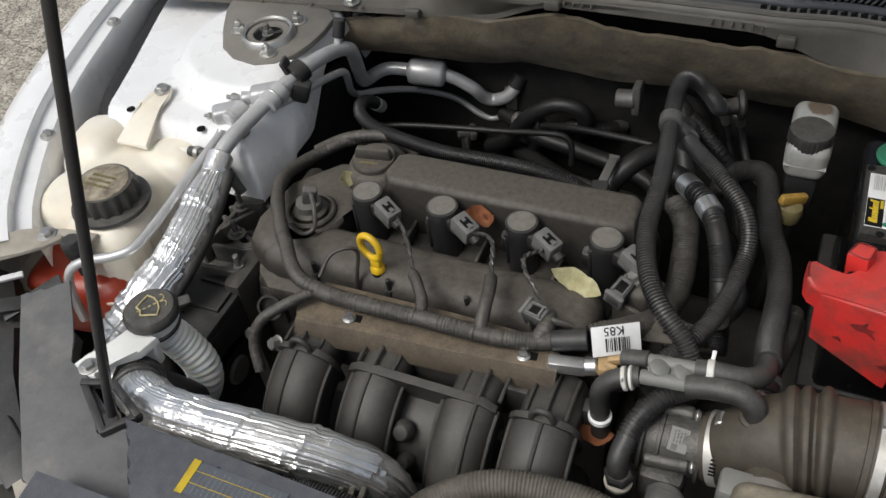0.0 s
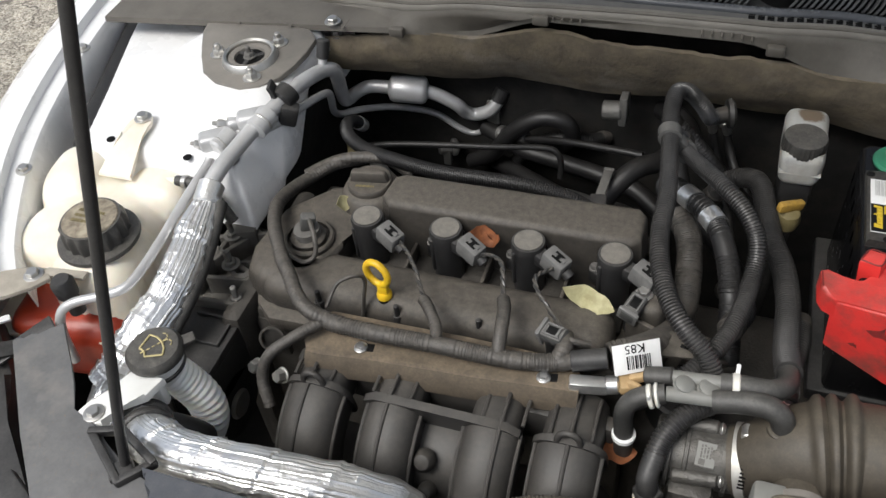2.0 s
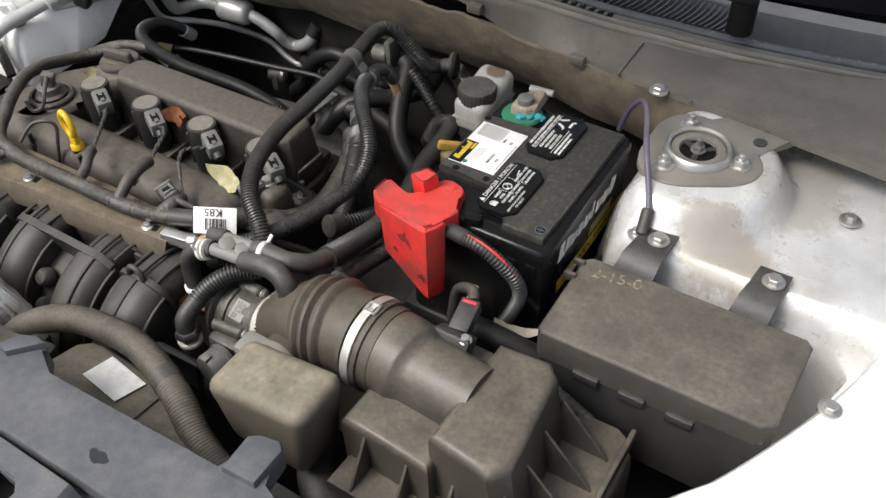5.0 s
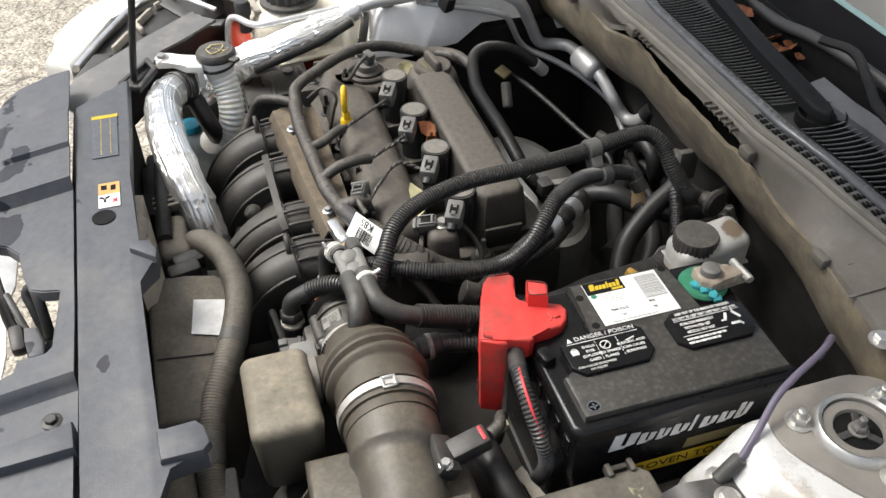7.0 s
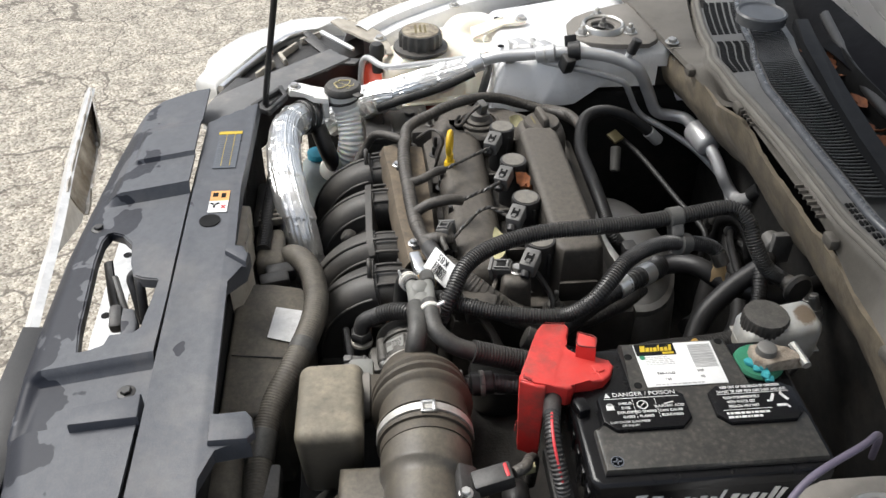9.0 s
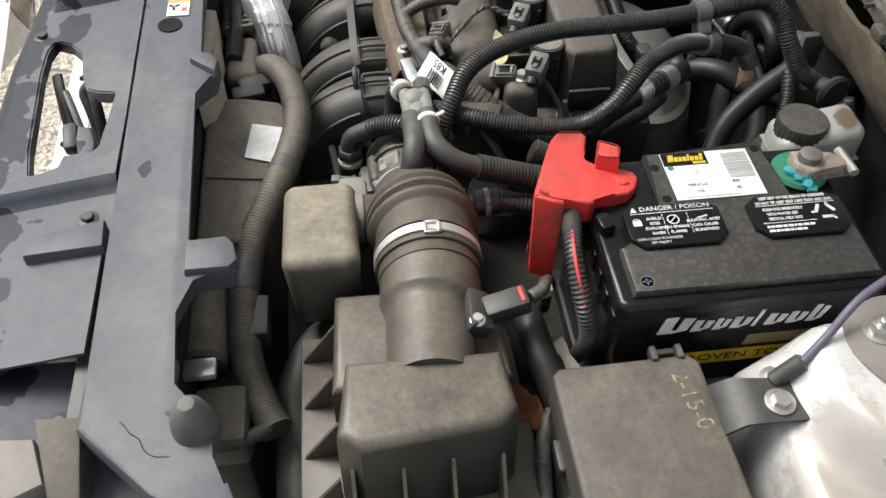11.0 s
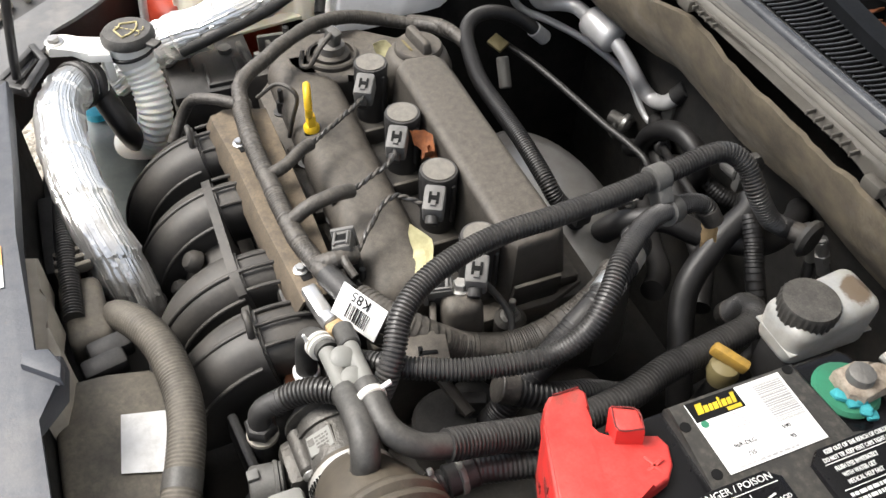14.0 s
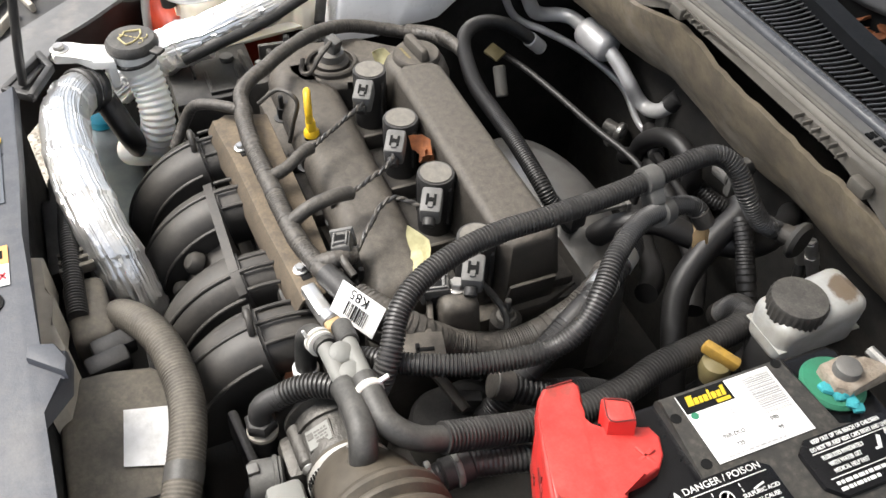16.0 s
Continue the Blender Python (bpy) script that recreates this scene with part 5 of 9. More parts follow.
part("front_lip", bm, "tan", rail)
for x, y in ((-0.209, -0.384), (-0.010, -0.371)):
    part("screw", hexbolt(bmesh.new(), (x, y, 0.8125), 0.005, 0.004, 0.0075), "steel", rail, "bright steel screw")
    part("recess", box((x + 0.004, y + 0.002, 0.8122), (0.020, 0.010, 0.001), 0.0003, turned(0, 0, 8)), "flat_black", rail)
part("end_fitting", box((0.036, -0.368, 0.813), (0.040, 0.015, 0.016), 0.003, turned(0, 0, 10)), "steel", rail, "square bright steel end fitting")
part("end_stub", rod(bmesh.new(), (0.052, -0.364, 0.813), (0.066, -0.361, 0.815), 0.0098, 18, 0.002), "steel", rail)
part("quick_clip", box((0.074, -0.3585, 0.817), (0.018, 0.022, 0.013), 0.003, turned(0, 0, 15)), "amber", rail, "pale amber quick-connect clip")
part("clip_leg", box((0.082, -0.368, 0.826), (0.016, 0.006, 0.012), 0.002, turned(0, -25, -30)), "amber", rail)
part("clip_leg", box((0.084, -0.357, 0.828), (0.018, 0.007, 0.010), 0.002, turned(0, -25, 10)), "amber", rail)

rail.location.z += 0.005

har = thing("rail_harness", "tape-wound wiring harness along the fuel rail", "wiring harness", (-0.1, -0.374, 0.83))
part("trunk", taped(bmesh.new(), [(-0.258, -0.368, 0.832), (-0.236, -0.372, 0.834), (-0.186, -0.374, 0.836), (-0.126, -0.372, 0.836), (-0.077, -0.369, 0.832), (-0.038, -0.365, 0.829), (-0.003, -0.357, 0.828), (0.022, -0.349, 0.830)], 0.0095), "tape", har)
part("sleeve", rod(bmesh.new(), (0.014, -0.352, 0.829), (0.050, -0.342, 0.834), 0.0115, 14, 0.001), "black", har)
for pts, r in (([(-0.126, -0.372, 0.838), (-0.132, -0.352, 0.840), (-0.148, -0.330, 0.842), (-0.158, -0.318, 0.838)], 0.0065),
               ([(-0.060, -0.367, 0.832), (-0.062, -0.345, 0.845), (-0.066, -0.318, 0.848), (-0.072, -0.30, 0.842)], 0.0075),
               ([(0.0, -0.357, 0.829), (0.005, -0.338, 0.835), (0.0, -0.320, 0.83)], 0.009)):
    part("branch", taped(bmesh.new(), pts, r, 12, r * 99) if r != 0.0075 else sweep(bmesh.new(), pts, r, 14, 0.004), "tape", har)
for k, (a, mid, b) in enumerate((((-0.158, -0.318, 0.838), (-0.185, -0.275, 0.842), (-0.215, -0.240, 0.838)), ((-0.072, -0.30, 0.842), (-0.088, -0.255, 0.852), (-0.120, -0.238, 0.838)),
                                 ((0.0, -0.32, 0.83), (-0.045, -0.27, 0.846), (-0.028, -0.235, 0.838)))):
    path = spline([Vector(a), Vector(mid), Vector(b)], 0.002)
    for s in (0, 1):
        w = [q + Vector((0.0013 * math.cos(i * 0.7 + s * math.pi), 0.0006 * math.sin(i * 0.4), 0.0013 * math.sin(i * 0.7 + s * math.pi))) for i, q in enumerate(path)]
        part("wire", sweep(bmesh.new(), w, 0.0019, 7, 0.002), "tape" if s else "loom", har)
# left run round the timing end, and the small lead to the manifold
bm = taped(bmesh.new(), [(-0.250, -0.369, 0.834), (-0.275, -0.366, 0.840), (-0.297, -0.350, 0.842), (-0.318, -0.325, 0.842), (-0.340, -0.300, 0.842), (-0.375, -0.250, 0.838), (-0.395, -0.205, 0.826),
                         (-0.400, -0.165, 0.812), (-0.390, -0.125, 0.803), (-0.365, -0.095, 0.806), (-0.33, -0.075, 0.806)], 0.0085, 12, 7)
solo("timing_end_harness", bm, "tape", "grey tape-wound harness round the timing end", "wiring harness")
bm = taped(bmesh.new(), [(-0.258, -0.372, 0.832), (-0.283, -0.398, 0.828), (-0.305, -0.418, 0.815), (-0.312, -0.432, 0.79), (-0.300, -0.45, 0.765)], 0.0065, 10, 3)
solo("injector_lead", bm, "tape", "grey taped lead beside the manifold", "wiring harness")
bm = sweep(bmesh.new(), [(-0.262, -0.35, 0.832), (-0.255, -0.33, 0.85), (-0.238, -0.318, 0.855), (-0.23, -0.312, 0.845), (-0.232, -0.318, 0.82), (-0.235, -0.325, 0.79)], 0.0025, 8, 0.005)
solo("thin_lead", bm, "tape", "thin black lead looping by the dipstick", "wire")
# knock or injector plug
for at, rz in (((-0.010, -0.328, 0.836), -20), ((0.062, -0.262, 0.825), 70)):
    at = Vector(at)
    p = thing("sensor_plug", "grey sensor connector on the valve cover", "connector", at)
    r = turned(12, -10, rz)
    q = lambda v: at + r @ Vector(v)
    part("shell", box(at, (0.030, 0.019, 0.018), 0.003, r), "grommet", p)
    part("collar", box(q((-0.012, 0, 0)), (0.005, 0.023, 0.022), 0.0015, r), "plug", p)
    part("window", box(q((0.002, 0, 0.0092)), (0.013, 0.009, 0.001), 0.0003, r), "flat_black", p)
    for sy in (-0.0062, 0.0062):
        part("latch_rail", box(q((0.003, sy, 0.0100)), (0.020, 0.002, 0.003), 0.0006, r), "plug", p)
    part("latch_bar", box(q((0.010, 0, 0.0105)), (0.003, 0.0115, 0.003), 0.0006, r), "plug", p)
    part("pin_wire", sweep(bmesh.new(), [q((0.014, 0, 0)), q((0.026, 0.003, -0.002)), q((0.036, 0.010, -0.012))], 0.004, 8, 0.004), "tape", p)
    part("boot", rod(bmesh.new(), at, at + Vector((0.0, 0.012, -0.05)), 0.010, 14, 0.002), "black", p)
cp_ = thing("slotted_bracket", "dusty flat bracket with a slotted hole beside the loom", "bracket", (0.122, -0.297, 0.82))
bm = prism(bmesh.new(), [(0.098, -0.318), (0.112, -0.274), (0.146, -0.282), (0.138, -0.312)], 0.8215, 0.8245, 0.001)
part("plate", bm, "cover", cp_)
part("slot", box((0.126, -0.2955, 0.8250), (0.004, 0.016, 0.001), 0.0003, turned(0, 0, -15)), "flat_black", cp_)
part("slot", box((0.1225, -0.3015, 0.8250), (0.010, 0.004, 0.001), 0.0003, turned(0, 0, -15)), "flat_black", cp_)
part("stem", box((0.108, -0.296, 0.800), (0.016, 0.030, 0.046), 0.003, turned(0, 15, 12)), "cover", cp_)
bm = bmesh.new()
lathe(bm, [(0.0165, 0), (0.0165, 0.006), (0.0135, 0.006), (0.0135, 0.0)], pose(-0.345, -0.355, 0.755, 60, 0, 10), 24)
rbox(bm, (-0.345, -0.348, 0.735), (0.03, 0.008, 0.03), 0.002)
solo("lifting_eye", bm, "engine", "ring-shaped engine lifting eye", "bracket")
for at in ((-0.355, -0.385, 0.735), (-0.32, -0.39, 0.735)):
    bolt(at, "zinc", "bright hex bolt at the timing cover", 0.008, 0.010, 0.010, way=(-0.3, -0.7, 0.5))

# tag
tag = thing("barcode_tag", "white barcode tag on the harness end", "tag", (0.075, -0.335, 0.84))
tx = Vector((-0.0448, -0.0230, 0.001)).normalized()
ty = Vector((0.009, -0.0165, -0.025))
ty = (ty - tx * ty.dot(tx)).normalized()
tm = Matrix.Translation((0.0785, -0.3415, 0.8450)) @ Matrix((tx, ty, tx.cross(ty))).transposed().to_4x4()
bm = bmesh.new()
rbox(bm, (0, 0, 0), (0.050, 0.031, 0.0012), 0.0004)
for v in bm.verts:
    v.co.z += 0.0016 * math.sin(v.co.x * 55) - 0.9 * v.co.y * v.co.y
bmesh.ops.transform(bm, matrix=tm, verts=bm.verts)
part("card", bm, "paper", tag)
writing("print", "K85", 0.013, tm @ Matrix.Translation((0.002, -0.0098, 0.0010)), "flat_black", tag, "printed K85")
bm = bars(bmesh.new(), tm @ Matrix.Translation((0.002, 0.0045, 0.0010)), 1, 0.030, 0.014, 4, vertical=True)
part("barcode", bm, "flat_black", tag, "black barcode bars")

# intake manifold: four arched runners with flanges
man = thing("intake_manifold", "black plastic intake manifold with four arched runners", "intake manifold", (-0.11, -0.43, 0.72))


def arch(bm, x, width, thick, r, a0, a1, cy, cz, ex=2.6):
    n, m = 26, 22
    rings = []
    for i in range(n + 1):
        g = radians(a0 + (a1 - a0) * i / n)
        c = Vector((x, cy - r * math.sin(g), cz + r * math.cos(g)))
        out = Vector((0, -math.sin(g), math.cos(g)))
        ring = []
        for k in range(m):
            q = 2 * math.pi * k / m
            cc, ss = math.cos(q), math.sin(q)
            rr = (abs(cc) ** ex + abs(ss) ** ex) ** (-1 / ex)
            ring.append(bm.verts.new(c + Vector((1, 0, 0)) * (cc * rr * width / 2) + out * (ss * rr * thick / 2)))
        rings.append(ring)
    for p, q in zip(rings, rings[1:]):
        for k in range(m):
            bm.faces.new((p[k], q[k], q[(k + 1) % m], p[(k + 1) % m]))
    bm.faces.new(rings[0])
    bm.faces.new(rings[-1][::-1])
    bmesh.ops.recalc_face_normals(bm, faces=bm.faces)
    return bm


CY, CZ = -0.405, 0.690


def arch_line(x, r, a0, a1, n=14):
    """Points along the arch of a runner, at radius r."""
    return [(x, CY - r * math.sin(radians(a0 + (a1 - a0) * i / n)), CZ + r * math.cos(radians(a0 + (a1 - a0) * i / n))) for i in range(n + 1)]


for k, (x, w, dx) in enumerate(((-0.247, 0.066, -0.006), (-0.157, 0.062, -0.004), (-0.050, 0.062, 0.010), (0.030, 0.070, 0.0))):
    r = part("runner", arch(bmesh.new(), x, w, 0.074, 0.079, 9, 128, CY, CZ, 2.7), "manifold", man)
    part("runner_neck", arch(bmesh.new(), x, w - 0.008, 0.058, 0.082, -24, 10, CY, CZ, 3.2), "manifold", r)
    part("seam_rib", sweep(bmesh.new(), arch_line(x + dx, 0.1163, -22, 118), 0.0024, 8, 0.006), "manifold", r, "raised seam along the crown")
    for s in (-1, 1):
        part("side_rim", sweep(bmesh.new(), arch_line(x + s * (w / 2 - 0.001), 0.0985, 12, 112, 10), 0.0022, 8, 0.006), "manifold", r)
        part("neck_ridge", sweep(bmesh.new(), arch_line(x + dx + s * 0.021, 0.1105, -20, 9, 6), 0.0022, 8, 0.006), "manifold", r)
    if k in (0, 3):
        part("flange", arch(bmesh.new(), x, w + 0.008, 0.081, 0.079, 10.5, 14, CY, CZ, 3.2), "manifold", r)
        loop = [(x + 0.0115 * math.cos(q * math.pi / 8), -0.4315, 0.806 + 0.016 * math.sin(q * math.pi / 8)) for q in range(9)]
        part("loop", sweep(bmesh.new(), loop, 0.0034, 10, 0.004), "manifold", r, "small moulded loop on the flange")
part("pair_flange", arch(bmesh.new(), -0.106, 0.172, 0.081, 0.079, 10, 14.5, CY, CZ, 7), "manifold", man, "straight flange across two runners")
part("web", arch(bmesh.new(), -0.111, 0.070, 0.014, 0.070, 14, 112, CY, CZ, 8), "manifold", man)
for x, y, z, s in ((-0.116, -0.459, 0.752, 1.0), (-0.109, -0.478, 0.724, 0.8)):
    bm = lathe(bmesh.new(), [(0.0125 * s, 0), (0.012 * s, 0.008), (0.008 * s, 0.013), (0, 0.0145)], Matrix.Translation((x, y, z)) @ turned(48, 0, 0), 20)
    part("boss", bm, "manifold", man, "rounded moulded boss")
part("plenum", box((-0.11, -0.455, 0.62), (0.38, 0.13, 0.14), 0.03, seg=4), "manifold", man)
part("rear_web", box((-0.11, -0.385, 0.760), (0.36, 0.02, 0.05), 0.006), "manifold", man)

# throttle body
tb = thing("throttle_body", "grey cast throttle body with a coded label", "throttle body", (0.15, -0.39, 0.76))
part("barrel", rod(bmesh.new(), (0.112, -0.386, 0.764), (0.192, -0.386, 0.771), 0.0335, 32, 0.002), "tbcast", tb)
for x, r in ((0.122, 0.041), (0.138, 0.0362), (0.178, 0.0362)):
    part("cast_rib", lathe(bmesh.new(), [(r - 0.006, 0), (r, 0.001), (r, 0.0045), (r - 0.006, 0.0055)], pose(x, -0.386, 0.767, 0, 90, 0), 32), "tbcast", tb)
for a, b in (((0.130, -0.4190, 0.773), (0.174, -0.4174, 0.778)), ((0.138, -0.374, 0.799), (0.168, -0.374, 0.801)), ((0.130, -0.372, 0.735), (0.174, -0.372, 0.737))):
    a, b = Vector(a), Vector(b)
    tw = part("screw_tower", rod(bmesh.new(), a, b, 0.0080, 18, 0.002), "tbcast", tb)
    part("screw", rod(bmesh.new(), b - (b - a) * 0.02, b + (b - a).normalized() * 0.006, 0.0070, 18, 0.0030), "zinc", tw, "dull domed screw head")
part("gear_housing", box((0.150, -0.420, 0.742), (0.046, 0.034, 0.050), 0.009), "tbcast", tb)
part("motor", rod(bmesh.new(), (0.150, -0.452, 0.725), (0.205, -0.452, 0.728), 0.024, 24, 0.004), "black", tb)
pl = part("motor_cap", lathe(bmesh.new(), [(0.016, 0), (0.0185, 0.002), (0.0185, 0.026), (0.0165, 0.029), (0.012, 0.030), (0, 0.030)], along((0.160, -0.438, 0.752), (0.156, -0.470, 0.754)), 26), "grommet", tb, "dusty grey motor cap")
part("cap_rim", lathe(bmesh.new(), [(0.0186, 0), (0.0202, 0.001), (0.0202, 0.004), (0.0186, 0.005)], along((0.1595, -0.442, 0.752), (0.156, -0.470, 0.754)), 26), "grommet", pl)
part("cap_lug", box((0.156, -0.462, 0.772), (0.010, 0.010, 0.006), 0.0015), "plug", pl)
lm = pose(0.159, -0.4035, 0.7965, 30, 2, 0)
part("label_pad", box((0.159, -0.4025, 0.7945), (0.020, 0.026, 0.004), 0.001, turned(30, 2, 0)), "tbcast", tb)
part("code_label", prism(bmesh.new(), [(-0.009, -0.0115), (0.009, -0.0115), (0.009, 0.0115), (-0.009, 0.0115)], 0, 0.0006, m=lm), "coupling", tb, "grey coded label")
bm = bars(bmesh.new(), lm @ T((0, 0.003, 0.0008)) @ turned(0, 0, 90), 4, 0.013, 0.012, 8)
rbox(bm, lm @ Vector((-0.003, -0.0078, 0.0008)), (0.006, 0.006, 0.0004), 0, turned(30, 2, 0))
part("small_print", bm, "tbcast", tb)
part("bracket", box((0.102, -0.463, 0.725), (0.060, 0.010, 0.050), 0.004, turned(0, 12, 8)), "black", tb)


# ---- intake tube, airbox ----
duct = thing("intake_duct", "dusty brown rubber intake duct with bellows", "intake duct", (0.28, -0.385, 0.8))
axis = [(0.186, -0.386, 0.771), (0.200, -0.386, 0.776), (0.222, -0.385, 0.793), (0.245, -0.382, 0.807), (0.275, -0.379, 0.814), (0.305, -0.378, 0.818), (0.352, -0.379, 0.819)]


def duct_r(s, L):
    base = 0.035 + 0.0125 * min(1, max(0, (s - 0.016) / 0.070)) ** 0.95
    for c, h in ((0.0840, 0.0060), (0.0955, 0.0066), (0.1110, 0.0076)):
        base += h * math.exp(-((s - c) / 0.0047) ** 4)
    return base


part("hose", sweep(bmesh.new(), axis, duct_r, 40, 0.002), "duct", duct)
sp = spline(axis, 0.004)


def band(s0, w, r, mat, label, name="clamp"):
    i = int(s0 / 0.004)
    a, b = sp[i], sp[min(i + 1, len(sp) - 1)]
    d = (b - a).normalized()
    return part(name, lathe(bmesh.new(), [(r - 0.002, 0), (r, 0.0004), (r, w - 0.0004), (r - 0.002, w)], along(a, a + d), 40), mat, duct, label)


band(0.004, 0.010, 0.0375, "bandsteel", "perforated worm-drive clamp")
cl = band(0.148, 0.010, 0.0510, "bandsteel", "bright steel band clamp")
band(0.141, 0.006, 0.0505, "duct", "", "lip"), band(0.160, 0.006, 0.0505, "duct", "", "lip")
part("clamp_screw", rod(bmesh.new(), (0.193, -0.372, 0.812), (0.193, -0.388, 0.8145), 0.0058, 14, 0.001), "zinc", duct, "worm screw of the clamp")
bm = bmesh.new()
for dx, dy in ((-0.006, 0), (0.006, 0), (0, -0.006), (0, 0.006)):
    rbox(bm, (0.3287 + dx, -0.375 + dy, 0.8705), (0.003 if dx else 0.015, 0.003 if dy else 0.015, 0.003), 0.0008)
part("clamp_buckle", bm, "steel", duct)
bm = bmesh.new()
for k in range(11):
    g = 0.25 + k * 0.11
    rbox(bm, (0.1945, -0.386 - 0.0376 * math.sin(g), 0.7745 + 0.0376 * math.cos(g)), (0.006, 0.0016, 0.0012), 0, turned(math.degrees(g), 0, 0))
part("clamp_slots", bm, "flat_black", duct)
part("stub", rod(bmesh.new(), (0.221, -0.383, 0.812), (0.221, -0.383, 0.840), 0.0145, 18, 0.002), "duct", duct)
part("branch", rod(bmesh.new(), (0.245, -0.40, 0.795), (0.245, -0.455, 0.80), 0.026, 24, 0.002), "duct", duct)
part("branch_clamp", lathe(bmesh.new(), [(0.0255, 0), (0.0275, 0.0005), (0.0275, 0.008), (0.0255, 0.0085)], along((0.245, -0.436, 0.7985), (0.245, -0.456, 0.80)), 28), "plate", duct, "thin dusty steel clamp")

res = thing("resonator_box", "dust-brown plastic resonator box beside the duct", "resonator", (0.275, -0.478, 0.76))
bm = rbox(bmesh.new(), (0.277, -0.477, 0.787), (0.126, 0.072, 0.104), 0.014, None, 5)
for v in bm.verts:
    k = max(0.0, min(1.0, (0.790 - v.co.z) / 0.05))
    v.co.x = 0.277 + (v.co.x - 0.277) * (1 - 0.22 * k)
    v.co.y = -0.477 + (v.co.y + 0.477) * (1 - 0.15 * k)
    v.co.z += (v.co.x - 0.277) * 0.16 * (1 if v.co.z > 0.76 else 0)
part("box", bm, "resbox", res)
part("neck_box", box((0.222, -0.444, 0.800), (0.040, 0.030, 0.040), 0.006, turned(0, 0, 0)), "coupling", res, "pale grey neck block")
part("neck", rod(bmesh.new(), (0.248, -0.445, 0.796), (0.248, -0.432, 0.796), 0.024, 22, 0.003), "resbox", res)

air = thing("airbox", "dusty black air filter box with ribs", "air filter box", (0.47, -0.40, 0.72))
part("base", box((0.475, -0.405, 0.66), (0.25, 0.20, 0.16), 0.012), "airbox", air)
bm = bmesh.new()
prism(bm, [(0.350, -0.468), (0.455, -0.474), (0.455, -0.318), (0.40, -0.318), (0.352, -0.332)], 0.74, 0.814, 0.010, 4)
part("lid_front", bm, "airbox", air)
bm = bmesh.new()
prism(bm, [(0.448, -0.460), (0.450, -0.330), (0.505, -0.325), (0.520, -0.340), (0.530, -0.452), (0.515, -0.470)], 0.745, 0.849, 0.011, 4)
for v in bm.verts:
    if v.co.z < 0.76 and v.co.x > 0.48:
        v.co.x += 0.012
part("lid_hump", bm, "airbox", air)
bm = bmesh.new()
prism(bm, [(0.352, -0.505), (0.58, -0.508), (0.592, -0.495), (0.588, -0.305), (0.575, -0.298), (0.36, -0.305)], 0.735, 0.752, 0.003)
part("flange", bm, "airbox", air)
for y in (-0.46, -0.42, -0.38, -0.34):
    bm = bmesh.new()
    vs = [bm.verts.new(p) for p in ((0.528, y - 0.0015, 0.815), (0.582, y - 0.0015, 0.752), (0.528, y - 0.0015, 0.752), (0.528, y + 0.0015, 0.815), (0.582, y + 0.0015, 0.752), (0.528, y + 0.0015, 0.752))]
    for f in ((0, 1, 2), (5, 4, 3), (0, 3, 4, 1), (1, 4, 5, 2), (2, 5, 3, 0)):
        bm.faces.new([vs[i] for i in f])
    bmesh.ops.recalc_face_normals(bm, faces=bm.faces)
    part("rib", bm, "airbox", air)
for x in (0.38, 0.43, 0.48, 0.53):
    bm = bmesh.new()
    vs = [bm.verts.new(p) for p in ((x - 0.0015, -0.470, 0.805), (x - 0.0015, -0.503, 0.752), (x - 0.0015, -0.470, 0.752), (x + 0.0015, -0.470, 0.805), (x + 0.0015, -0.503, 0.752), (x + 0.0015, -0.470, 0.752))]
    for f in ((0, 1, 2), (5, 4, 3), (0, 3, 4, 1), (1, 4, 5, 2), (2, 5, 3, 0)):
        bm.faces.new([vs[i] for i in f])
    bmesh.ops.recalc_face_normals(bm, faces=bm.faces)
    part("rib", bm, "airbox", air)
part("edge_rail", box((0.592, -0.40, 0.757), (0.006, 0.20, 0.018), 0.002), "airbox", air)
bm = sweep(bmesh.new(), [(0.340, -0.379, 0.819), (0.365, -0.380, 0.818), (0.380, -0.382, 0.817), (0.395, -0.384, 0.817), (0.43, -0.386, 0.817), (0.462, -0.388, 0.818)],
           lambda s, L: 0.0465 if s < 0.040 else 0.0465 - 0.007 * min(1, (s - 0.040) / 0.012), 36, 0.003)
part("inlet_tube", bm, "airbox", air)
maf = thing("airflow_sensor", "black airflow sensor with red-locked plug", "sensor", (0.405, -0.335, 0.83))
part("base", box((0.405, -0.345, 0.838), (0.042, 0.022, 0.018), 0.003, turned(-30, 0, 0)), "black", maf)
part("plug", box((0.402, -0.318, 0.842), (0.022, 0.040, 0.018), 0.003, turned(10, 0, 8)), "black", maf, "grey connector")
part("lock", box((0.400, -0.305, 0.8525), (0.016, 0.004, 0.004), 0.001, turned(10, 0, 8)), "redline", maf, "red locking strip")
part("screw", hexbolt(bmesh.new(), (0.419, -0.346, 0.846), 0.005, 0.004, 0.007), "steel", maf)
part("lead", taped(bmesh.new(), [(0.399, -0.297, 0.846), (0.392, -0.285, 0.846), (0.378, -0.278, 0.838), (0.362, -0.270, 0.815), (0.355, -0.27, 0.77)], 0.006, 10), "tape", maf)
part("paper_flag", box((0.388, -0.283, 0.836), (0.006, 0.018, 0.02), 0.001, turned(10, 20, 10)), "leaf_green", maf, "cream paper tag")


# ---- driver's side: battery, terminal cover, fuse box, reservoir ----
bat = thing("battery", "black car battery with white label and warning plates", "battery", (0.36, -0.114, 0.71))
part("case", box((0.3595, -0.114, 0.780), (0.172, 0.226, 0.166), 0.008), "battery", bat)
bm = bmesh.new()
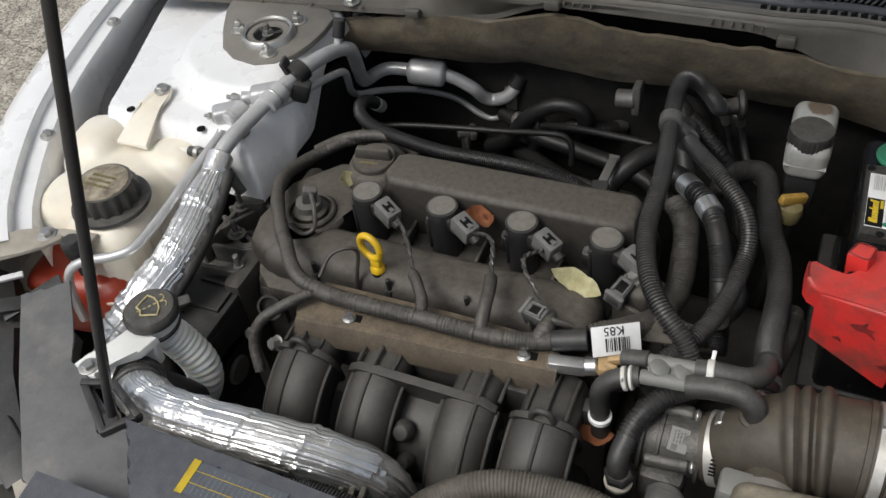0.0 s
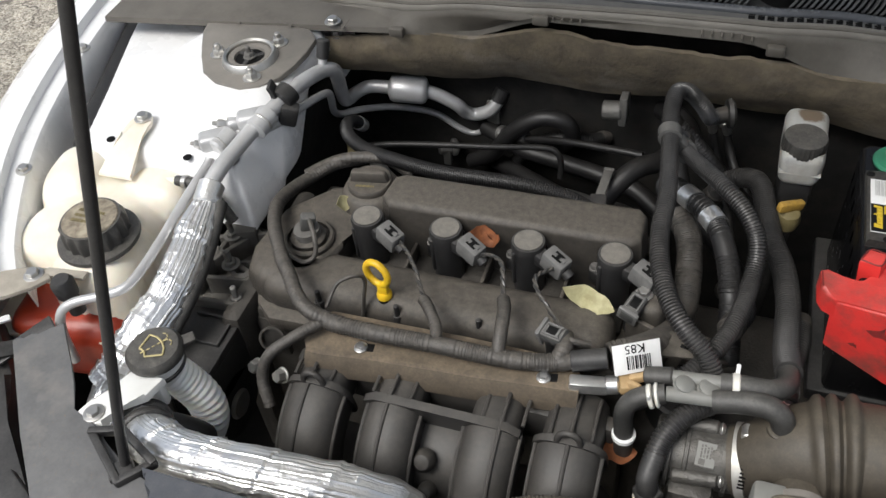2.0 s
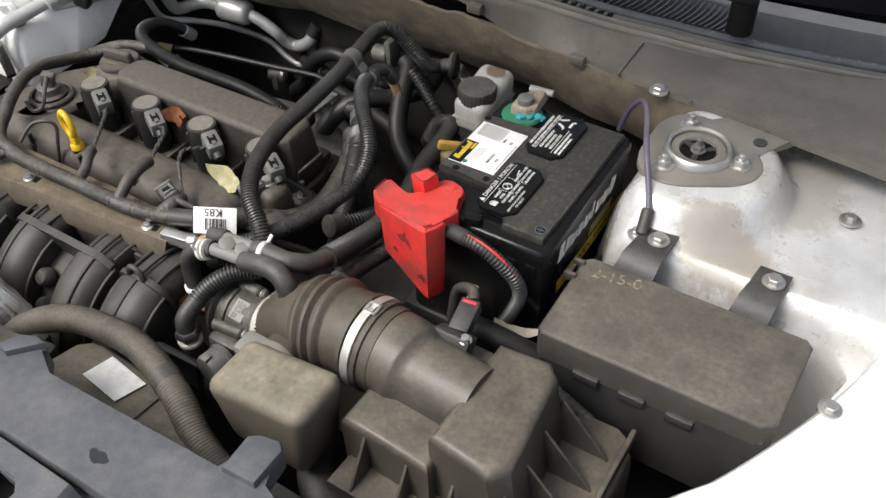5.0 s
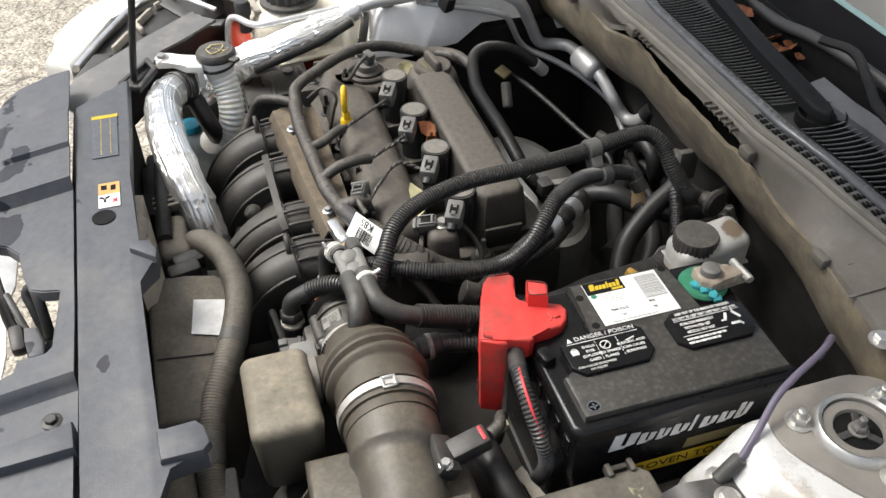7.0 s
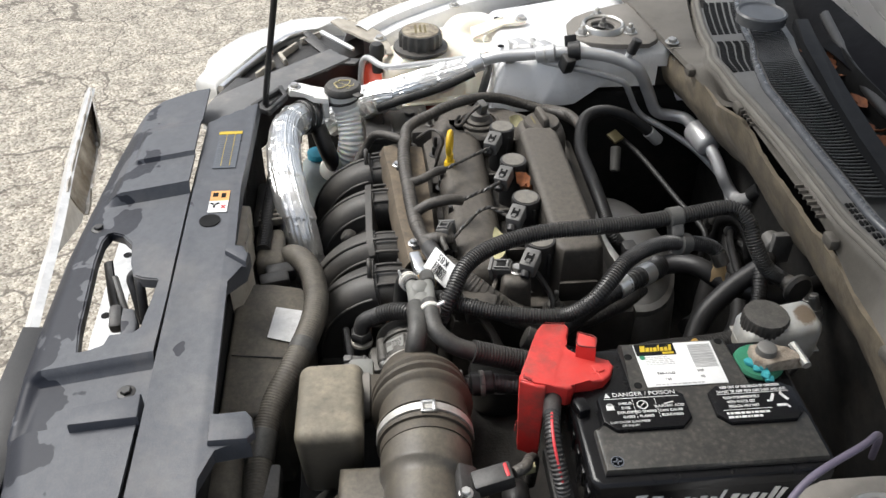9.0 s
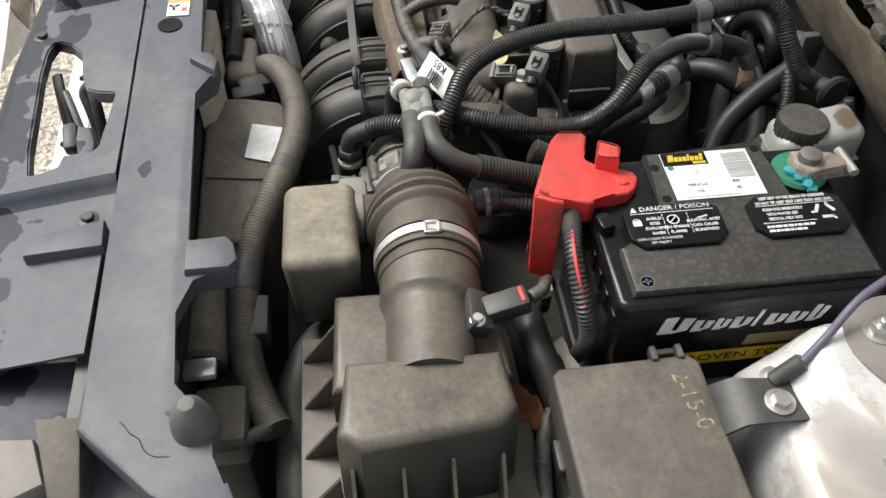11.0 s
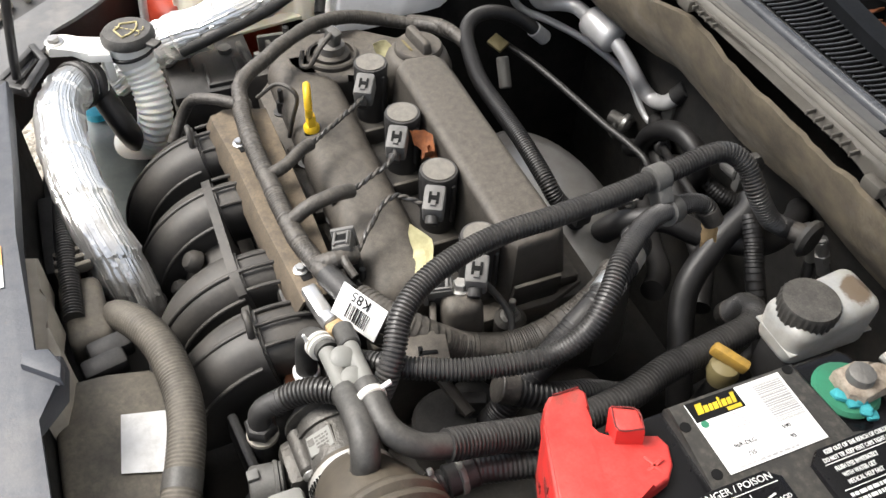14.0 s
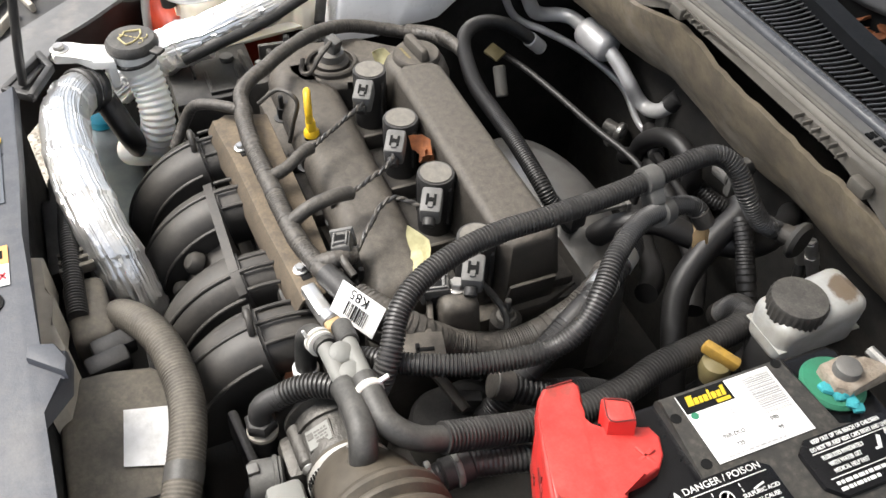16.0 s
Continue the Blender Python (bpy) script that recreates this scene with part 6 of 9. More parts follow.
prism(bm, [(0.274, -0.222), (0.282, -0.230), (0.440, -0.230), (0.448, -0.222), (0.446, -0.004), (0.438, 0.004), (0.282, 0.004), (0.274, -0.004)], 0.8595, 0.8735, 0.006, 3)
part("lid", bm, "battery", bat)
bm = bmesh.new()
prism(bm, [(0.277, -0.166), (0.348, -0.166), (0.350, -0.200), (0.386, -0.202), (0.388, -0.216), (0.437, -0.216), (0.437, -0.006), (0.388, -0.006), (0.350, -0.014), (0.346, -0.052), (0.277, -0.052)], 0.8735, 0.8815, 0.003, 2)
part("lid_top", bm, "battop", bat, "dusty mottled lid panel")
for x, y in ((0.297, -0.1605), (0.337, -0.1605), (0.2815, -0.0600)):
    bm = lathe(bmesh.new(), [(0.0042, 0), (0.0042, 0.0014), (0, 0.0014)], T((x, y, 0.8806)), 14)
    part("notch", bm, "flat_black", bat, "black disc for the dark of a key-hole notch")
part("corner_post", box((0.357, -0.222, 0.877), (0.020, 0.014, 0.014), 0.004, turned(0, 0, 12)), "battery", bat)
# white label with print
part("label_sheet", box((0.311, -0.1105, 0.8823), (0.060, 0.083, 0.0008), 0.0003), "paper", bat, "white paper label")
part("label_band", box((0.2895, -0.1305, 0.8829), (0.0165, 0.042, 0.0006), 0), "flat_black", bat, "black band of the label")
up = turned(0, 0, 90)
bx = -0.147
for k, w in enumerate((0.0052, 0.0036, 0.0028, 0.0036, 0.0018, 0.0036, 0.0034, 0.0030)):
    tall = 0.0085 if k in (0, 4, 7) else 0.0055
    bm = prism(bmesh.new(), [(0.2925, bx), (0.2925, bx + w), (0.2925 - tall, bx + w + tall * 0.2), (0.2925 - tall, bx + tall * 0.2)], 0.8832, 0.8836)
    part("brand_shape", bm, "gold", bat, "yellow slanted brand shape")
    bx += w + 0.0009
part("brand_bar", box((0.2955, -0.118, 0.8834), (0.003, 0.012, 0.0005), 0), "gold", bat)
writing("print", "96R-DLG", 0.0048, T((0.3235, -0.128, 0.8829)) @ up, "flat_black", bat, "printed battery code")
writing("print", "590", 0.0046, T((0.3225, -0.092, 0.8829)) @ up, "flat_black", bat)
writing("print", "735", 0.0046, T((0.3320, -0.128, 0.8829)) @ up, "flat_black", bat)
writing("print", "95", 0.0046, T((0.3310, -0.092, 0.8829)) @ up, "flat_black", bat)
bm = bars(bmesh.new(), T((0.3055, -0.128, 0.8829)) @ up, 5, 0.032, 0.013, 2, 0.6)
part("small_print", bm, "grey_ink", bat, "grey small print")
bm = bars(bmesh.new(), T((0.3385, -0.112, 0.8829)) @ up, 1, 0.062, 0.002, 6, 0.2)
part("small_print", bm, "grey_ink", bat)
bm = bmesh.new()
rg = random.Random(3)
bx = 0.2855
while bx < 0.318:
    w = rg.choice((0.0004, 0.0007, 0.0011))
    rbox(bm, (bx, -0.0835, 0.8829), (w, 0.024, 0.0003), 0)
    bx += w + rg.choice((0.0006, 0.0009))
part("barcode", bm, "grey_ink", bat, "printed barcode")
bm = rod(bmesh.new(), (0.3005, -0.1465, 0.8826), (0.3005, -0.1465, 0.8831), 0.003, 14)
part("green_mark", bm, "green", bat)


def warning(yc, first):
    oct_ = [(x + 0.006, y) for x, y in ((0.341, yc - 0.033), (0.349, yc - 0.043), (0.378, yc - 0.043), (0.389, yc - 0.032), (0.389, yc + 0.032), (0.378, yc + 0.043), (0.349, yc + 0.043), (0.341, yc + 0.033))]
    p = part("warning_plate", prism(bmesh.new(), oct_, 0.8805, 0.8865, 0.002), "battery", bat, "black plate with white warning print")
    m = T((0.3525, yc, 0.8868)) @ up
    if first:
        writing("print", "DANGER / POISON", 0.0072, m @ T((0.004, 0, 0)), "white_ink", p, width=0.062)
        bm = prism(bmesh.new(), [(-0.036, -0.003), (-0.030, -0.003), (-0.033, 0.003)], 0, 0.0003, m=m)
        rbox(bm, (0.3575, yc, 0.887), (0.0007, 0.074, 0.0003), 0)
        part("triangle", bm, "white_ink", p)
        for y, words in ((-0.0235, ("SHIELD", "EYES.", "EXPLOSIVE", "GASES")), (0.0, ("", "", "NO SPARKS", "FLAMES")), (0.0250, ("", "SULFURIC ACID", "CAN CAUSE", "BLINDNESS"))):
            for k, word in enumerate(words):
                if word:
                    writing("print", word, 0.0042, T((0.3640 + 0.0056 * k, yc + y + (0.006 if y < -0.01 else 0.0), 0.8868)) @ up, "white_ink", p, bold=0.00006)
        for y in (-0.0095, 0.0125):
            bm = bmesh.new()
            for k in range(6):
                rbox(bm, (0.3610 + 0.0042 * k, yc + y, 0.887), (0.0026, 0.0006, 0.0003), 0)
            part("dashed_line", bm, "white_ink", p)
        bm = lathe(bmesh.new(), [(0.0036, 0), (0.0036, 0.0004), (0.0028, 0.0004), (0.0028, 0)], T((0.3665, yc - 0.0330, 0.8866)), 18)
        part("goggles_mark", bm, "white_ink", p)
        part("face_mark", box((0.3685, yc - 0.0330, 0.887), (0.006, 0.0075, 0.0003), 0.0001), "white_ink", p)
        part("acid_mark", box((0.3660, yc + 0.0250, 0.887), (0.0014, 0.010, 0.0003), 0, turned(0, 0, 14)), "white_ink", p)
        bm = lathe(bmesh.new(), [(0.0055, 0), (0.0055, 0.0004), (0.0045, 0.0004), (0.0045, 0)], T((0.3665, yc - 0.001, 0.8866)), 20)
        rbox(bm, (0.3665, yc - 0.001, 0.8870), (0.001, 0.011, 0.0004), 0, turned(0, 0, 45))
        part("no_sparks_mark", bm, "white_ink", p)
        writing("print", "CAN CAUSE BLINDNESS", 0.0036, T((0.3868, yc - 0.018, 0.8868)) @ up, "white_ink", p)
        writing("print", "OR INJURY", 0.0036, T((0.3912, yc - 0.018, 0.8868)) @ up, "white_ink", p)
    else:
        for k, (words, w, y) in enumerate((("KEEP OUT OF THE REACH OF CHILDREN", 0.060, 0.0), ("DO NOT TIP, KEEP VENT CAPS TIGHT AND LEVEL", 0.070, 0.0), ("FLUSH EYES IMMEDIATELY", 0.036, -0.013), ("WITH WATER GET", 0.028, -0.015), ("MEDICAL HELP FAST", 0.030, -0.014))):
            writing("print", words, 0.0046, T((0.3515 + 0.0056 * k + (0.0022 if k > 1 else 0.0), yc + y, 0.8868)) @ up, "white_ink", p, width=w, bold=0.00006)
        bm = bmesh.new()
        rbox(bm, (0.3602, yc, 0.887), (0.0006, 0.072, 0.0003), 0), rbox(bm, (0.3805, yc - 0.012, 0.887), (0.0006, 0.048, 0.0003), 0)
        part("rule", bm, "white_ink", p)
        part("small_print", bars(bmesh.new(), T((0.3870, yc - 0.012, 0.8868)) @ up, 2, 0.044, 0.0095, 32, 0.45), "white_ink", p)
        bm = bmesh.new()
        for k in range(3):
            g = k * 2.094
            rbox(bm, (0.371 + 0.007 * math.cos(g), yc + 0.023 + 0.007 * math.sin(g), 0.887), (0.010, 0.003, 0.0003), 0, turned(0, 0, math.degrees(g) + 90))
            rbox(bm, (0.371 + 0.010 * math.cos(g + 0.6), yc + 0.023 + 0.010 * math.sin(g + 0.6), 0.887), (0.005, 0.002, 0.0003), 0, turned(0, 0, math.degrees(g) + 30))
        part("recycling_mark", bm, "white_ink", p)


warning(-0.164, True), warning(-0.053, False)
bm = lathe(bmesh.new(), [(0.0062, 0), (0.0062, 0.0006), (0.0052, 0.0006), (0.0052, 0)], T((0.428, -0.204, 0.8815)), 22)
rbox(bm, (0.428, -0.204, 0.8818), (0.0015, 0.008, 0.0006), 0), rbox(bm, (0.428, -0.204, 0.8818), (0.007, 0.0015, 0.0006), 0)
part("round_mark", bm, "bay_label", bat, "small round moulded mark")
# side decal: brand shapes, gold band
fm = Matrix.Translation((0.4457, -0.115, 0.844)) @ turned(90, 0, 90)
x = -0.077
for k, w in enumerate((0.026, 0.016, 0.012, 0.016, 0.008, 0.016, 0.015, 0.013)):
    h = 0.022 if k in (0, 4, 7) else 0.015
    bm = bmesh.new()
    lean = 0.006 * h / 0.026
    prism(bm, [(x, -0.013), (x + w * 0.42, -0.013), (x + w * 0.42 + lean, -0.013 + h), (x + lean, -0.013 + h)], 0, 0.0006, m=fm)
    if w > 0.01:
        prism(bm, [(x + w * 0.62, -0.012), (x + w, -0.010), (x + w + lean, -0.014 + h * 0.9), (x + w * 0.62 + lean, -0.013 + h * 0.9)], 0, 0.0006, m=fm)
        prism(bm, [(x + w * 0.42, -0.013), (x + w * 0.62, -0.013), (x + w * 0.62, -0.0095), (x + w * 0.42, -0.0095)], 0, 0.0006, m=fm)
    part("brand_shape", bm, "white_ink", bat, "white slanted brand shape")
    x += w + 0.0032
bm = prism(bmesh.new(), [(-0.075, -0.064), (0.105, -0.064), (0.105, -0.046), (-0.075, -0.046)], 0, 0.0005, m=fm)
part("gold_band", bm, "gold", bat, "gold band")
bm = prism(bmesh.new(), [(0.005, -0.040), (0.065, -0.040), (0.068, -0.026), (0.008, -0.026)], 0, 0.0005, m=fm)
part("gold_mark", bm, "mustard", bat)
writing("print", "PROVEN TOUGH", 0.013, fm @ T((0.015, -0.055, 0.0006)), "flat_black", bat, width=0.13)
bm = bmesh.new()
for k in range(9):
    rbox(bm, (0.2765 + 0.0, -0.215 + k * 0.025, 0.835), (0.006, 0.012, 0.02), 0.002)
for k in range(7):
    rbox(bm, (0.292 + k * 0.023, -0.2265, 0.838), (0.013, 0.006, 0.022), 0.002)
part("case_ribs", bm, "battery", bat)

bat.location += Vector((0.001, -0.005, 0.0095))

# negative terminal, corroded
neg = thing("negative_terminal", "corroded battery clamp with green felt washer", "battery terminal", (0.307, -0.020, 0.875))
part("washer", lathe(bmesh.new(), [(0.021, 0), (0.022, 0.003), (0.020, 0.006), (0, 0.006)], T((0.306, -0.024, 0.8735)), 26), "green", neg, "green felt washer")
bm = bmesh.new()
prism(bm, [(0.296, -0.031), (0.315, -0.033), (0.322, -0.026), (0.320, -0.010), (0.318, 0.012), (0.310, 0.012), (0.306, -0.006), (0.299, -0.004), (0.295, -0.014)], 0.879, 0.892, 0.004, 3)
part("clamp", bm, "crust", neg, "crusted lead clamp")
part("post", lathe(bmesh.new(), [(0.0095, 0), (0.0085, 0.010), (0.007, 0.011), (0, 0.011)], T((0.308, -0.021, 0.888)), 20), "cast", neg)
part("bolt", rod(bmesh.new(), (0.298, 0.008, 0.889), (0.325, 0.010, 0.889), 0.004, 8), "zinc", neg)
bm = bmesh.new()
for k in range(14):
    g = random.Random(k)
    rbox(bm, (0.322 + g.uniform(-0.02, 0.008), -0.032 + g.uniform(-0.008, 0.02) * 0.5, 0.880 + g.uniform(-0.002, 0.004)), (0.008, 0.007, 0.005), 0.002, turned(g.random() * 90, 0, g.random() * 90))
part("corrosion", bm, "teal", neg, "blue-green corrosion crust")
neg.location += Vector((0.005, -0.006, 0.0090))
neg.scale = (1.16, 1.16, 1.1)

# red positive terminal cover
rc = thing("terminal_cover", "red plastic positive terminal cover, scuffed", "terminal cover", (0.325, -0.245, 0.86))


def cover_top(x, y):
    """The cover's top leans down towards the engine and the battery post."""
    return 0.906 + (x - 0.335) * 0.2 - (y + 0.283) * 0.13


def leaning(outline, depth, lift=0.0, bev=0.004, seg=4):
    """A block whose top follows the leaning plane."""
    bm = prism(bmesh.new(), outline, -depth, lift, bev, seg)
    for v in bm.verts:
        v.co.z += cover_top(v.co.x, v.co.y)
    return bm


bm = leaning([(0.2385, -0.2450), (0.2440, -0.2515), (0.2520, -0.2550), (0.262, -0.2585), (0.300, -0.2720), (0.3335, -0.2845), (0.3375, -0.2720), (0.3420, -0.2540), (0.3465, -0.2400), (0.3440, -0.2340), (0.3345, -0.2290), (0.3335, -0.2120),
              (0.3300, -0.1990), (0.3200, -0.1890), (0.3040, -0.1815), (0.2930, -0.1835), (0.2900, -0.1960), (0.2880, -0.2170), (0.2790, -0.2265), (0.2700, -0.2285), (0.2630, -0.2250), (0.2560, -0.2195), (0.2440, -0.2165), (0.2375, -0.2195)], 0.024, 0.0, 0.003)
for v in bm.verts:
    v.co.z += 0.009 * max(0.0, min(1.0, (0.264 - v.co.x) / 0.016)) * max(0.0, min(1.0, (v.co.y + 0.256) / 0.012))
body = part("body", bm, "red", rc)
bm = prism(bmesh.new(), [(0.2695, -0.2140), (0.2790, -0.1960), (0.2960, -0.2000), (0.2890, -0.2190)], 0.868, 0.9045, 0.0025, 3)
for v in bm.verts:
    if v.co.z < 0.88:
        v.co.x += 0.004
part("rear_horn", bm, "red", rc)
for pts in ([(0.2705, -0.2132, 0.9046), (0.2792, -0.1972, 0.9046), (0.2945, -0.2006, 0.9046)], [(0.2705, -0.2132, 0.9046), (0.2888, -0.2178, 0.9046), (0.2945, -0.2006, 0.9046)], [(0.2395, -0.2425, 0.8915), (0.2385, -0.2205, 0.8885)]):
    part("scuff", sweep(bmesh.new(), pts, 0.0007, 6, 0.004), "scuffed", rc, "dark scuffed edge")
bm = bmesh.new()
prism(bm, [(0.2505, -0.2530), (0.2560, -0.2575), (0.3270, -0.2845), (0.3345, -0.2850), (0.3420, -0.2700), (0.3440, -0.2610), (0.3370, -0.2580), (0.3150, -0.2600), (0.2600, -0.2400)], 0.797, 0.892, 0.003, 3)
for v in bm.verts:
    low = v.co.z < 0.85
    if low:
        v.co.x = 0.300 + (v.co.x - 0.300) * 0.90
        v.co.y = -0.262 + (v.co.y + 0.262) * 0.84
        v.co.z += 0.020 * max(0.0, min(1.0, (0.330 - v.co.x) / 0.05))
    else:
        v.co.z += cover_top(v.co.x, v.co.y) - 0.8935
part("skirt", bm, "red", rc)
bm = bmesh.new()
for ang in (20, 110):
    rbox(bm, (0.317, -0.203, cover_top(0.317, -0.203) + 0.0006), (0.018, 0.003, 0.0014), 0.0005, turned(0, 0, ang))
part("plus_mark", bm, "red", body, "moulded plus sign")
wm = Matrix.Translation((0.2985, -0.2732, 0.868)) @ turned(90, 0, -20.8)
for k, (dx, dz, sc) in enumerate(((0.0, 0.0, 1.0), (0.028, -0.038, 0.5), (-0.02, -0.030, 0.35))):
    wear = prism(bmesh.new(), [(x * sc + dx, y * sc + dz) for x, y in ((-0.014, -0.003), (-0.006, -0.007), (0.002, -0.004), (0.012, -0.008), (0.007, -0.001), (0.009, 0.003), (0.002, 0.002), (0.001, 0.010), (-0.003, 0.004), (-0.008, 0.001))], 0, 0.0010, m=wm)
    part("scuff", wear, "scuffed", rc, "black scuffed patch")
part("scuff", prism(bmesh.new(), [(0.3315, -0.2822), (0.3365, -0.2742), (0.3345, -0.2725), (0.3305, -0.2790), (0.3270, -0.2795)], 0.9066, 0.9069), "scuffed", rc, "worn black corner")
cab = thing("positive_cable", "corrugated positive cable with a red stripe", "battery cable", (0.38, -0.26, 0.86))
part("boot", rod(bmesh.new(), (0.338, -0.251, 0.884), (0.370, -0.259, 0.890), 0.0088, 16, 0.002), "black", cab)
cpts = [(0.366, -0.258, 0.889), (0.385, -0.261, 0.889), (0.405, -0.261, 0.880), (0.425, -0.256, 0.857), (0.429, -0.250, 0.828), (0.418, -0.246, 0.79), (0.398, -0.244, 0.745)]
part("conduit", ribbed(bmesh.new(), cpts, 0.0082, 0.004), "loom", cab)
part("stripe", sweep(bmesh.new(), [(x + 0.0035, y - 0.001, z + 0.0068) for x, y, z in cpts[:4]], 0.0015, 8, 0.004), "redline", cab, "red stripe")
bm = bmesh.new()
rows = []
for i, q in enumerate(spline([(0.409, -0.269, 0.792), (0.425, -0.262, 0.783), (0.440, -0.254, 0.777), (0.452, -0.244, 0.776), (0.463, -0.232, 0.779)], 0.004)):
    wide = 0.0055 * (1 + 0.5 * noise.noise((i * 0.35, 4, 0)))
    rows.append([bm.verts.new(q + Vector((-0.4, 0.9, 0.2)) * wide * u + Vector((0, 0, 0.002 * noise.noise((i * 0.4, u * 2, 1))))) for u in (-1, 0, 1)])
for p, q in zip(rows, rows[1:]):
    for k in (0, 1):
        bm.faces.new((p[k], q[k], q[k + 1], p[k + 1]))
thicken(bm, 0.0006)
part("tape_end", bm, "card", cab, "loose strip of cream tape")

fb = thing("fuse_box", "dusty black fuse box with chalk writing on the lid", "fuse box", (0.59, -0.225, 0.78))
part("base", box((0.592, -0.228, 0.755), (0.235, 0.125, 0.12), 0.006), "black", fb)
bm = bmesh.new()
prism(bm, [(0.470, -0.286), (0.476, -0.292), (0.700, -0.290), (0.714, -0.280), (0.716, -0.172), (0.708, -0.164), (0.476, -0.168), (0.468, -0.176)], 0.800, 0.840, 0.004, 3)
part("lid", bm, "fusebox", fb)
for y in (-0.205, -0.183):
    part("hinge_lug", box((0.466, y, 0.838), (0.014, 0.006, 0.012), 0.002), "fusebox", fb)
part("hinge_bar", box((0.462, -0.194, 0.834), (0.006, 0.02, 0.008), 0.002), "fusebox", fb)
for x in (0.53, 0.58, 0.63):
    part("clip", box((x, -0.293, 0.80), (0.028, 0.008, 0.012), 0.002), "black", fb)
writing("chalk_mark", "2-15-0", 0.021, T((0.512, -0.186, 0.8402)) @ turned(0, 0, 8) @ turned(0, 0, 0), "chalk", fb, "yellow chalk writing", width=0.054)

rs = thing("brake_reservoir", "translucent brake fluid reservoir with black cap", "fluid reservoir", (0.23, 0.035, 0.80))
bm = rbox(bmesh.new(), (0.218, 0.037, 0.829), (0.052, 0.088, 0.050), 0.013, None, 5)
for v in bm.verts:
    k = max(0.0, min(1.0, (v.co.y - 0.030) / 0.030))
    v.co.z += 0.012 * k * k * (3 - 2 * k) * (1 if v.co.z > 0.83 else 0)
    v.co.x = 0.218 + (v.co.x - 0.218) * (0.90 + 0.10 * min(1.0, (v.co.z - 0.80) / 0.04))
part("tank", bm, "fluid", rs)
part("moulding_line", rbox(bmesh.new(), (0.218, 0.037, 0.826), (0.0490, 0.0890, 0.002), 0.0008), "fluid", rs)
part("neck", lathe(bmesh.new(), [(0.0245, 0), (0.0245, 0.014)], T((0.217, 0.020, 0.836)), 26), "fluid", rs)
bm = ribcap(bmesh.new(), [(0.024, 0), (0.0265, 0.001), (0.0265, 0.016), (0.0245, 0.019), (0.0, 0.020)], T((0.217, 0.020, 0.846)), 30, 0.05)
part("cap", bm, "capblack", rs, "ridged black screw cap")
part("neck_tail", box((0.218, 0.03, 0.780), (0.040, 0.060, 0.06), 0.008), "black", rs)
td = thing("transmission_dipstick", "faded yellow transmission dipstick handle", "dipstick", (0.216, -0.045, 0.78))
part("grip", box((0.214, -0.043, 0.807), (0.036, 0.010, 0.013), 0.003, turned(0, 14, 38)), "oldyellow", td)
part("stem", lathe(bmesh.new(), [(0.012, 0), (0.015, 0.012), (0.013, 0.022), (0.006, 0.026)], T((0.214, -0.045, 0.776)), 20), "mustard", td)
part("tube", rod(bmesh.new(), (0.214, -0.045, 0.778), (0.20, -0.08, 0.62), 0.008, 12), "darkbay", td)
bm = sweep(bmesh.new(), [(0.405, 0.060, 0.84), (0.420, 0.045, 0.885), (0.440, 0.023, 0.918), (0.456, 0.0, 0.925), (0.480, -0.056, 0.916), (0.498, -0.085, 0.892), (0.509, -0.105, 0.874), (0.511, -0.118, 0.862)], 0.0034, 12, 0.005)
solo("ground_cable", bm, "purple", "thin purple-grey ground cable to the strut tower", "cable")
bm = rod(bmesh.new(), (0.508, -0.103, 0.876), (0.511, -0.124, 0.854), 0.007, 14, 0.002)
solo("cable_lug", bm, "rubber", "dark cable lug on the tower bolt", "cable lug")


# ---- hoses and looms ----
def hose(name, pts, r, label, kind="plain", material=None, category="hose", ends=2, **kw):
    if kind == "ribbed":
        ob = thing(name, label, category, pts[len(pts) // 2])
        part("conduit", ribbed(bmesh.new(), pts, r, **kw), material or "loom", ob)
        for a, b in ((pts[-1], pts[-2]), (pts[0], pts[1]))[:ends]:
            a, b = Vector(a), Vector(b)
            part("end_wrap", rod(bmesh.new(), a + (b - a).normalized() * -0.002, a + (b - a).normalized() * 0.016, r * 1.06, 16, 0.001), "tape", ob, "tape wound round the end")
        return ob
    if kind == "tape" and name == "battery_harness":
        ob = thing(name, label, category, pts[len(pts) // 2])
        part("trunk", sweep(bmesh.new(), pts, lambda s, L: r * (1 + 0.025 * noise.noise((s * 45, 2, 0)) + 0.03 * (0.115 < s < 0.16)), 18, 0.003), material or "tape", ob)
        part("branch", taped(bmesh.new(), [(0.46, -0.278, 0.772), (0.495, -0.296, 0.765), (0.545, -0.302, 0.745)], 0.007), "tape", ob)
        return ob
    if kind == "tape":
        return solo(name, taped(bmesh.new(), pts, r), material or "tape", label, category)
    return solo(name, sweep(bmesh.new(), pts, r, 16, 0.005), material or "rubber", label, category)


hose("wire_loom", [(0.150, -0.352, 0.815), (0.152, -0.343, 0.842), (0.141, -0.332, 0.860), (0.117, -0.316, 0.875), (0.097, -0.289, 0.883), (0.083, -0.251, 0.888), (0.076, -0.206, 0.892), (0.075, -0.153, 0.894),
                   (0.067, -0.081, 0.893), (0.059, -0.020, 0.896), (0.058, 0.012, 0.901), (0.0615, 0.032, 0.900), (0.074, 0.046, 0.889), (0.091, 0.054, 0.866), (0.101, 0.070, 0.838), (0.103, 0.086, 0.824), (0.110, 0.098, 0.818), (0.124, 0.105, 0.820)],
     0.0105, "thick corrugated wire loom arching over the engine", "ribbed", category="wire loom")
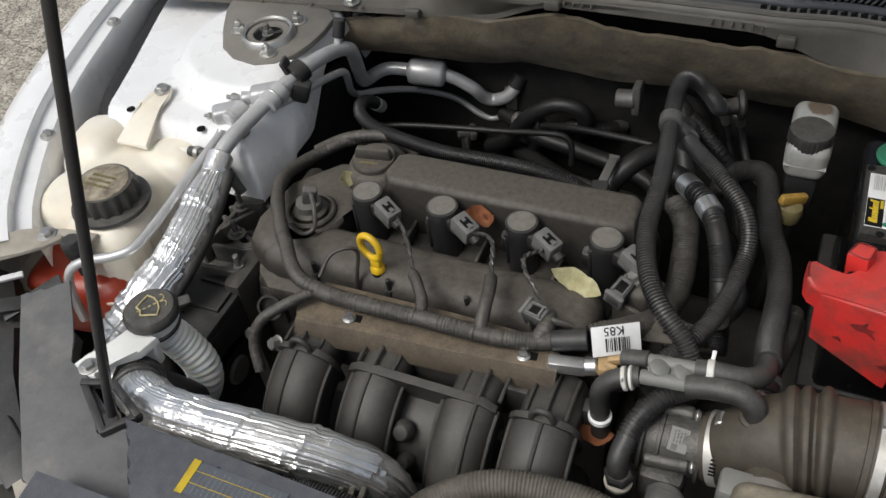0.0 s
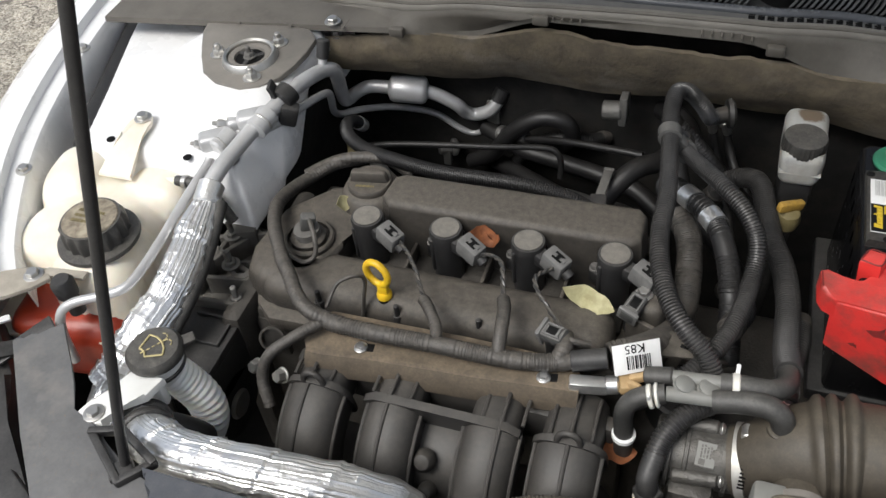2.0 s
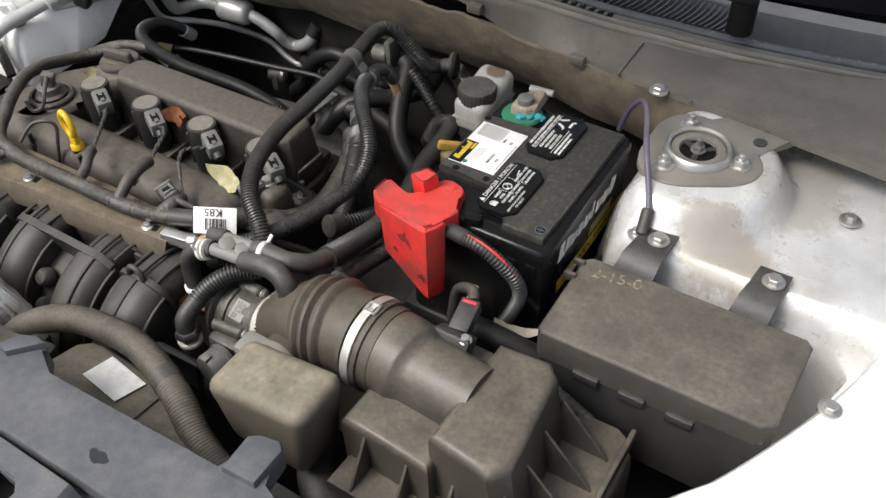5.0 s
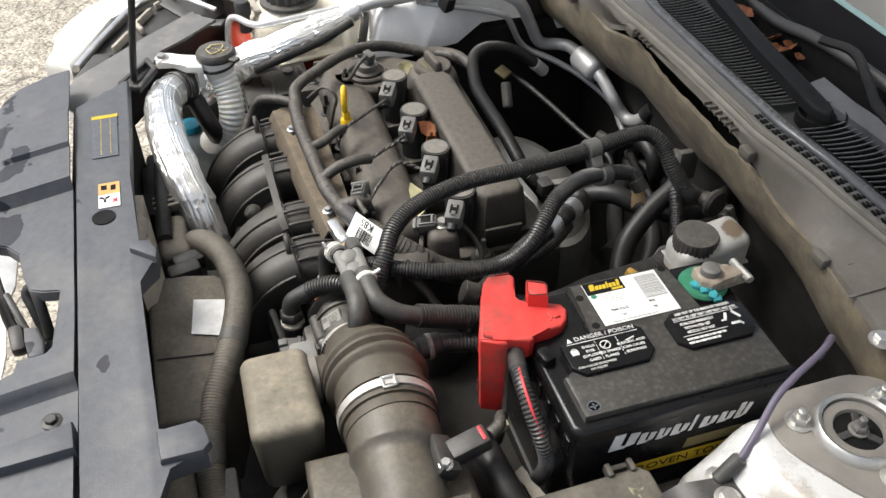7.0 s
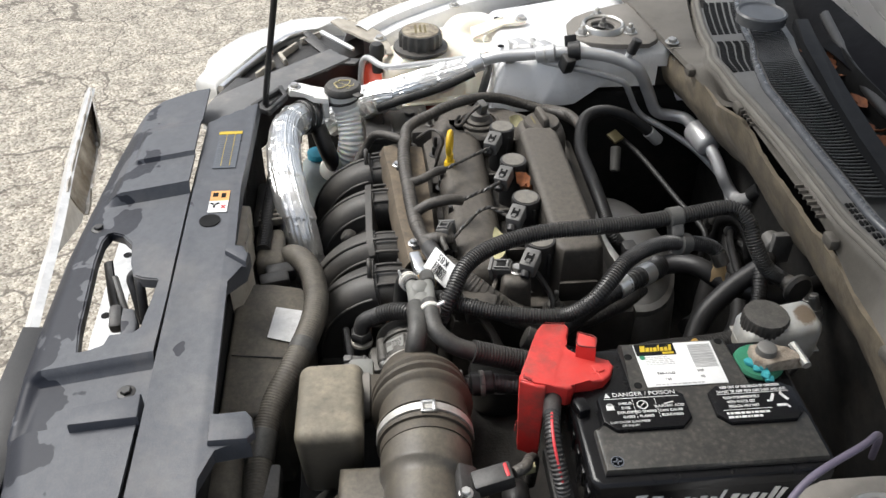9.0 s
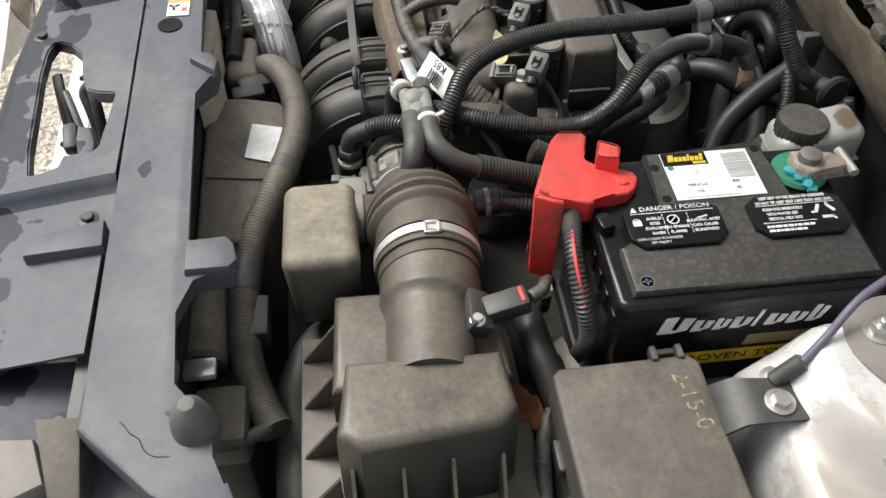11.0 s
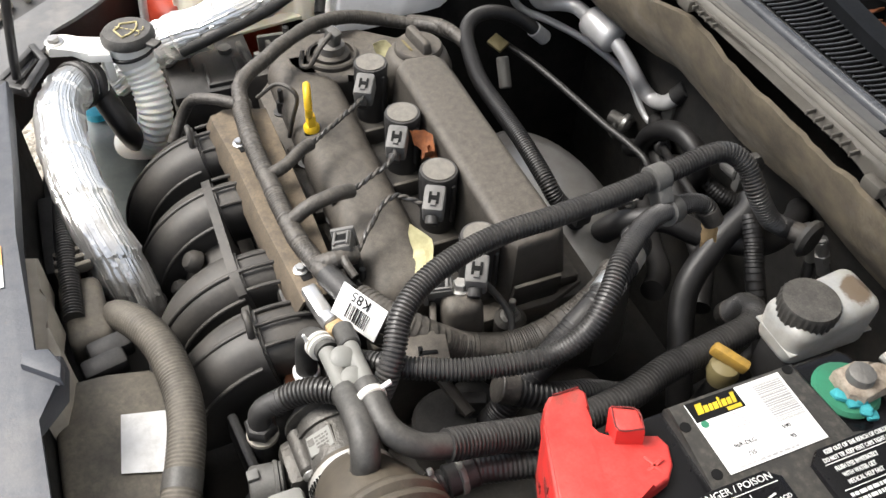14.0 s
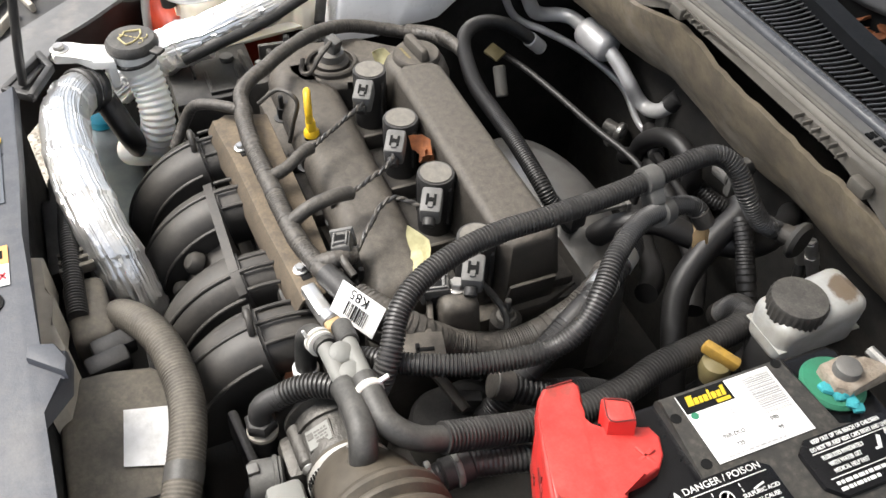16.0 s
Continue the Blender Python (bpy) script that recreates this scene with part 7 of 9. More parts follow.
hose("wire_loom", [(0.085, -0.366, 0.806), (0.112, -0.354, 0.824), (0.128, -0.345, 0.837), (0.150, -0.314, 0.842), (0.167, -0.267, 0.841), (0.177, -0.207, 0.843), (0.177, -0.174, 0.862), (0.162, -0.150, 0.880),
                   (0.134, -0.121, 0.889), (0.098, -0.073, 0.880), (0.076, -0.025, 0.862), (0.070, 0.002, 0.852), (0.073, 0.015, 0.844), (0.080, 0.022, 0.830)],
     0.0100, "corrugated wire loom curving beside the engine", "ribbed", category="wire loom")
clip = thing("loom_clip", "grey plastic clip holding two looms", "clip", (0.066, -0.043, 0.88))
part("upper_ring", lathe(bmesh.new(), [(0.0108, 0), (0.0138, 0.001), (0.0138, 0.017), (0.0108, 0.018)], along((0.0635, -0.055, 0.893), (0.0605, -0.035, 0.893)), 24), "grommet", clip)
part("lower_ring", lathe(bmesh.new(), [(0.0105, 0), (0.0138, 0.001), (0.0138, 0.017), (0.0105, 0.018)], along((0.084, -0.045, 0.868), (0.077, -0.028, 0.862)), 24), "grommet", clip)
part("bridge", box((0.072, -0.045, 0.880), (0.018, 0.016, 0.022), 0.003, turned(0, 45, 0)), "grommet", clip)
bm = bmesh.new()
rows = []
for i in range(9):
    u = i / 8
    row = []
    for j in range(9):
        v = j / 8
        wide = 0.036 * (0.75 + 0.25 * noise.noise((v * 4, 3, 1)))
        row.append(bm.verts.new((0.074 + 0.014 * v, 0.022 - 0.004 * v + (u - 0.5) * wide * 0.7, 0.826 - 0.022 * v * v + 0.010 * math.cos((u - 0.5) * 3) + 0.003 * noise.noise((u * 5, v * 5, 7)))))
    rows.append(row)
for p, q in zip(rows, rows[1:]):
    for k in range(8):
        bm.faces.new((p[k], q[k], q[k + 1], p[k + 1]))
thicken(bm, 0.0006)
solo("torn_tape", bm, "amber", "torn flap of brown masking tape on the loom", "tape")

hose("coolant_hose", [(0.160, -0.362, 0.858), (0.178, -0.361, 0.860), (0.205, -0.358, 0.858), (0.220, -0.340, 0.848), (0.222, -0.315, 0.836)], 0.0105, "black rubber coolant hose, curved")
hose("wire_loom", [(0.222, -0.318, 0.838), (0.220, -0.278, 0.822), (0.221, -0.235, 0.810), (0.220, -0.19, 0.804), (0.212, -0.14, 0.800), (0.198, -0.095, 0.796), (0.188, -0.04, 0.790), (0.180, 0.005, 0.787), (0.166, 0.028, 0.780), (0.140, 0.040, 0.760), (0.12, 0.045, 0.72)],
     0.0135, "thick corrugated loom running back to the brake reservoir", "ribbed", category="wire loom", pitch=0.0038, ends=1)
hose("breather_hose", [(0.156, -0.378, 0.850), (0.178, -0.377, 0.856), (0.203, -0.378, 0.859), (0.217, -0.381, 0.851), (0.221, -0.383, 0.836), (0.221, -0.383, 0.822)], 0.0115, "black rubber breather hose into the duct")
hose("coolant_hose", [(0.112, -0.379, 0.847), (0.098, -0.3815, 0.843), (0.085, -0.385, 0.836), (0.077, -0.389, 0.824), (0.076, -0.391, 0.806), (0.078, -0.393, 0.785), (0.08, -0.394, 0.74)], 0.0100, "black rubber hose bending down beside the manifold")
fit_ = thing("hose_coupling", "pale grey plastic hose coupling with white clips", "hose coupling", (0.135, -0.372, 0.85))
part("lower_body", rod(bmesh.new(), (0.112, -0.380, 0.849), (0.166, -0.377, 0.853), 0.0075, 18, 0.001), "coupling", fit_)
part("upper_body", rod(bmesh.new(), (0.112, -0.361, 0.851), (0.166, -0.360, 0.857), 0.0072, 18, 0.001), "coupling", fit_)
part("sleeve", rod(bmesh.new(), (0.090, -0.360, 0.843), (0.117, -0.361, 0.852), 0.0095, 18, 0.0015), "rubber", fit_, "short rubber sleeve")
for x, y in ((0.127, -0.371), (0.149, -0.369)):
    pt = part("port", lathe(bmesh.new(), [(0.0085, -0.008), (0.0085, 0.002), (0.0098, 0.003), (0.0098, 0.006), (0.008, 0.0075), (0, 0.008)], pose(x, y, 0.853, 0, 12, 0), 22), "coupling", fit_)
    part("port_ring", lathe(bmesh.new(), [(0.0098, 0), (0.0108, 0.0006), (0.0108, 0.002), (0.0098, 0.0026)], pose(x, y, 0.853, 0, 12, 0), 22), "coupling", pt)
part("bridge", box((0.136, -0.371, 0.850), (0.032, 0.012, 0.008), 0.003), "coupling", fit_)
part("clip", lathe(bmesh.new(), [(0.0107, 0), (0.0122, 0.0008), (0.0122, 0.004), (0.0107, 0.0048)], along((0.096, -0.3835, 0.8425), (0.108, -0.381, 0.846)), 22), "white", fit_, "cream hose clip")
part("clip", lathe(bmesh.new(), [(0.0107, 0), (0.0122, 0.0008), (0.0122, 0.003), (0.0107, 0.0038)], along((0.1025, -0.382, 0.845), (0.1145, -0.380, 0.848)), 22), "white", fit_, "cream hose clip")
part("clip", lathe(bmesh.new(), [(0.011, 0), (0.0122, 0.001), (0.0122, 0.006), (0.011, 0.007)], along((0.170, -0.362, 0.859), (0.182, -0.361, 0.860)), 22), "white", fit_, "white hose clip")
part("clip_tail", box((0.173, -0.351, 0.868), (0.004, 0.014, 0.003), 0.001, turned(30, 0, 0)), "paper", fit_)
part("clip_prong", box((0.097, -0.393, 0.853), (0.0022, 0.003, 0.014), 0.001, turned(15, 0, 0)), "paper", fit_)
part("clip", lathe(bmesh.new(), [(0.0105, 0), (0.0122, 0.001), (0.0122, 0.006), (0.0105, 0.007)], along((0.0785, -0.3935, 0.786), (0.0788, -0.3938, 0.76)), 22), "paper", fit_, "white band")
vent = hose("vent_hose", [(0.111, -0.430, 0.796), (0.113, -0.418, 0.804), (0.118, -0.404, 0.812), (0.127, -0.389, 0.819), (0.140, -0.374, 0.822), (0.158, -0.360, 0.822)], 0.0112, "corrugated black vent hose with a smooth elbow", "ribbed", pitch=0.0040, ends=0)
part("elbow", sweep(bmesh.new(), [(0.113, -0.420, 0.803), (0.110, -0.432, 0.796), (0.109, -0.441, 0.789), (0.110, -0.444, 0.780), (0.112, -0.4445, 0.766)], 0.0104, 16, 0.004), "black", vent)
vf = thing("valve_fitting", "black valve fitting with a tan ring under the vent hose", "fitting", (0.113, -0.4445, 0.74))
part("collar", lathe(bmesh.new(), [(0.0135, 0), (0.0150, 0.003), (0.0150, 0.009), (0.0125, 0.012)], T((0.112, -0.4445, 0.765)), 6), "black", vf)
part("ring", lathe(bmesh.new(), [(0.0128, 0), (0.0142, 0.001), (0.0142, 0.005), (0.0128, 0.006)], T((0.112, -0.4445, 0.756)), 24), "card", vf, "dusty tan ring")
part("body", lathe(bmesh.new(), [(0.012, -0.03), (0.012, 0.0)], T((0.112, -0.4445, 0.757)), 20), "black", vf)
leaf((0.124, -0.392, 0.781), 0.030, 15, "leaf", "brown dry leaf caught beside the throttle body", (10, -20), 0.3)
ml = thing("main_loom", "thick dusty corrugated loom along the radiator", "wire loom", (0.1, -0.51, 0.8))
mp_ = [(-0.068, -0.552, 0.755), (-0.048, -0.540, 0.778), (-0.015, -0.522, 0.796), (0.021, -0.508, 0.801), (0.062, -0.501, 0.800), (0.10, -0.501, 0.800), (0.140, -0.510, 0.797), (0.185, -0.526, 0.790), (0.226, -0.546, 0.775), (0.275, -0.558, 0.762),
       (0.330, -0.560, 0.752), (0.375, -0.555, 0.745), (0.415, -0.542, 0.738), (0.44, -0.53, 0.735)]
part("conduit", ribbed(bmesh.new(), mp_, 0.0160, 0.0036, 0.045, 18), "dustyloom", ml)
mc = spline(mp_, 0.004)
for f, w in ((0.44, 0.016), (0.66, 0.036)):
    i0 = int(f * len(mc))
    part("tape_band", sweep(bmesh.new(), [mc[i0], mc[i0 + int(w / 0.008)], mc[i0 + int(w / 0.004)]], 0.0163, 18, 0.004), "rubber", ml, "dusty tape winding")
hose("lower_radiator_hose", [(0.285, -0.435, 0.67), (0.300, -0.465, 0.690), (0.327, -0.494, 0.698), (0.374, -0.514, 0.696), (0.425, -0.516, 0.690), (0.50, -0.515, 0.68)], 0.021, "fat black radiator hose low beside the airbox")
hose("crankcase_hose", [(0.232, -0.345, 0.788), (0.226, -0.325, 0.788), (0.226, -0.300, 0.790), (0.232, -0.270, 0.790), (0.238, -0.235, 0.785), (0.24, -0.19, 0.77)], 0.0115, "black hose from the duct, clipped", "ribbed", pitch=0.004, depth=0.05)
sc = thing("small_clamp", "small steel clamp on the crankcase hose", "clamp", (0.227, -0.332, 0.788))
part("band", lathe(bmesh.new(), [(0.0118, 0), (0.0132, 0.0005), (0.0132, 0.007), (0.0118, 0.0075)], along((0.228, -0.334, 0.788), (0.226, -0.31, 0.789)), 24), "zinc", sc)
part("ear", box((0.222, -0.331, 0.803), (0.008, 0.006, 0.008), 0.002), "zinc", sc)
qc = thing("quick_connector", "grey quick connector on the crankcase hose", "connector", (0.227, -0.305, 0.79))
part("body", rod(bmesh.new(), (0.2265, -0.320, 0.789), (0.226, -0.292, 0.790), 0.0138, 18, 0.002), "black", qc)
part("retainer", lathe(bmesh.new(), [(0.0140, 0), (0.0152, 0.0008), (0.0152, 0.005), (0.0140, 0.006)], along((0.2262, -0.309, 0.7895), (0.226, -0.29, 0.790)), 24), "coupling", qc, "pale retaining clip")
part("retainer_leg", box((0.233, -0.306, 0.802), (0.012, 0.005, 0.006), 0.0015, turned(0, 30, 0)), "coupling", qc)
hose("battery_harness", [(0.372, -0.288, 0.780), (0.394, -0.292, 0.798), (0.423, -0.287, 0.792), (0.448, -0.280, 0.780), (0.473, -0.274, 0.766), (0.52, -0.270, 0.735), (0.56, -0.268, 0.70)], 0.0140, "thick black taped harness between airbox and fuse box", "tape", "dullrubber", "wiring harness")
hose("lead_by_airbox", [(0.44, -0.535, 0.742), (0.455, -0.565, 0.745), (0.458, -0.59, 0.75)], 0.007, "short black lead to the crossmember", category="cable")
hose("vacuum_line", [(0.05, -0.335, 0.826), (0.080, -0.315, 0.826), (0.098, -0.285, 0.808), (0.105, -0.250, 0.784), (0.113, -0.205, 0.774), (0.112, -0.160, 0.780), (0.104, -0.115, 0.797), (0.085, -0.085, 0.805)], 0.0155, "taped grey hose behind the looms", "tape", category="hose")
for k, y in enumerate((-0.115, -0.085)):
    bm = rod(bmesh.new(), ((0.092, -0.077, 0.831) if k else (0.122, -0.116, 0.8405)), ((0.105, -0.093, 0.8355) if k else (0.133, -0.132, 0.841)), 0.0140, 18)
    solo("foil_band", bm, "foil", "silver tape band on the hose", "tape")
hose("rear_coolant_hose", [(0.060, -0.055, 0.818), (0.080, -0.062, 0.826), (0.098, -0.084, 0.833), (0.128, -0.123, 0.841), (0.150, -0.170, 0.828), (0.163, -0.215, 0.795), (0.170, -0.255, 0.75)], 0.0125, "black hose with silver tape bands behind the looms", "tape", "dullrubber")
hose("down_hose", [(0.165, -0.245, 0.80), (0.178, -0.20, 0.78), (0.172, -0.15, 0.75), (0.16, -0.1, 0.70)], 0.0135, "dark corrugated hose low beside the gearbox", "ribbed", "dullrubber", category="wire loom", pitch=0.005)
hose("heater_hose", [(-0.03, -0.06, 0.70), (-0.01, -0.02, 0.755), (0.02, 0.015, 0.778), (0.05, 0.05, 0.77), (0.08, 0.10, 0.77), (0.06, 0.16, 0.76), (0.03, 0.20, 0.74)], 0.014, "black heater hose to the firewall", material="dullrubber")
hose("heater_hose", [(-0.23, 0.19, 0.60), (-0.15, 0.13, 0.62), (-0.08, 0.09, 0.63), (0.0, 0.05, 0.66), (0.03, 0.02, 0.67)], 0.014, "black heater hose to the firewall", material="dullrubber")
hose("heater_hose", [(-0.25, 0.20, 0.66), (-0.18, 0.16, 0.66), (-0.10, 0.14, 0.66), (0.0, 0.11, 0.66), (0.06, 0.07, 0.65)], 0.013, "black heater hose to the firewall", material="dullrubber")
hose("fuel_line", [(0.098, 0.136, 0.80), (0.108, 0.150, 0.75), (0.125, 0.13, 0.70), (0.15, 0.06, 0.67), (0.165, -0.03, 0.66)], 0.006, "thin black brake line with fitting", material="black", category="brake line")
hose("fuel_line", [(0.118, 0.136, 0.80), (0.128, 0.150, 0.75), (0.145, 0.13, 0.71), (0.175, 0.08, 0.69)], 0.006, "thin black brake line with fitting", material="black", category="brake line")
for x in (0.098, 0.118):
    bm = bmesh.new()
    rod(bm, (x, 0.136, 0.800), (x + 0.010, 0.150, 0.752), 0.0065, 12, 0.002)
    rod(bm, (x + 0.004, 0.142, 0.780), (x + 0.006, 0.145, 0.770), 0.0085, 6)
    solo("line_fitting", bm, "zinc", "zinc line fitting below the mat", "fitting")
hose("engine_breather", [(-0.418, 0.090, 0.722), (-0.412, 0.060, 0.752), (-0.402, 0.025, 0.779), (-0.388, -0.010, 0.797), (-0.366, -0.042, 0.808), (-0.330, -0.068, 0.815), (-0.28, -0.085, 0.820), (-0.22, -0.098, 0.824), (-0.16, -0.100, 0.826), (-0.10, -0.100, 0.826), (-0.05, -0.097, 0.815), (-0.032, -0.092, 0.802), (-0.026, -0.080, 0.785), (-0.030, -0.064, 0.760), (-0.040, -0.05, 0.73)], 0.0098, "black wrapped breather line behind the valve cover", "ribbed", "dullrubber", category="hose", pitch=0.003, depth=0.09)
bm = rod(bmesh.new(), (-0.415, 0.075, 0.737), (-0.421, 0.100, 0.712), 0.0112, 16, 0.002)
solo("pipe_end", bm, "whitepaint", "white-printed end sleeve of the breather line", "hose")
hose("heater_hose", [(-0.27, 0.180, 0.60), (-0.226, 0.162, 0.640), (-0.199, 0.150, 0.686), (-0.170, 0.148, 0.718), (-0.138, 0.150, 0.735), (-0.106, 0.152, 0.730), (-0.096, 0.156, 0.705), (-0.112, 0.172, 0.670), (-0.13, 0.20, 0.64)], 0.013, "black heater hose looped in front of the firewall", material="dullrubber")
hose("heater_hose", [(-0.20, 0.185, 0.60), (-0.172, 0.165, 0.652), (-0.140, 0.160, 0.682), (-0.105, 0.165, 0.690), (-0.07, 0.180, 0.68), (-0.05, 0.205, 0.67)], 0.011, "thinner black heater hose beneath the looped one", "ribbed", "dullrubber", pitch=0.004, depth=0.06)
hose("sensor_cable", [(-0.395, 0.020, 0.738), (-0.339, 0.035, 0.740), (-0.275, 0.048, 0.740), (-0.190, 0.062, 0.740), (-0.140, 0.075, 0.738), (-0.108, 0.080, 0.735), (-0.096, 0.078, 0.720), (-0.094, 0.072, 0.690)], 0.0046, "dark rubber-sheathed cable across the back of the engine", material="dullrubber", category="cable")
cam_plug = thing("cam_sensor_plug", "black cam sensor plug on a thin bracket behind the valve cover", "connector", at=(-0.014, -0.072, 0.785))
part("plug_body", box((-0.014, -0.070, 0.785), (0.022, 0.020, 0.020), 0.003, turned(0, 0, 8)), "black", cam_plug)
bm = box((-0.013, -0.036, 0.788), (0.012, 0.056, 0.005), 0.0015, turned(0, 0, -2))
rbox(bm, (-0.012, -0.006, 0.781), (0.014, 0.006, 0.020), 0.0015)
part("bracket_arm", bm, "cast", cam_plug, "dull grey bracket arm")
for at in ((-0.389, 0.008, 0.744),):
    solo("rear_bracket", box(at, (0.026, 0.020, 0.006), 0.002, turned(20, 10, 25)), "mustard", "dull brass-coloured bracket behind the engine", "bracket")
bm = rod(bmesh.new(), (-0.365, 0.004, 0.738), (-0.338, 0.0, 0.704), 0.009, 14, 0.002)
solo("oxygen_sensor", bm, "cast", "grey sensor body behind the valve cover", "sensor")
# heat shield over the exhaust
hs = thing("exhaust_heat_shield", "dull grey domed exhaust heat shield", "heat shield", (-0.10, -0.045, 0.70))
hsm = pose(-0.10, -0.052, 0.650, 0, 0, 0) @ Matrix.Diagonal((1.5, 0.78, 0.9, 1))
part("dome", lathe(bmesh.new(), [(0.0, 0.115), (0.05, 0.108), (0.085, 0.085), (0.10, 0.04), (0.105, -0.06)], hsm, 36), "shield", hs)
part("pressed_rib", lathe(bmesh.new(), [(0.088, 0.078), (0.0945, 0.074), (0.0955, 0.066), (0.0935, 0.062)], hsm, 36), "shield", hs)
for x, y in ((-0.02, -0.080), (-0.17, -0.085)):
    part("shield_bolt", hexbolt(bmesh.new(), (x, y, 0.730), 0.006, 0.005, 0.010), "zinc", hs)

# cover end: boss with bolt, stud, wires; hoses behind
boss = thing("cover_end_boss", "dusty moulded boss with a zinc bolt at the engine end", "bracket", (0.075, -0.24, 0.79))
part("boss", box((0.076, -0.240, 0.790), (0.042, 0.045, 0.060), 0.010, turned(0, 0, -8), 3, 0.8), "cover", boss)
part("web", box((0.078, -0.268, 0.785), (0.05, 0.006, 0.045), 0.002, turned(0, 0, -20)), "cover", boss)
part("bolt", hexbolt(bmesh.new(), (0.068, -0.238, 0.820), 0.007, 0.006, 0.010), "zinc", boss)
boss.location += Vector((0.002, -0.005, 0.007))
stud = thing("bracket_stud", "grimy stud with a flange nut at the engine end", "stud", (0.075, -0.19, 0.77))
part("base", lathe(bmesh.new(), [(0.016, -0.03), (0.016, 0.0), (0.012, 0.004), (0, 0.004)], T((0.076, -0.190, 0.766)), 20), "engine", stud)
part("nut", hexbolt(bmesh.new(), (0.076, -0.190, 0.770), 0.007, 0.007, 0.010, 0.016), "cast", stud)
hose("plug_lead", [(0.057, -0.222, 0.822), (0.066, -0.205, 0.800), (0.082, -0.196, 0.785), (0.098, -0.200, 0.780), (0.106, -0.208, 0.775)], 0.0035, "thin black twisted lead from the last coil", category="wire")
sol = thing("shift_solenoid", "round black solenoid with a plug on the gearbox", "solenoid", (0.119, -0.245, 0.71))
part("body", lathe(bmesh.new(), [(0.030, -0.05), (0.030, 0.0), (0.026, 0.004), (0.018, 0.005), (0.017, 0.012), (0, 0.013)], T((0.119, -0.245, 0.705)), 30), "black", sol)
part("plug", box((0.128, -0.252, 0.726), (0.014, 0.030, 0.020), 0.003, turned(0, 0, -20)), "black", sol)
for g in (0.4, 2.5, 4.6):
    part("screw", hexbolt(bmesh.new(), (0.119 + 0.036 * math.cos(g), -0.245 + 0.036 * math.sin(g), 0.700), 0.004, 0.006, 0.006), "cast", sol)
hose("booster_hose", [(0.045, 0.100, 0.806), (0.057, 0.090, 0.800), (0.068, 0.050, 0.775), (0.091, 0.007, 0.740), (0.142, -0.021, 0.700), (0.17, -0.03, 0.66)], 0.0140, "thick black vacuum hose dropping beside the gearbox", material="dullrubber")
hose("taped_branch", [(0.066, 0.084, 0.805), (0.085, 0.080, 0.790), (0.116, 0.070, 0.760), (0.173, 0.059, 0.700), (0.20, 0.05, 0.66)], 0.0100, "black tape-wound branch dropping behind the looms", "tape", "dullrubber", "wiring harness")
solo("firewall_grommet", lathe(bmesh.new(), [(0.012, 0), (0.019, 0.001), (0.021, 0.006), (0.017, 0.010), (0.012, 0.010)], along((0.122, 0.104, 0.820), (0.142, 0.110, 0.821)), 26), "rubber", "black rubber grommet ring on the loom end", "grommet")
fvalve = thing("rear_valve", "small grey valve fitting behind the engine", "fitting", (-0.31, 0.18, 0.62))
part("body", rod(bmesh.new(), (-0.325, 0.172, 0.622), (-0.295, 0.190, 0.618), 0.010, 16, 0.002), "cast", fvalve)
part("collar", rod(bmesh.new(), (-0.306, 0.183, 0.62), (-0.298, 0.188, 0.619), 0.015, 18, 0.002), "zinc", fvalve)
part("arm", box((-0.312, 0.176, 0.605), (0.014, 0.012, 0.03), 0.003), "cast", fvalve)

# ---- air-conditioning pipes ----
pipe = thing("ac_pipe", "bare aluminium air-conditioning pipe with muffler", "pipe", (-0.4, 0, 0.87))
part("suction_run", sweep(bmesh.new(), [(-0.474, -0.225, 0.858), (-0.469, -0.195, 0.867), (-0.462, -0.155, 0.872), (-0.455, -0.125, 0.877), (-0.442, -0.085, 0.884), (-0.431, -0.035, 0.884), (-0.4240, 0.010, 0.874), (-0.4185, 0.034, 0.863), (-0.4210, 0.050, 0.845),
                                           (-0.4315, 0.072, 0.803), (-0.4385, 0.089, 0.769), (-0.4390, 0.104, 0.758), (-0.433, 0.128, 0.756), (-0.418, 0.144, 0.756), (-0.385, 0.149, 0.7555)], 0.0105, 18, 0.005), "alu", pipe)
part("muffler", lathe(bmesh.new(), [(0.010, -0.004), (0.019, 0.0), (0.022, 0.006), (0.022, 0.050), (0.019, 0.056), (0.010, 0.060)], along((-0.385, 0.148, 0.7555), (-0.327, 0.160, 0.750)), 30), "alu", pipe, "fat aluminium muffler")
part("rear_run", sweep(bmesh.new(), [(-0.332, 0.159, 0.750), (-0.310, 0.165, 0.739), (-0.285, 0.172, 0.720), (-0.277, 0.184, 0.699), (-0.262, 0.192, 0.690), (-0.237, 0.194, 0.702), (-0.222, 0.205, 0.722)], 0.0105, 18, 0.005), "alu", pipe)
part("collar", rod(bmesh.new(), (-0.228, 0.201, 0.715), (-0.218, 0.210, 0.735), 0.013, 16, 0.002), "black", pipe)
jb = part("joint_block", box((-0.459, -0.112, 0.879), (0.050, 0.030, 0.026), 0.007, turned(-8, 0, 32), 3), "alu", pipe, "machined joint block")
part("saddle", lathe(bmesh.new(), [(0.0105, -0.002), (0.0150, 0.0), (0.0150, 0.030), (0.0105, 0.032)], along((-0.452, -0.130, 0.8765), (-0.441, -0.085, 0.886)), 22), "alu", jb)
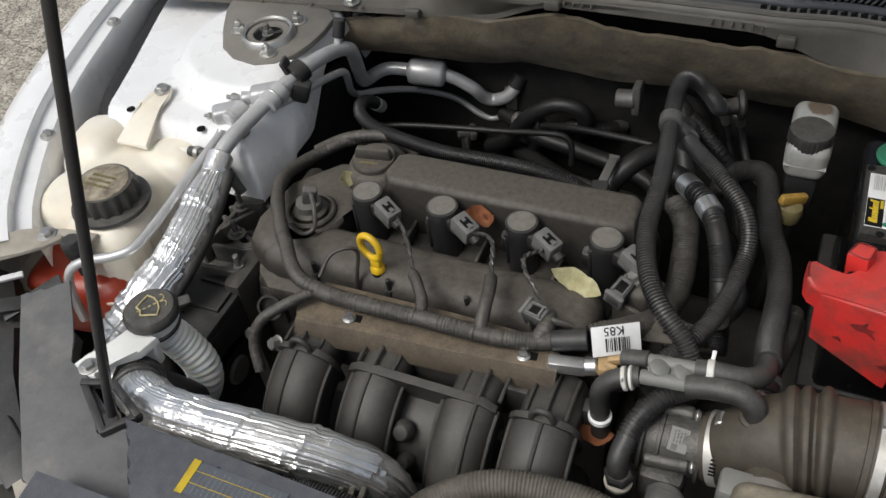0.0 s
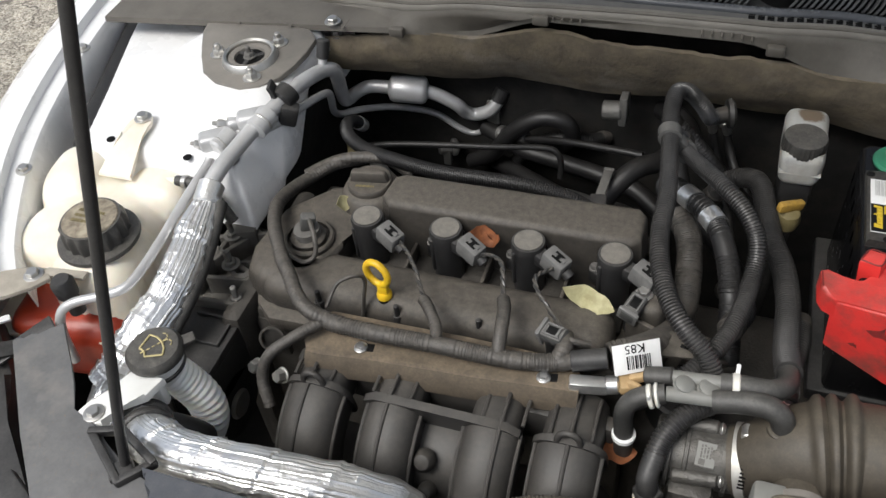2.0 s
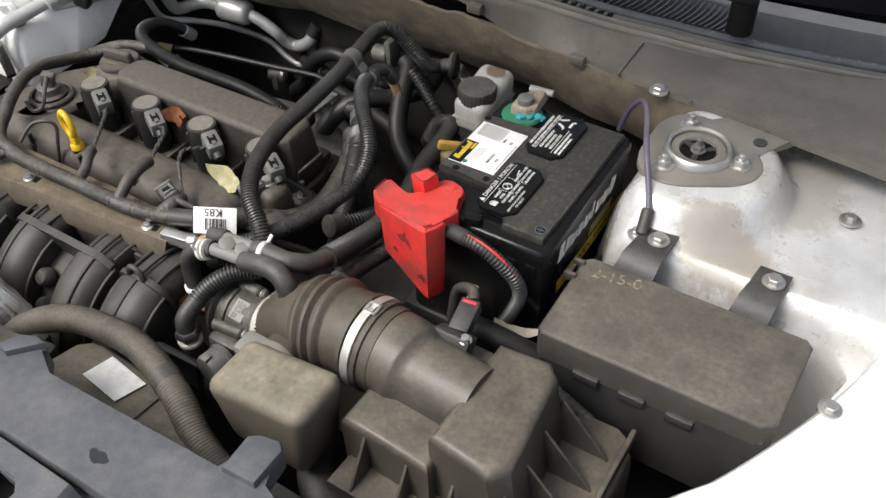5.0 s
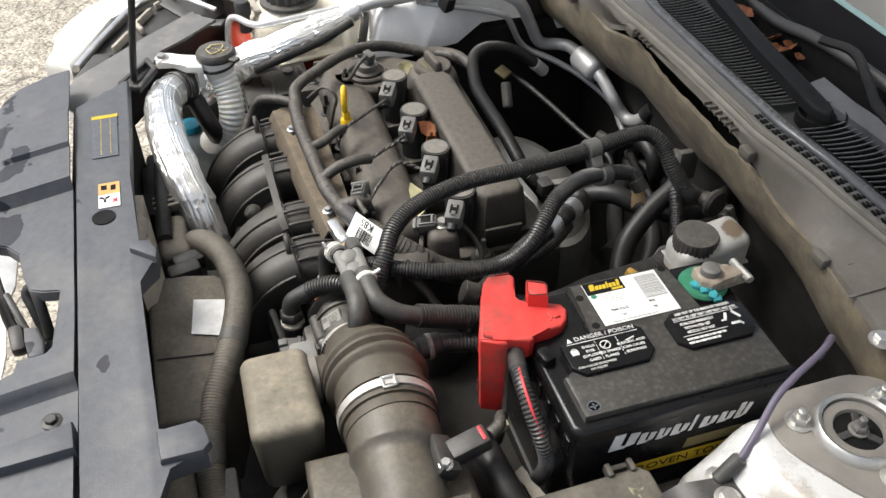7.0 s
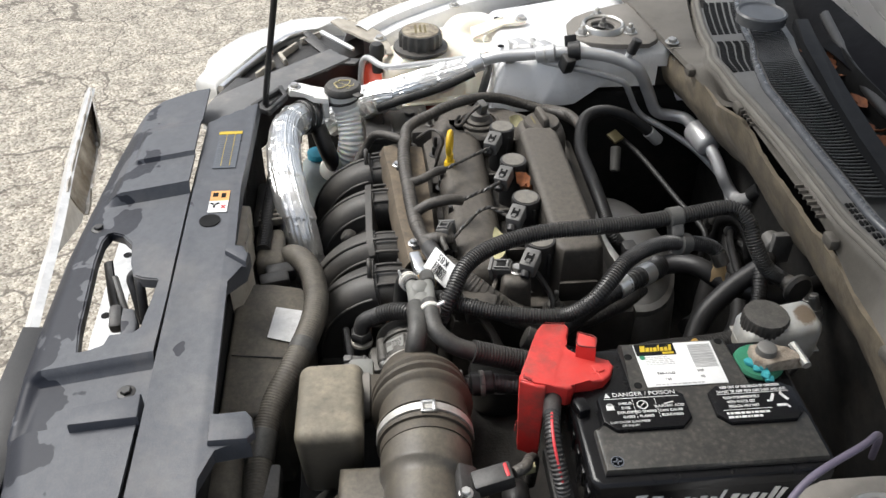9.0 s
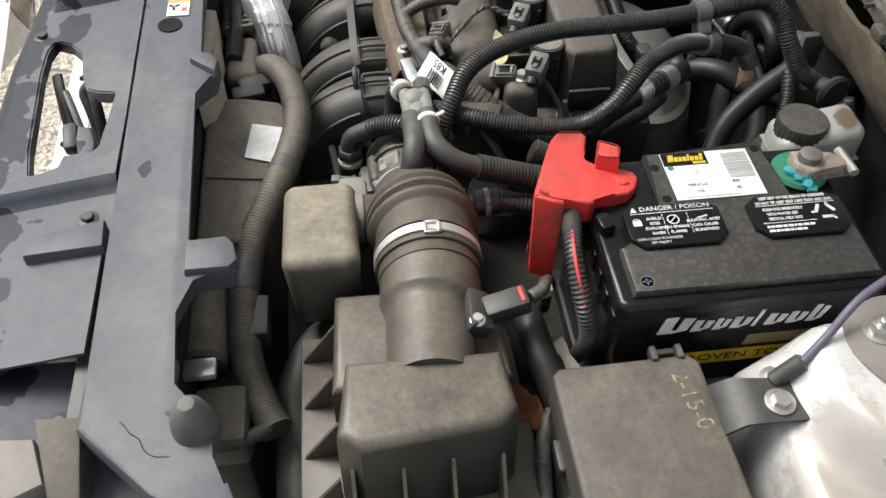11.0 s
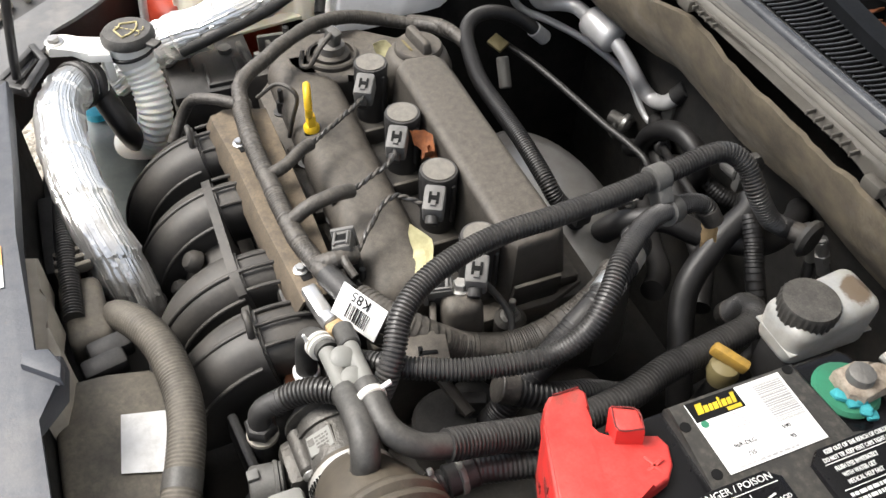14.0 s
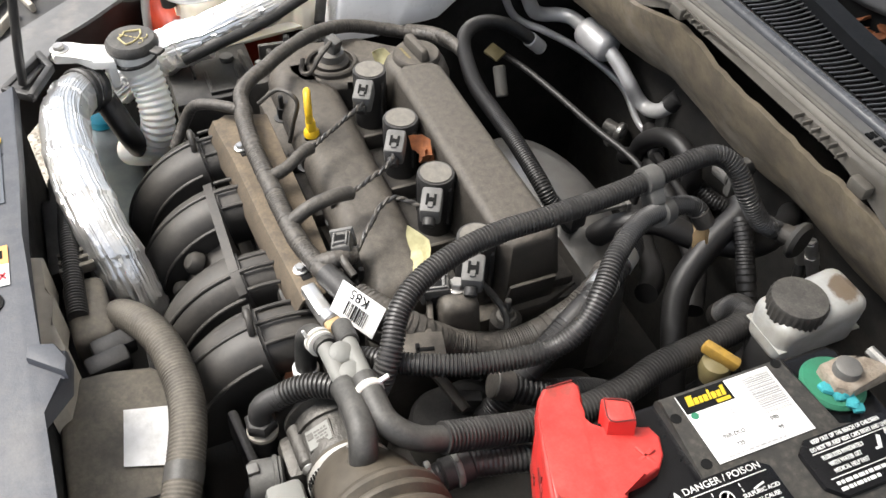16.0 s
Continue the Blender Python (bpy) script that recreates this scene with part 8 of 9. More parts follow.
part("joint_groove", lathe(bmesh.new(), [(0.0152, 0), (0.0158, 0.0008), (0.0158, 0.0022), (0.0152, 0.003)], along((-0.449, -0.118, 0.879), (-0.441, -0.085, 0.886)), 22), "zinc", jb)
part("joint_block", box((-0.488, -0.118, 0.872), (0.024, 0.024, 0.022), 0.006, turned(0, 0, 32), 3), "alu", pipe)
part("block_bolt", hexbolt(bmesh.new(), (-0.497, -0.123, 0.874), 0.006, 0.012, 0.009, 0.008, way=(-0.75, -0.45, 0.25)), "zinc", pipe)
rc = part("retaining_clip", lathe(bmesh.new(), [(0.0105, 0), (0.0165, 0.001), (0.0165, 0.021), (0.0105, 0.022)], along((-0.4385, -0.080, 0.8865), (-0.431, -0.050, 0.892)), 22), "black", pipe, "black retaining clip")
part("clip_fin", box((-0.447, -0.075, 0.900), (0.006, 0.022, 0.024), 0.002, turned(0, -20, 15)), "black", rc)
part("clip_leg", box((-0.428, -0.082, 0.870), (0.024, 0.020, 0.030), 0.004, turned(0, 20, 20)), "black", rc)
part("valve_stem", rod(bmesh.new(), (-0.4236, 0.020, 0.874), (-0.423, 0.025, 0.888), 0.0065, 12), "alu", pipe)
part("valve_cap", rod(bmesh.new(), (-0.423, 0.025, 0.887), (-0.421, 0.034, 0.912), 0.0090, 12, 0.0015), "black", pipe, "black service valve cap")
part("liquid_line", sweep(bmesh.new(), [(-0.455, -0.118, 0.862), (-0.438, -0.085, 0.860), (-0.430, -0.035, 0.850), (-0.426, 0.005, 0.838), (-0.4245, 0.024, 0.828), (-0.431, 0.038, 0.803), (-0.441, 0.056, 0.769), (-0.440, 0.075, 0.750), (-0.425, 0.105, 0.738), (-0.395, 0.15, 0.715),
                                           (-0.36, 0.185, 0.69), (-0.33, 0.200, 0.672), (-0.296, 0.203, 0.648), (-0.270, 0.206, 0.640), (-0.238, 0.208, 0.660)], 0.0055, 12, 0.006), "alu", pipe)
part("flange_block", box((-0.236, 0.207, 0.690), (0.022, 0.016, 0.045), 0.004, turned(0, 0, 5)), "cast", pipe)
bm = rod(bmesh.new(), (-0.228, 0.195, 0.655), (-0.215, 0.185, 0.66), 0.011, 16, 0.002)
part("line_collar", bm, "zinc", pipe)
rear = thing("firewall_connector", "steel-collared line connector at the firewall", "connector", (-0.2, 0.16, 0.68))
part("body", rod(bmesh.new(), (-0.213, 0.175, 0.672), (-0.165, 0.15, 0.69), 0.011, 16, 0.002), "black", rear)
part("collar", rod(bmesh.new(), (-0.217, 0.177, 0.670), (-0.209, 0.173, 0.673), 0.0135, 16, 0.001), "zinc", rear)
part("arm", sweep(bmesh.new(), [(-0.165, 0.15, 0.69), (-0.10, 0.12, 0.72), (-0.03, 0.10, 0.735), (0.02, 0.09, 0.74)], 0.0055, 12, 0.006), "dullrubber", rear)
br = thing("firewall_bracket", "bright cast bracket with bolt at the firewall", "bracket", (-0.03, 0.15, 0.77))
part("plate", box((-0.02, 0.155, 0.77), (0.012, 0.03, 0.05), 0.003), "cast", br)
part("knuckle", rod(bmesh.new(), (-0.05, 0.15, 0.765), (-0.022, 0.15, 0.768), 0.014, 18, 0.002), "cast", br)

foil_pts = [(-0.468, -0.240, 0.852), (-0.466, -0.285, 0.835), (-0.460, -0.340, 0.822), (-0.465, -0.390, 0.805), (-0.478, -0.428, 0.784), (-0.495, -0.465, 0.755), (-0.50, -0.50, 0.73)]


def crinkle(r, seed):
    return lambda s, L: r * (1 + 0.05 * noise.noise((s * 60, seed, 2)) + 0.03 * noise.noise((s * 210, seed, 5))) * (0.62 + 0.38 * min(1, s / 0.05))


FOLD = {}


def foil_tube(name, pts, rf, label, seed, n=150):
    """Foil sleeve: pleats along it, overlapping wraps and cross creases."""
    bm = sweep(bmesh.new(), pts, rf, n, 0.003)
    FOLD.clear()
    for i, v in enumerate(bm.verts):
        ring, k = divmod(i, n)
        g = 6.2832 * k / n
        s = ring * 0.003
        pleat = abs(noise.noise((math.cos(g) * 9.5, math.sin(g) * 9.5, s * 4 + seed)))
        wrap = ((s + 0.008 * math.sin(g + seed)) / 0.062) % 1
        crease = max(0.0, noise.noise((s * 130 + 0.7 * math.cos(3 * g), math.cos(g) * 2.2, math.sin(g) * 2.2 + seed)) - 0.28)
        FOLD[i] = 0.0019 * pleat + 0.0016 * wrap + 0.0045 * crease
    bm.normal_update()
    for i, v in enumerate(bm.verts):
        v.co = v.co + v.normal * FOLD[i]
    for v in bm.verts:
        p = v.co * 60
        v.co += Vector((noise.noise(p), noise.noise(p + Vector((9, 0, 0))), noise.noise(p + Vector((0, 9, 0))))) * 0.0008
    return solo(name, bm, "foil", label, "hose", sharp=24)


foil_tube("foil_wrapped_pipe", foil_pts, crinkle(0.023, 3), "pipe wrapped in crinkled silver foil", 3)
foil_tube("foil_wrap", [(-0.462, -0.375, 0.806), (-0.470, -0.405, 0.797), (-0.482, -0.436, 0.780), (-0.498, -0.470, 0.757)], lambda s, L: 0.0270 * (1 + 0.16 * noise.noise((s * 70, 4, 2)) + 0.10 * noise.noise((s * 190, 1, 5))), "crumpled silver foil wound round the pipe end", 11)
bm = rod(bmesh.new(), (-0.470, -0.222, 0.861), (-0.468, -0.250, 0.850), 0.0165, 20, 0.002)
solo("foil_collar", bm, "foil", "foil collar on the pipe", "hose")
bm = sweep(bmesh.new(), [(-0.452, -0.24, 0.848), (-0.443, -0.30, 0.826), (-0.438, -0.36, 0.810), (-0.445, -0.41, 0.79)], 0.009, 12, 0.005)
solo("black_return_hose", bm, "rubber", "black rubber hose under the foil wrap", "hose")
urh = foil_tube("upper_radiator_hose", [(-0.405, -0.520, 0.798), (-0.385, -0.540, 0.808), (-0.335, -0.556, 0.820), (-0.270, -0.558, 0.826), (-0.205, -0.553, 0.824), (-0.150, -0.543, 0.808), (-0.118, -0.533, 0.780), (-0.104, -0.527, 0.745), (-0.100, -0.524, 0.70)],
          lambda s, L: 0.0245 * (1 + 0.04 * noise.noise((s * 50, 1, 2))), "radiator hose wrapped in crinkled silver foil", 8)
for a, b, r in (((-0.404, -0.521, 0.798), (-0.397, -0.529, 0.803), 0.0285), ((-0.392, -0.533, 0.805), (-0.385, -0.540, 0.809), 0.0290)):
    part("hose_clamp", rod(bmesh.new(), a, b, r, 28, 0.002), "black", urh, "black spring clamp")

# ---- passenger side: washer filler, coolant tank, aluminium line ----
wf = thing("washer_filler", "white washer filler neck with black cap", "washer filler", (-0.408, -0.466, 0.83))
bm = lathe(bmesh.new(), [(0.029, 0), (0.031, 0.002), (0.031, 0.008), (0.027, 0.013), (0, 0.014)], T((-0.408, -0.466, 0.843)), 36)
cap = part("cap", bm, "capblack", wf, "black cap with yellow washer symbol")
bm = bmesh.new()
sm = Matrix.Translation((-0.408, -0.467, 0.8575)) @ turned(0, 0, -36)
sym = [(-0.007, -0.011), (-0.017, 0.005), (-0.009, 0.010), (0, 0.0115), (0.009, 0.010), (0.017, 0.005), (0.007, -0.011), (0, -0.0085)]
for p, q in zip(sym, sym[1:] + sym[:1]):
    rod(bm, sm @ Vector((*p, 0)), sm @ Vector((*q, 0)), 0.0011, 6)
for y0 in (-0.013, -0.006, 0.0, 0.006):
    rod(bm, sm @ Vector((0, y0, 0)), sm @ Vector((0, y0 + 0.0035, 0)), 0.0008, 6)
for dx in (-0.004, 0.004):
    for p, q in (((0, 0.013), (dx * 0.3, 0.018)), ((dx * 0.5, 0.019), (dx * 1.5, 0.020)), ((dx * 1.9, 0.0195), (dx * 2.5, 0.017))):
        rod(bm, sm @ Vector((*p, 0)), sm @ Vector((*q, 0)), 0.0007, 6)
part("symbol", bm, "fadedyellow", cap, "faded yellow washer symbol")
part("neck", lathe(bmesh.new(), [(0.020, 0), (0.024, 0.012), (0.027, 0.025), (0.027, 0.034)], T((-0.408, -0.466, 0.810)), 28), "milk", wf)
part("strap", lathe(bmesh.new(), [(0.027, 0), (0.0285, 0.001), (0.0285, 0.004), (0.027, 0.005)], pose(-0.408, -0.466, 0.828, 8, 0, 0), 28), "black", wf)
part("tab", box((-0.383, -0.442, 0.848), (0.018, 0.014, 0.005), 0.002, turned(0, 0, 45)), "capblack", cap)
bm = bmesh.new()
prism(bm, [(-0.440, -0.565), (-0.452, -0.550), (-0.446, -0.532), (-0.432, -0.522), (-0.425, -0.488), (-0.385, -0.490), (-0.392, -0.515), (-0.412, -0.532), (-0.418, -0.556)], 0.832, 0.842, 0.003)
part("bracket", bm, "milk", wf, "white plastic mounting bracket")
part("bracket_bolt", hexbolt(bmesh.new(), (-0.432, -0.548, 0.842), 0.007, 0.005, 0.011), "zinc", wf)
part("gusset", box((-0.402, -0.497, 0.818), (0.03, 0.010, 0.03), 0.003, turned(0, 0, 10)), "milk", wf)
part("hose", ribbed(bmesh.new(), [(-0.406, -0.464, 0.815), (-0.396, -0.459, 0.792), (-0.381, -0.458, 0.762), (-0.377, -0.464, 0.735), (-0.389, -0.475, 0.706), (-0.412, -0.487, 0.688), (-0.44, -0.50, 0.67)], 0.0215, 0.0075, 0.07, 22), "neck", wf, "milky corrugated filler hose")
wt = thing("washer_bottle", "milky washer bottle deep beside the radiator, blue cap", "washer bottle", (-0.55, -0.52, 0.60))
part("body", box((-0.665, -0.535, 0.425), (0.11, 0.09, 0.235), 0.03, seg=4), "bottle", wt)
part("cap", lathe(bmesh.new(), [(0.022, 0), (0.022, 0.012), (0, 0.016)], T((-0.690, -0.541, 0.545)), 24), "blue", wt, "bright blue cap")
hose("washer_bend", [(-0.40, -0.515, 0.79), (-0.375, -0.505, 0.772), (-0.365, -0.495, 0.745), (-0.385, -0.49, 0.715)], 0.0145, "black rubber bend beside the foil hose", material="dullrubber")

tank = thing("coolant_tank", "yellowed coolant expansion tank with black cap", "coolant tank", (-0.63, -0.28, 0.70))
lobes = (((-0.630, -0.270, 0.792), (0.19, 0.19, 0.086)), ((-0.690, -0.215, 0.806), (0.10, 0.13, 0.09)), ((-0.580, -0.335, 0.800), (0.125, 0.13, 0.085)), ((-0.570, -0.205, 0.795), (0.11, 0.095, 0.09)), ((-0.665, -0.310, 0.785), (0.12, 0.12, 0.09)))
turn8 = turned(0, 0, -8)


def lobe_field(x, y):
    """Height of the moulded lobes over a spot, blended where they meet."""
    top = 0.0
    for c, sz in lobes:
        d = turn8 @ (Vector((x, y, 0)) - Vector((c[0], c[1], 0)))
        q = (abs(d.x) / (sz[0] / 2)) ** 3 + (abs(d.y) / (sz[1] / 2)) ** 3
        if q < 1:
            top += ((c[2] - 0.755 + sz[2] / 2) * (1 - q) ** 0.36) ** 20
    return top ** (1 / 20)


bm = bmesh.new()
grid = {}
for i in range(73):
    for j in range(73):
        x, y = -0.755 + i * 0.0035, -0.41 + j * 0.0036
        hgt = lobe_field(x, y)
        if hgt > 0.004:
            grid[i, j] = bm.verts.new((x, y, 0.755 + hgt))
for i in range(72):
    for j in range(72):
        quad = [grid.get(q) for q in ((i, j), (i + 1, j), (i + 1, j + 1), (i, j + 1))]
        if None not in quad:
            bm.faces.new(quad)
for e in [e for e in bm.edges if e.is_boundary]:
    for v in e.verts:
        v.co.z = 0.752
thicken(bm, 0.003)
part("upper_shell", bm, "tank", tank, "yellowed translucent plastic", sharp=70)
bm = bmesh.new()
rbox(bm, (-0.615, -0.345, 0.722), (0.16, 0.17, 0.11), 0.03, turned(0, 0, 8), 4)
part("lower_shell", bm, "coolant", tank, "lower half dyed red by coolant", sharp=70)
part("seam", box((-0.615, -0.325, 0.755), (0.205, 0.205, 0.006), 0.002, turned(0, 0, 8)), "tank", tank)
bm = ribcap(bmesh.new(), [(0.034, 0.004), (0.0405, 0.006), (0.0405, 0.028), (0.0365, 0.034), (0, 0.035)], T((-0.578, -0.324, 0.838)), 16, 0.09)
lathe(bm, [(0.050, 0), (0.051, 0.002), (0.050, 0.006), (0.040, 0.008)], T((-0.578, -0.324, 0.838)), 40)
cp = part("cap", bm, "capblack", tank, "ridged black pressure cap")
part("cap_face", lathe(bmesh.new(), [(0.034, 0), (0.033, 0.0012), (0.012, 0.002), (0, 0.002)], T((-0.578, -0.324, 0.8725)), 32), "capdust", cp, "dusty beige cap top")
part("cap_print", bars(bmesh.new(), pose(-0.578, -0.324, 0.8748, 0, 0, 0), 3, 0.040, 0.026, 41, 0.5), "mustard", cp, "faded yellow print")
bm = prism(bmesh.new(), [(-0.645, -0.225), (-0.642, -0.190), (-0.640, -0.165), (-0.644, -0.136), (-0.634, -0.120), (-0.618, -0.122), (-0.610, -0.138), (-0.609, -0.165), (-0.602, -0.190), (-0.594, -0.225)], 0.8610, 0.8660, 0.002)
for v in bm.verts:
    v.co.z -= 0.35 * max(0.0, -0.170 - v.co.y)
part("ear", bm, "tank", tank, "yellowed fixing ear")
part("overflow_stub", rod(bmesh.new(), (-0.570, -0.205, 0.832), (-0.535, -0.205, 0.836), 0.006, 12), "tank", tank)
hose("overflow_hose", [(-0.540, -0.205, 0.836), (-0.515, -0.205, 0.837), (-0.488, -0.210, 0.828), (-0.455, -0.225, 0.80)], 0.0072, "short black overflow hose")
bm = rod(bmesh.new(), (-0.530, -0.205, 0.8365), (-0.522, -0.205, 0.837), 0.0092, 14, 0.001)
solo("spring_clip", bm, "zinc", "small steel spring clip", "clip")
hose("aluminium_line", [(-0.497, -0.180, 0.862), (-0.497, -0.190, 0.858), (-0.496, -0.256, 0.852), (-0.492, -0.325, 0.847), (-0.495, -0.381, 0.842), (-0.514, -0.401, 0.838), (-0.551, -0.420, 0.834), (-0.567, -0.431, 0.822), (-0.575, -0.437, 0.79), (-0.578, -0.44, 0.74)], 0.0058, "thin bare aluminium line past the coolant tank", material="alu", category="pipe")
un = thing("line_union", "aluminium union with bolt on the thin line", "fitting", (-0.505, -0.155, 0.866))
part("block", box((-0.505, -0.150, 0.867), (0.040, 0.026, 0.022), 0.006, turned(0, 0, 35), 3), "alu", un)
part("barrel", rod(bmesh.new(), (-0.497, -0.165, 0.864), (-0.488, -0.132, 0.868), 0.0125, 18, 0.003), "alu", un)
part("groove", lathe(bmesh.new(), [(0.0126, 0), (0.0132, 0.0006), (0.0132, 0.002), (0.0126, 0.0026)], along((-0.495, -0.157, 0.865), (-0.488, -0.132, 0.868)), 20), "zinc", un)
bolt((-0.520, -0.162, 0.866), way=(-0.7, -0.5, 0.4), stud=0.006, r=0.005, washer=0.007)
hose("side_harness", [(-0.40, -0.12, 0.80), (-0.36, -0.09, 0.81), (-0.30, -0.08, 0.815), (-0.26, -0.085, 0.80)], 0.008, "black tape-wound harness behind the oil cap", "tape", category="wiring harness")
hose("lamp_harness", [(-0.55, -0.44, 0.74), (-0.52, -0.43, 0.72), (-0.48, -0.43, 0.70), (-0.45, -0.46, 0.66)], 0.008, "black harness below the coolant tank", "tape", category="wiring harness")
part_pulley = thing("accessory_pulley", "black belt pulley at the engine front", "pulley", (-0.40, -0.40, 0.66))
part("wheel", rod(bmesh.new(), (-0.425, -0.40, 0.66), (-0.395, -0.40, 0.66), 0.05, 36, 0.004), "darkbay", part_pulley)
part("hub", rod(bmesh.new(), (-0.43, -0.40, 0.66), (-0.39, -0.40, 0.66), 0.02, 24, 0.003), "cast", part_pulley)
gear = thing("gearbox", "dark gearbox casing under the battery tray", "gearbox", (0.2, -0.2, 0.55))
part("casing", box((0.20, -0.20, 0.56), (0.28, 0.26, 0.20), 0.05, seg=4), "engine", gear)
part("tray", box((0.36, -0.11, 0.70), (0.20, 0.25, 0.02), 0.004), "black", gear)
part("top_cover", rod(bmesh.new(), (0.13, -0.27, 0.66), (0.13, -0.27, 0.71), 0.04, 28, 0.004), "black", gear)
ped = sweep(bmesh.new(), [(0.075, -0.33, 0.80), (0.115, -0.29, 0.785), (0.165, -0.27, 0.77)], 0.012, 10, 0.006, squash=0.4)
solo("cast_bracket", ped, "engine", "triangular cast bracket at the cylinder head end", "bracket")


leaf((-0.128, -0.200, 0.832), 0.036, 24, "leaf", "dry curled brown leaf between the coils", (62, 14), 0.9, 0.30)
leaf((-0.112, -0.202, 0.826), 0.034, -14, "leaf", "dry curled brown leaf between the coils", (38, -22), 1.3, 0.24)
leaf((-0.118, -0.196, 0.822), 0.026, 70, "leaf", "broken piece of a dry brown leaf", (30, 40), 0.9, 0.3)
leaf((0.014, -0.255, 0.814), 0.062, -12, "leaf_green", "long pale yellow-green leaf on the valve cover", (35, 8), 1.2, 0.21)
leaf((-0.313, -0.184, 0.826), 0.028, 60, "leaf_green", "small pale green leaf by the first coil", (50, 20), 0.6)
leaf((0.455, -0.3115, 0.764), 0.060, 60, "leaf", "large dry leaf beside the airbox", (60, 30), 0.5)
leaf((0.075, -0.40, 0.755), 0.04, 20, "leaf", "dry leaf beside the manifold")
leaf((0.318, -0.183, 0.868), 0.034, 60, "leaf", "dry orange-brown leaf beside the terminal cover", (50, 20), 0.5)


# ---- cowl, firewall mat, wipers, windscreen ----
def rise(x, a=0.12, b=0.25):
    """1 in the middle of the car, falling to 0 between a and b."""
    u = max(0.0, min(1.0, (b - abs(x)) / (b - a)))
    return u * u * (3 - 2 * u)


mat_ = thing("firewall_mat", "dusty brown insulation mat on the firewall", "insulation mat", (0, 0.14, 0.85))
bm = bmesh.new()
nx = 90
rows = []
for i in range(nx + 1):
    x = -0.47 + 1.05 * i / nx
    ztop = 0.888 + 0.026 * rise(x) - 0.03 * max(0, -x - 0.3) / 0.2 + 0.0035 * noise.noise((x * 11, 0, 0)) + 0.0022 * noise.noise((x * 70, 3, 0))
    ztop -= 0.017 * max(0.0, 1 - ((x - 0.05) / 0.15) ** 2) * (0.75 + 0.6 * noise.noise((x * 24, 6, 0)))
    zbot = 0.785 + 0.010 * noise.noise((x * 8, 5, 0)) + 0.02 * max(0, -x - 0.25) / 0.2
    ytop = 0.110 + 0.008 * noise.noise((x * 5, 9, 0)) - 0.10 * max(0, x - 0.28)
    ybot = 0.168 - 0.04 * max(0, abs(x) - 0.2) / 0.2
    row = []
    for k in range(13):
        u = k / 12
        z = zbot + (ztop - zbot) * u
        y = ybot + (ytop - ybot) * u - 0.010 * math.sin(u * 3.1) + 0.0035 * noise.noise((x * 9, z * 14, 2)) + 0.0018 * noise.noise((x * 40, z * 60, 8))
        row.append(bm.verts.new((x, y, z)))
    rows.append(row)
for p, q in zip(rows, rows[1:]):
    for k in range(12):
        bm.faces.new((p[k], q[k], q[k + 1], p[k + 1]))
thicken(bm, 0.006)
part("mat", bm, "insul", mat_, sharp=60)

cowl = thing("cowl", "black plastic cowl below the windscreen with slats", "cowl", (0, 0.25, 0.92))


def strip(sections, xs, closed=False):
    """A long moulding across the car: a section of (y, z) for each x."""
    bm = bmesh.new()
    rows = [[bm.verts.new((x, y, z)) for y, z in sections(x)] for x in xs]
    for p, q in zip(rows, rows[1:]):
        for k in range(len(p) - 1):
            bm.faces.new((p[k], q[k], q[k + 1], p[k + 1]))
    thicken(bm, 0.003)
    return bm


def easing(x, knots):
    """Linear steps between (x, value) knots, level outside them."""
    if x <= knots[0][0]:
        return knots[0][1]
    for (a, p), (b, q) in zip(knots, knots[1:]):
        if x <= b:
            return p + (q - p) * (x - a) / (b - a)
    return knots[-1][1]


swell = ((0.0, -0.008), (0.16, -0.007), (0.27, 0.010), (0.34, 0.020), (0.40, 0.026), (0.55, 0.018), (0.70, 0.005))
glass_bow = lambda x: 0.5 * max(0, abs(x) - 0.25) ** 1.7 - 0.026 * rise(x, 0.15, 0.42)
bow = lambda x: glass_bow(x) + easing(abs(x), swell)
seal_bow = lambda x: bow(x) + easing(x, ((-0.70, -0.050), (-0.32, -0.032), (-0.14, -0.004), (0.0, 0.004)))
sag = lambda x: -0.10 * max(0, abs(x) - 0.25) + 0.030 * rise(x, 0.15, 0.42)
lip = lambda x: -0.12 * max(0, abs(x) - 0.25) - 0.014 * rise(x)
low = lambda x: 0.886 + 0.046 * rise(x)
XS = [-0.80 + 1.6 * i / 80 for i in range(81)]
part("front_ledge", strip(lambda x: [(0.116 + lip(x), low(x)), (0.118 + lip(x), low(x) + 0.008), (0.131 + seal_bow(x) * 0.9, max(low(x) + 0.010, 0.904 + sag(x))), (0.135 + seal_bow(x), 0.911 + sag(x)), (0.140 + seal_bow(x), 0.918 + sag(x))], XS), "ledge", cowl, "dusty front ledge")
part("seal", sweep(bmesh.new(), [(x, 0.146 + seal_bow(x), 0.916 + sag(x)) for x in XS[::2]], 0.0092, 14, 0.008), "seal", cowl, "dusty rubber hood seal")
part("seal_ridge", sweep(bmesh.new(), [(x, 0.141 + seal_bow(x), 0.9235 + sag(x)) for x in XS[::2]], 0.0025, 8, 0.008), "ledge", cowl)
part("gutter", strip(lambda x: [(0.150 + seal_bow(x), 0.914 + sag(x)), (0.156 + seal_bow(x), 0.917 + sag(x)), (0.176 + bow(x), 0.919 + sag(x)), (0.180 + bow(x), 0.921 + sag(x)), (0.188 + bow(x), 0.922 + sag(x))], XS), "gutter", cowl)
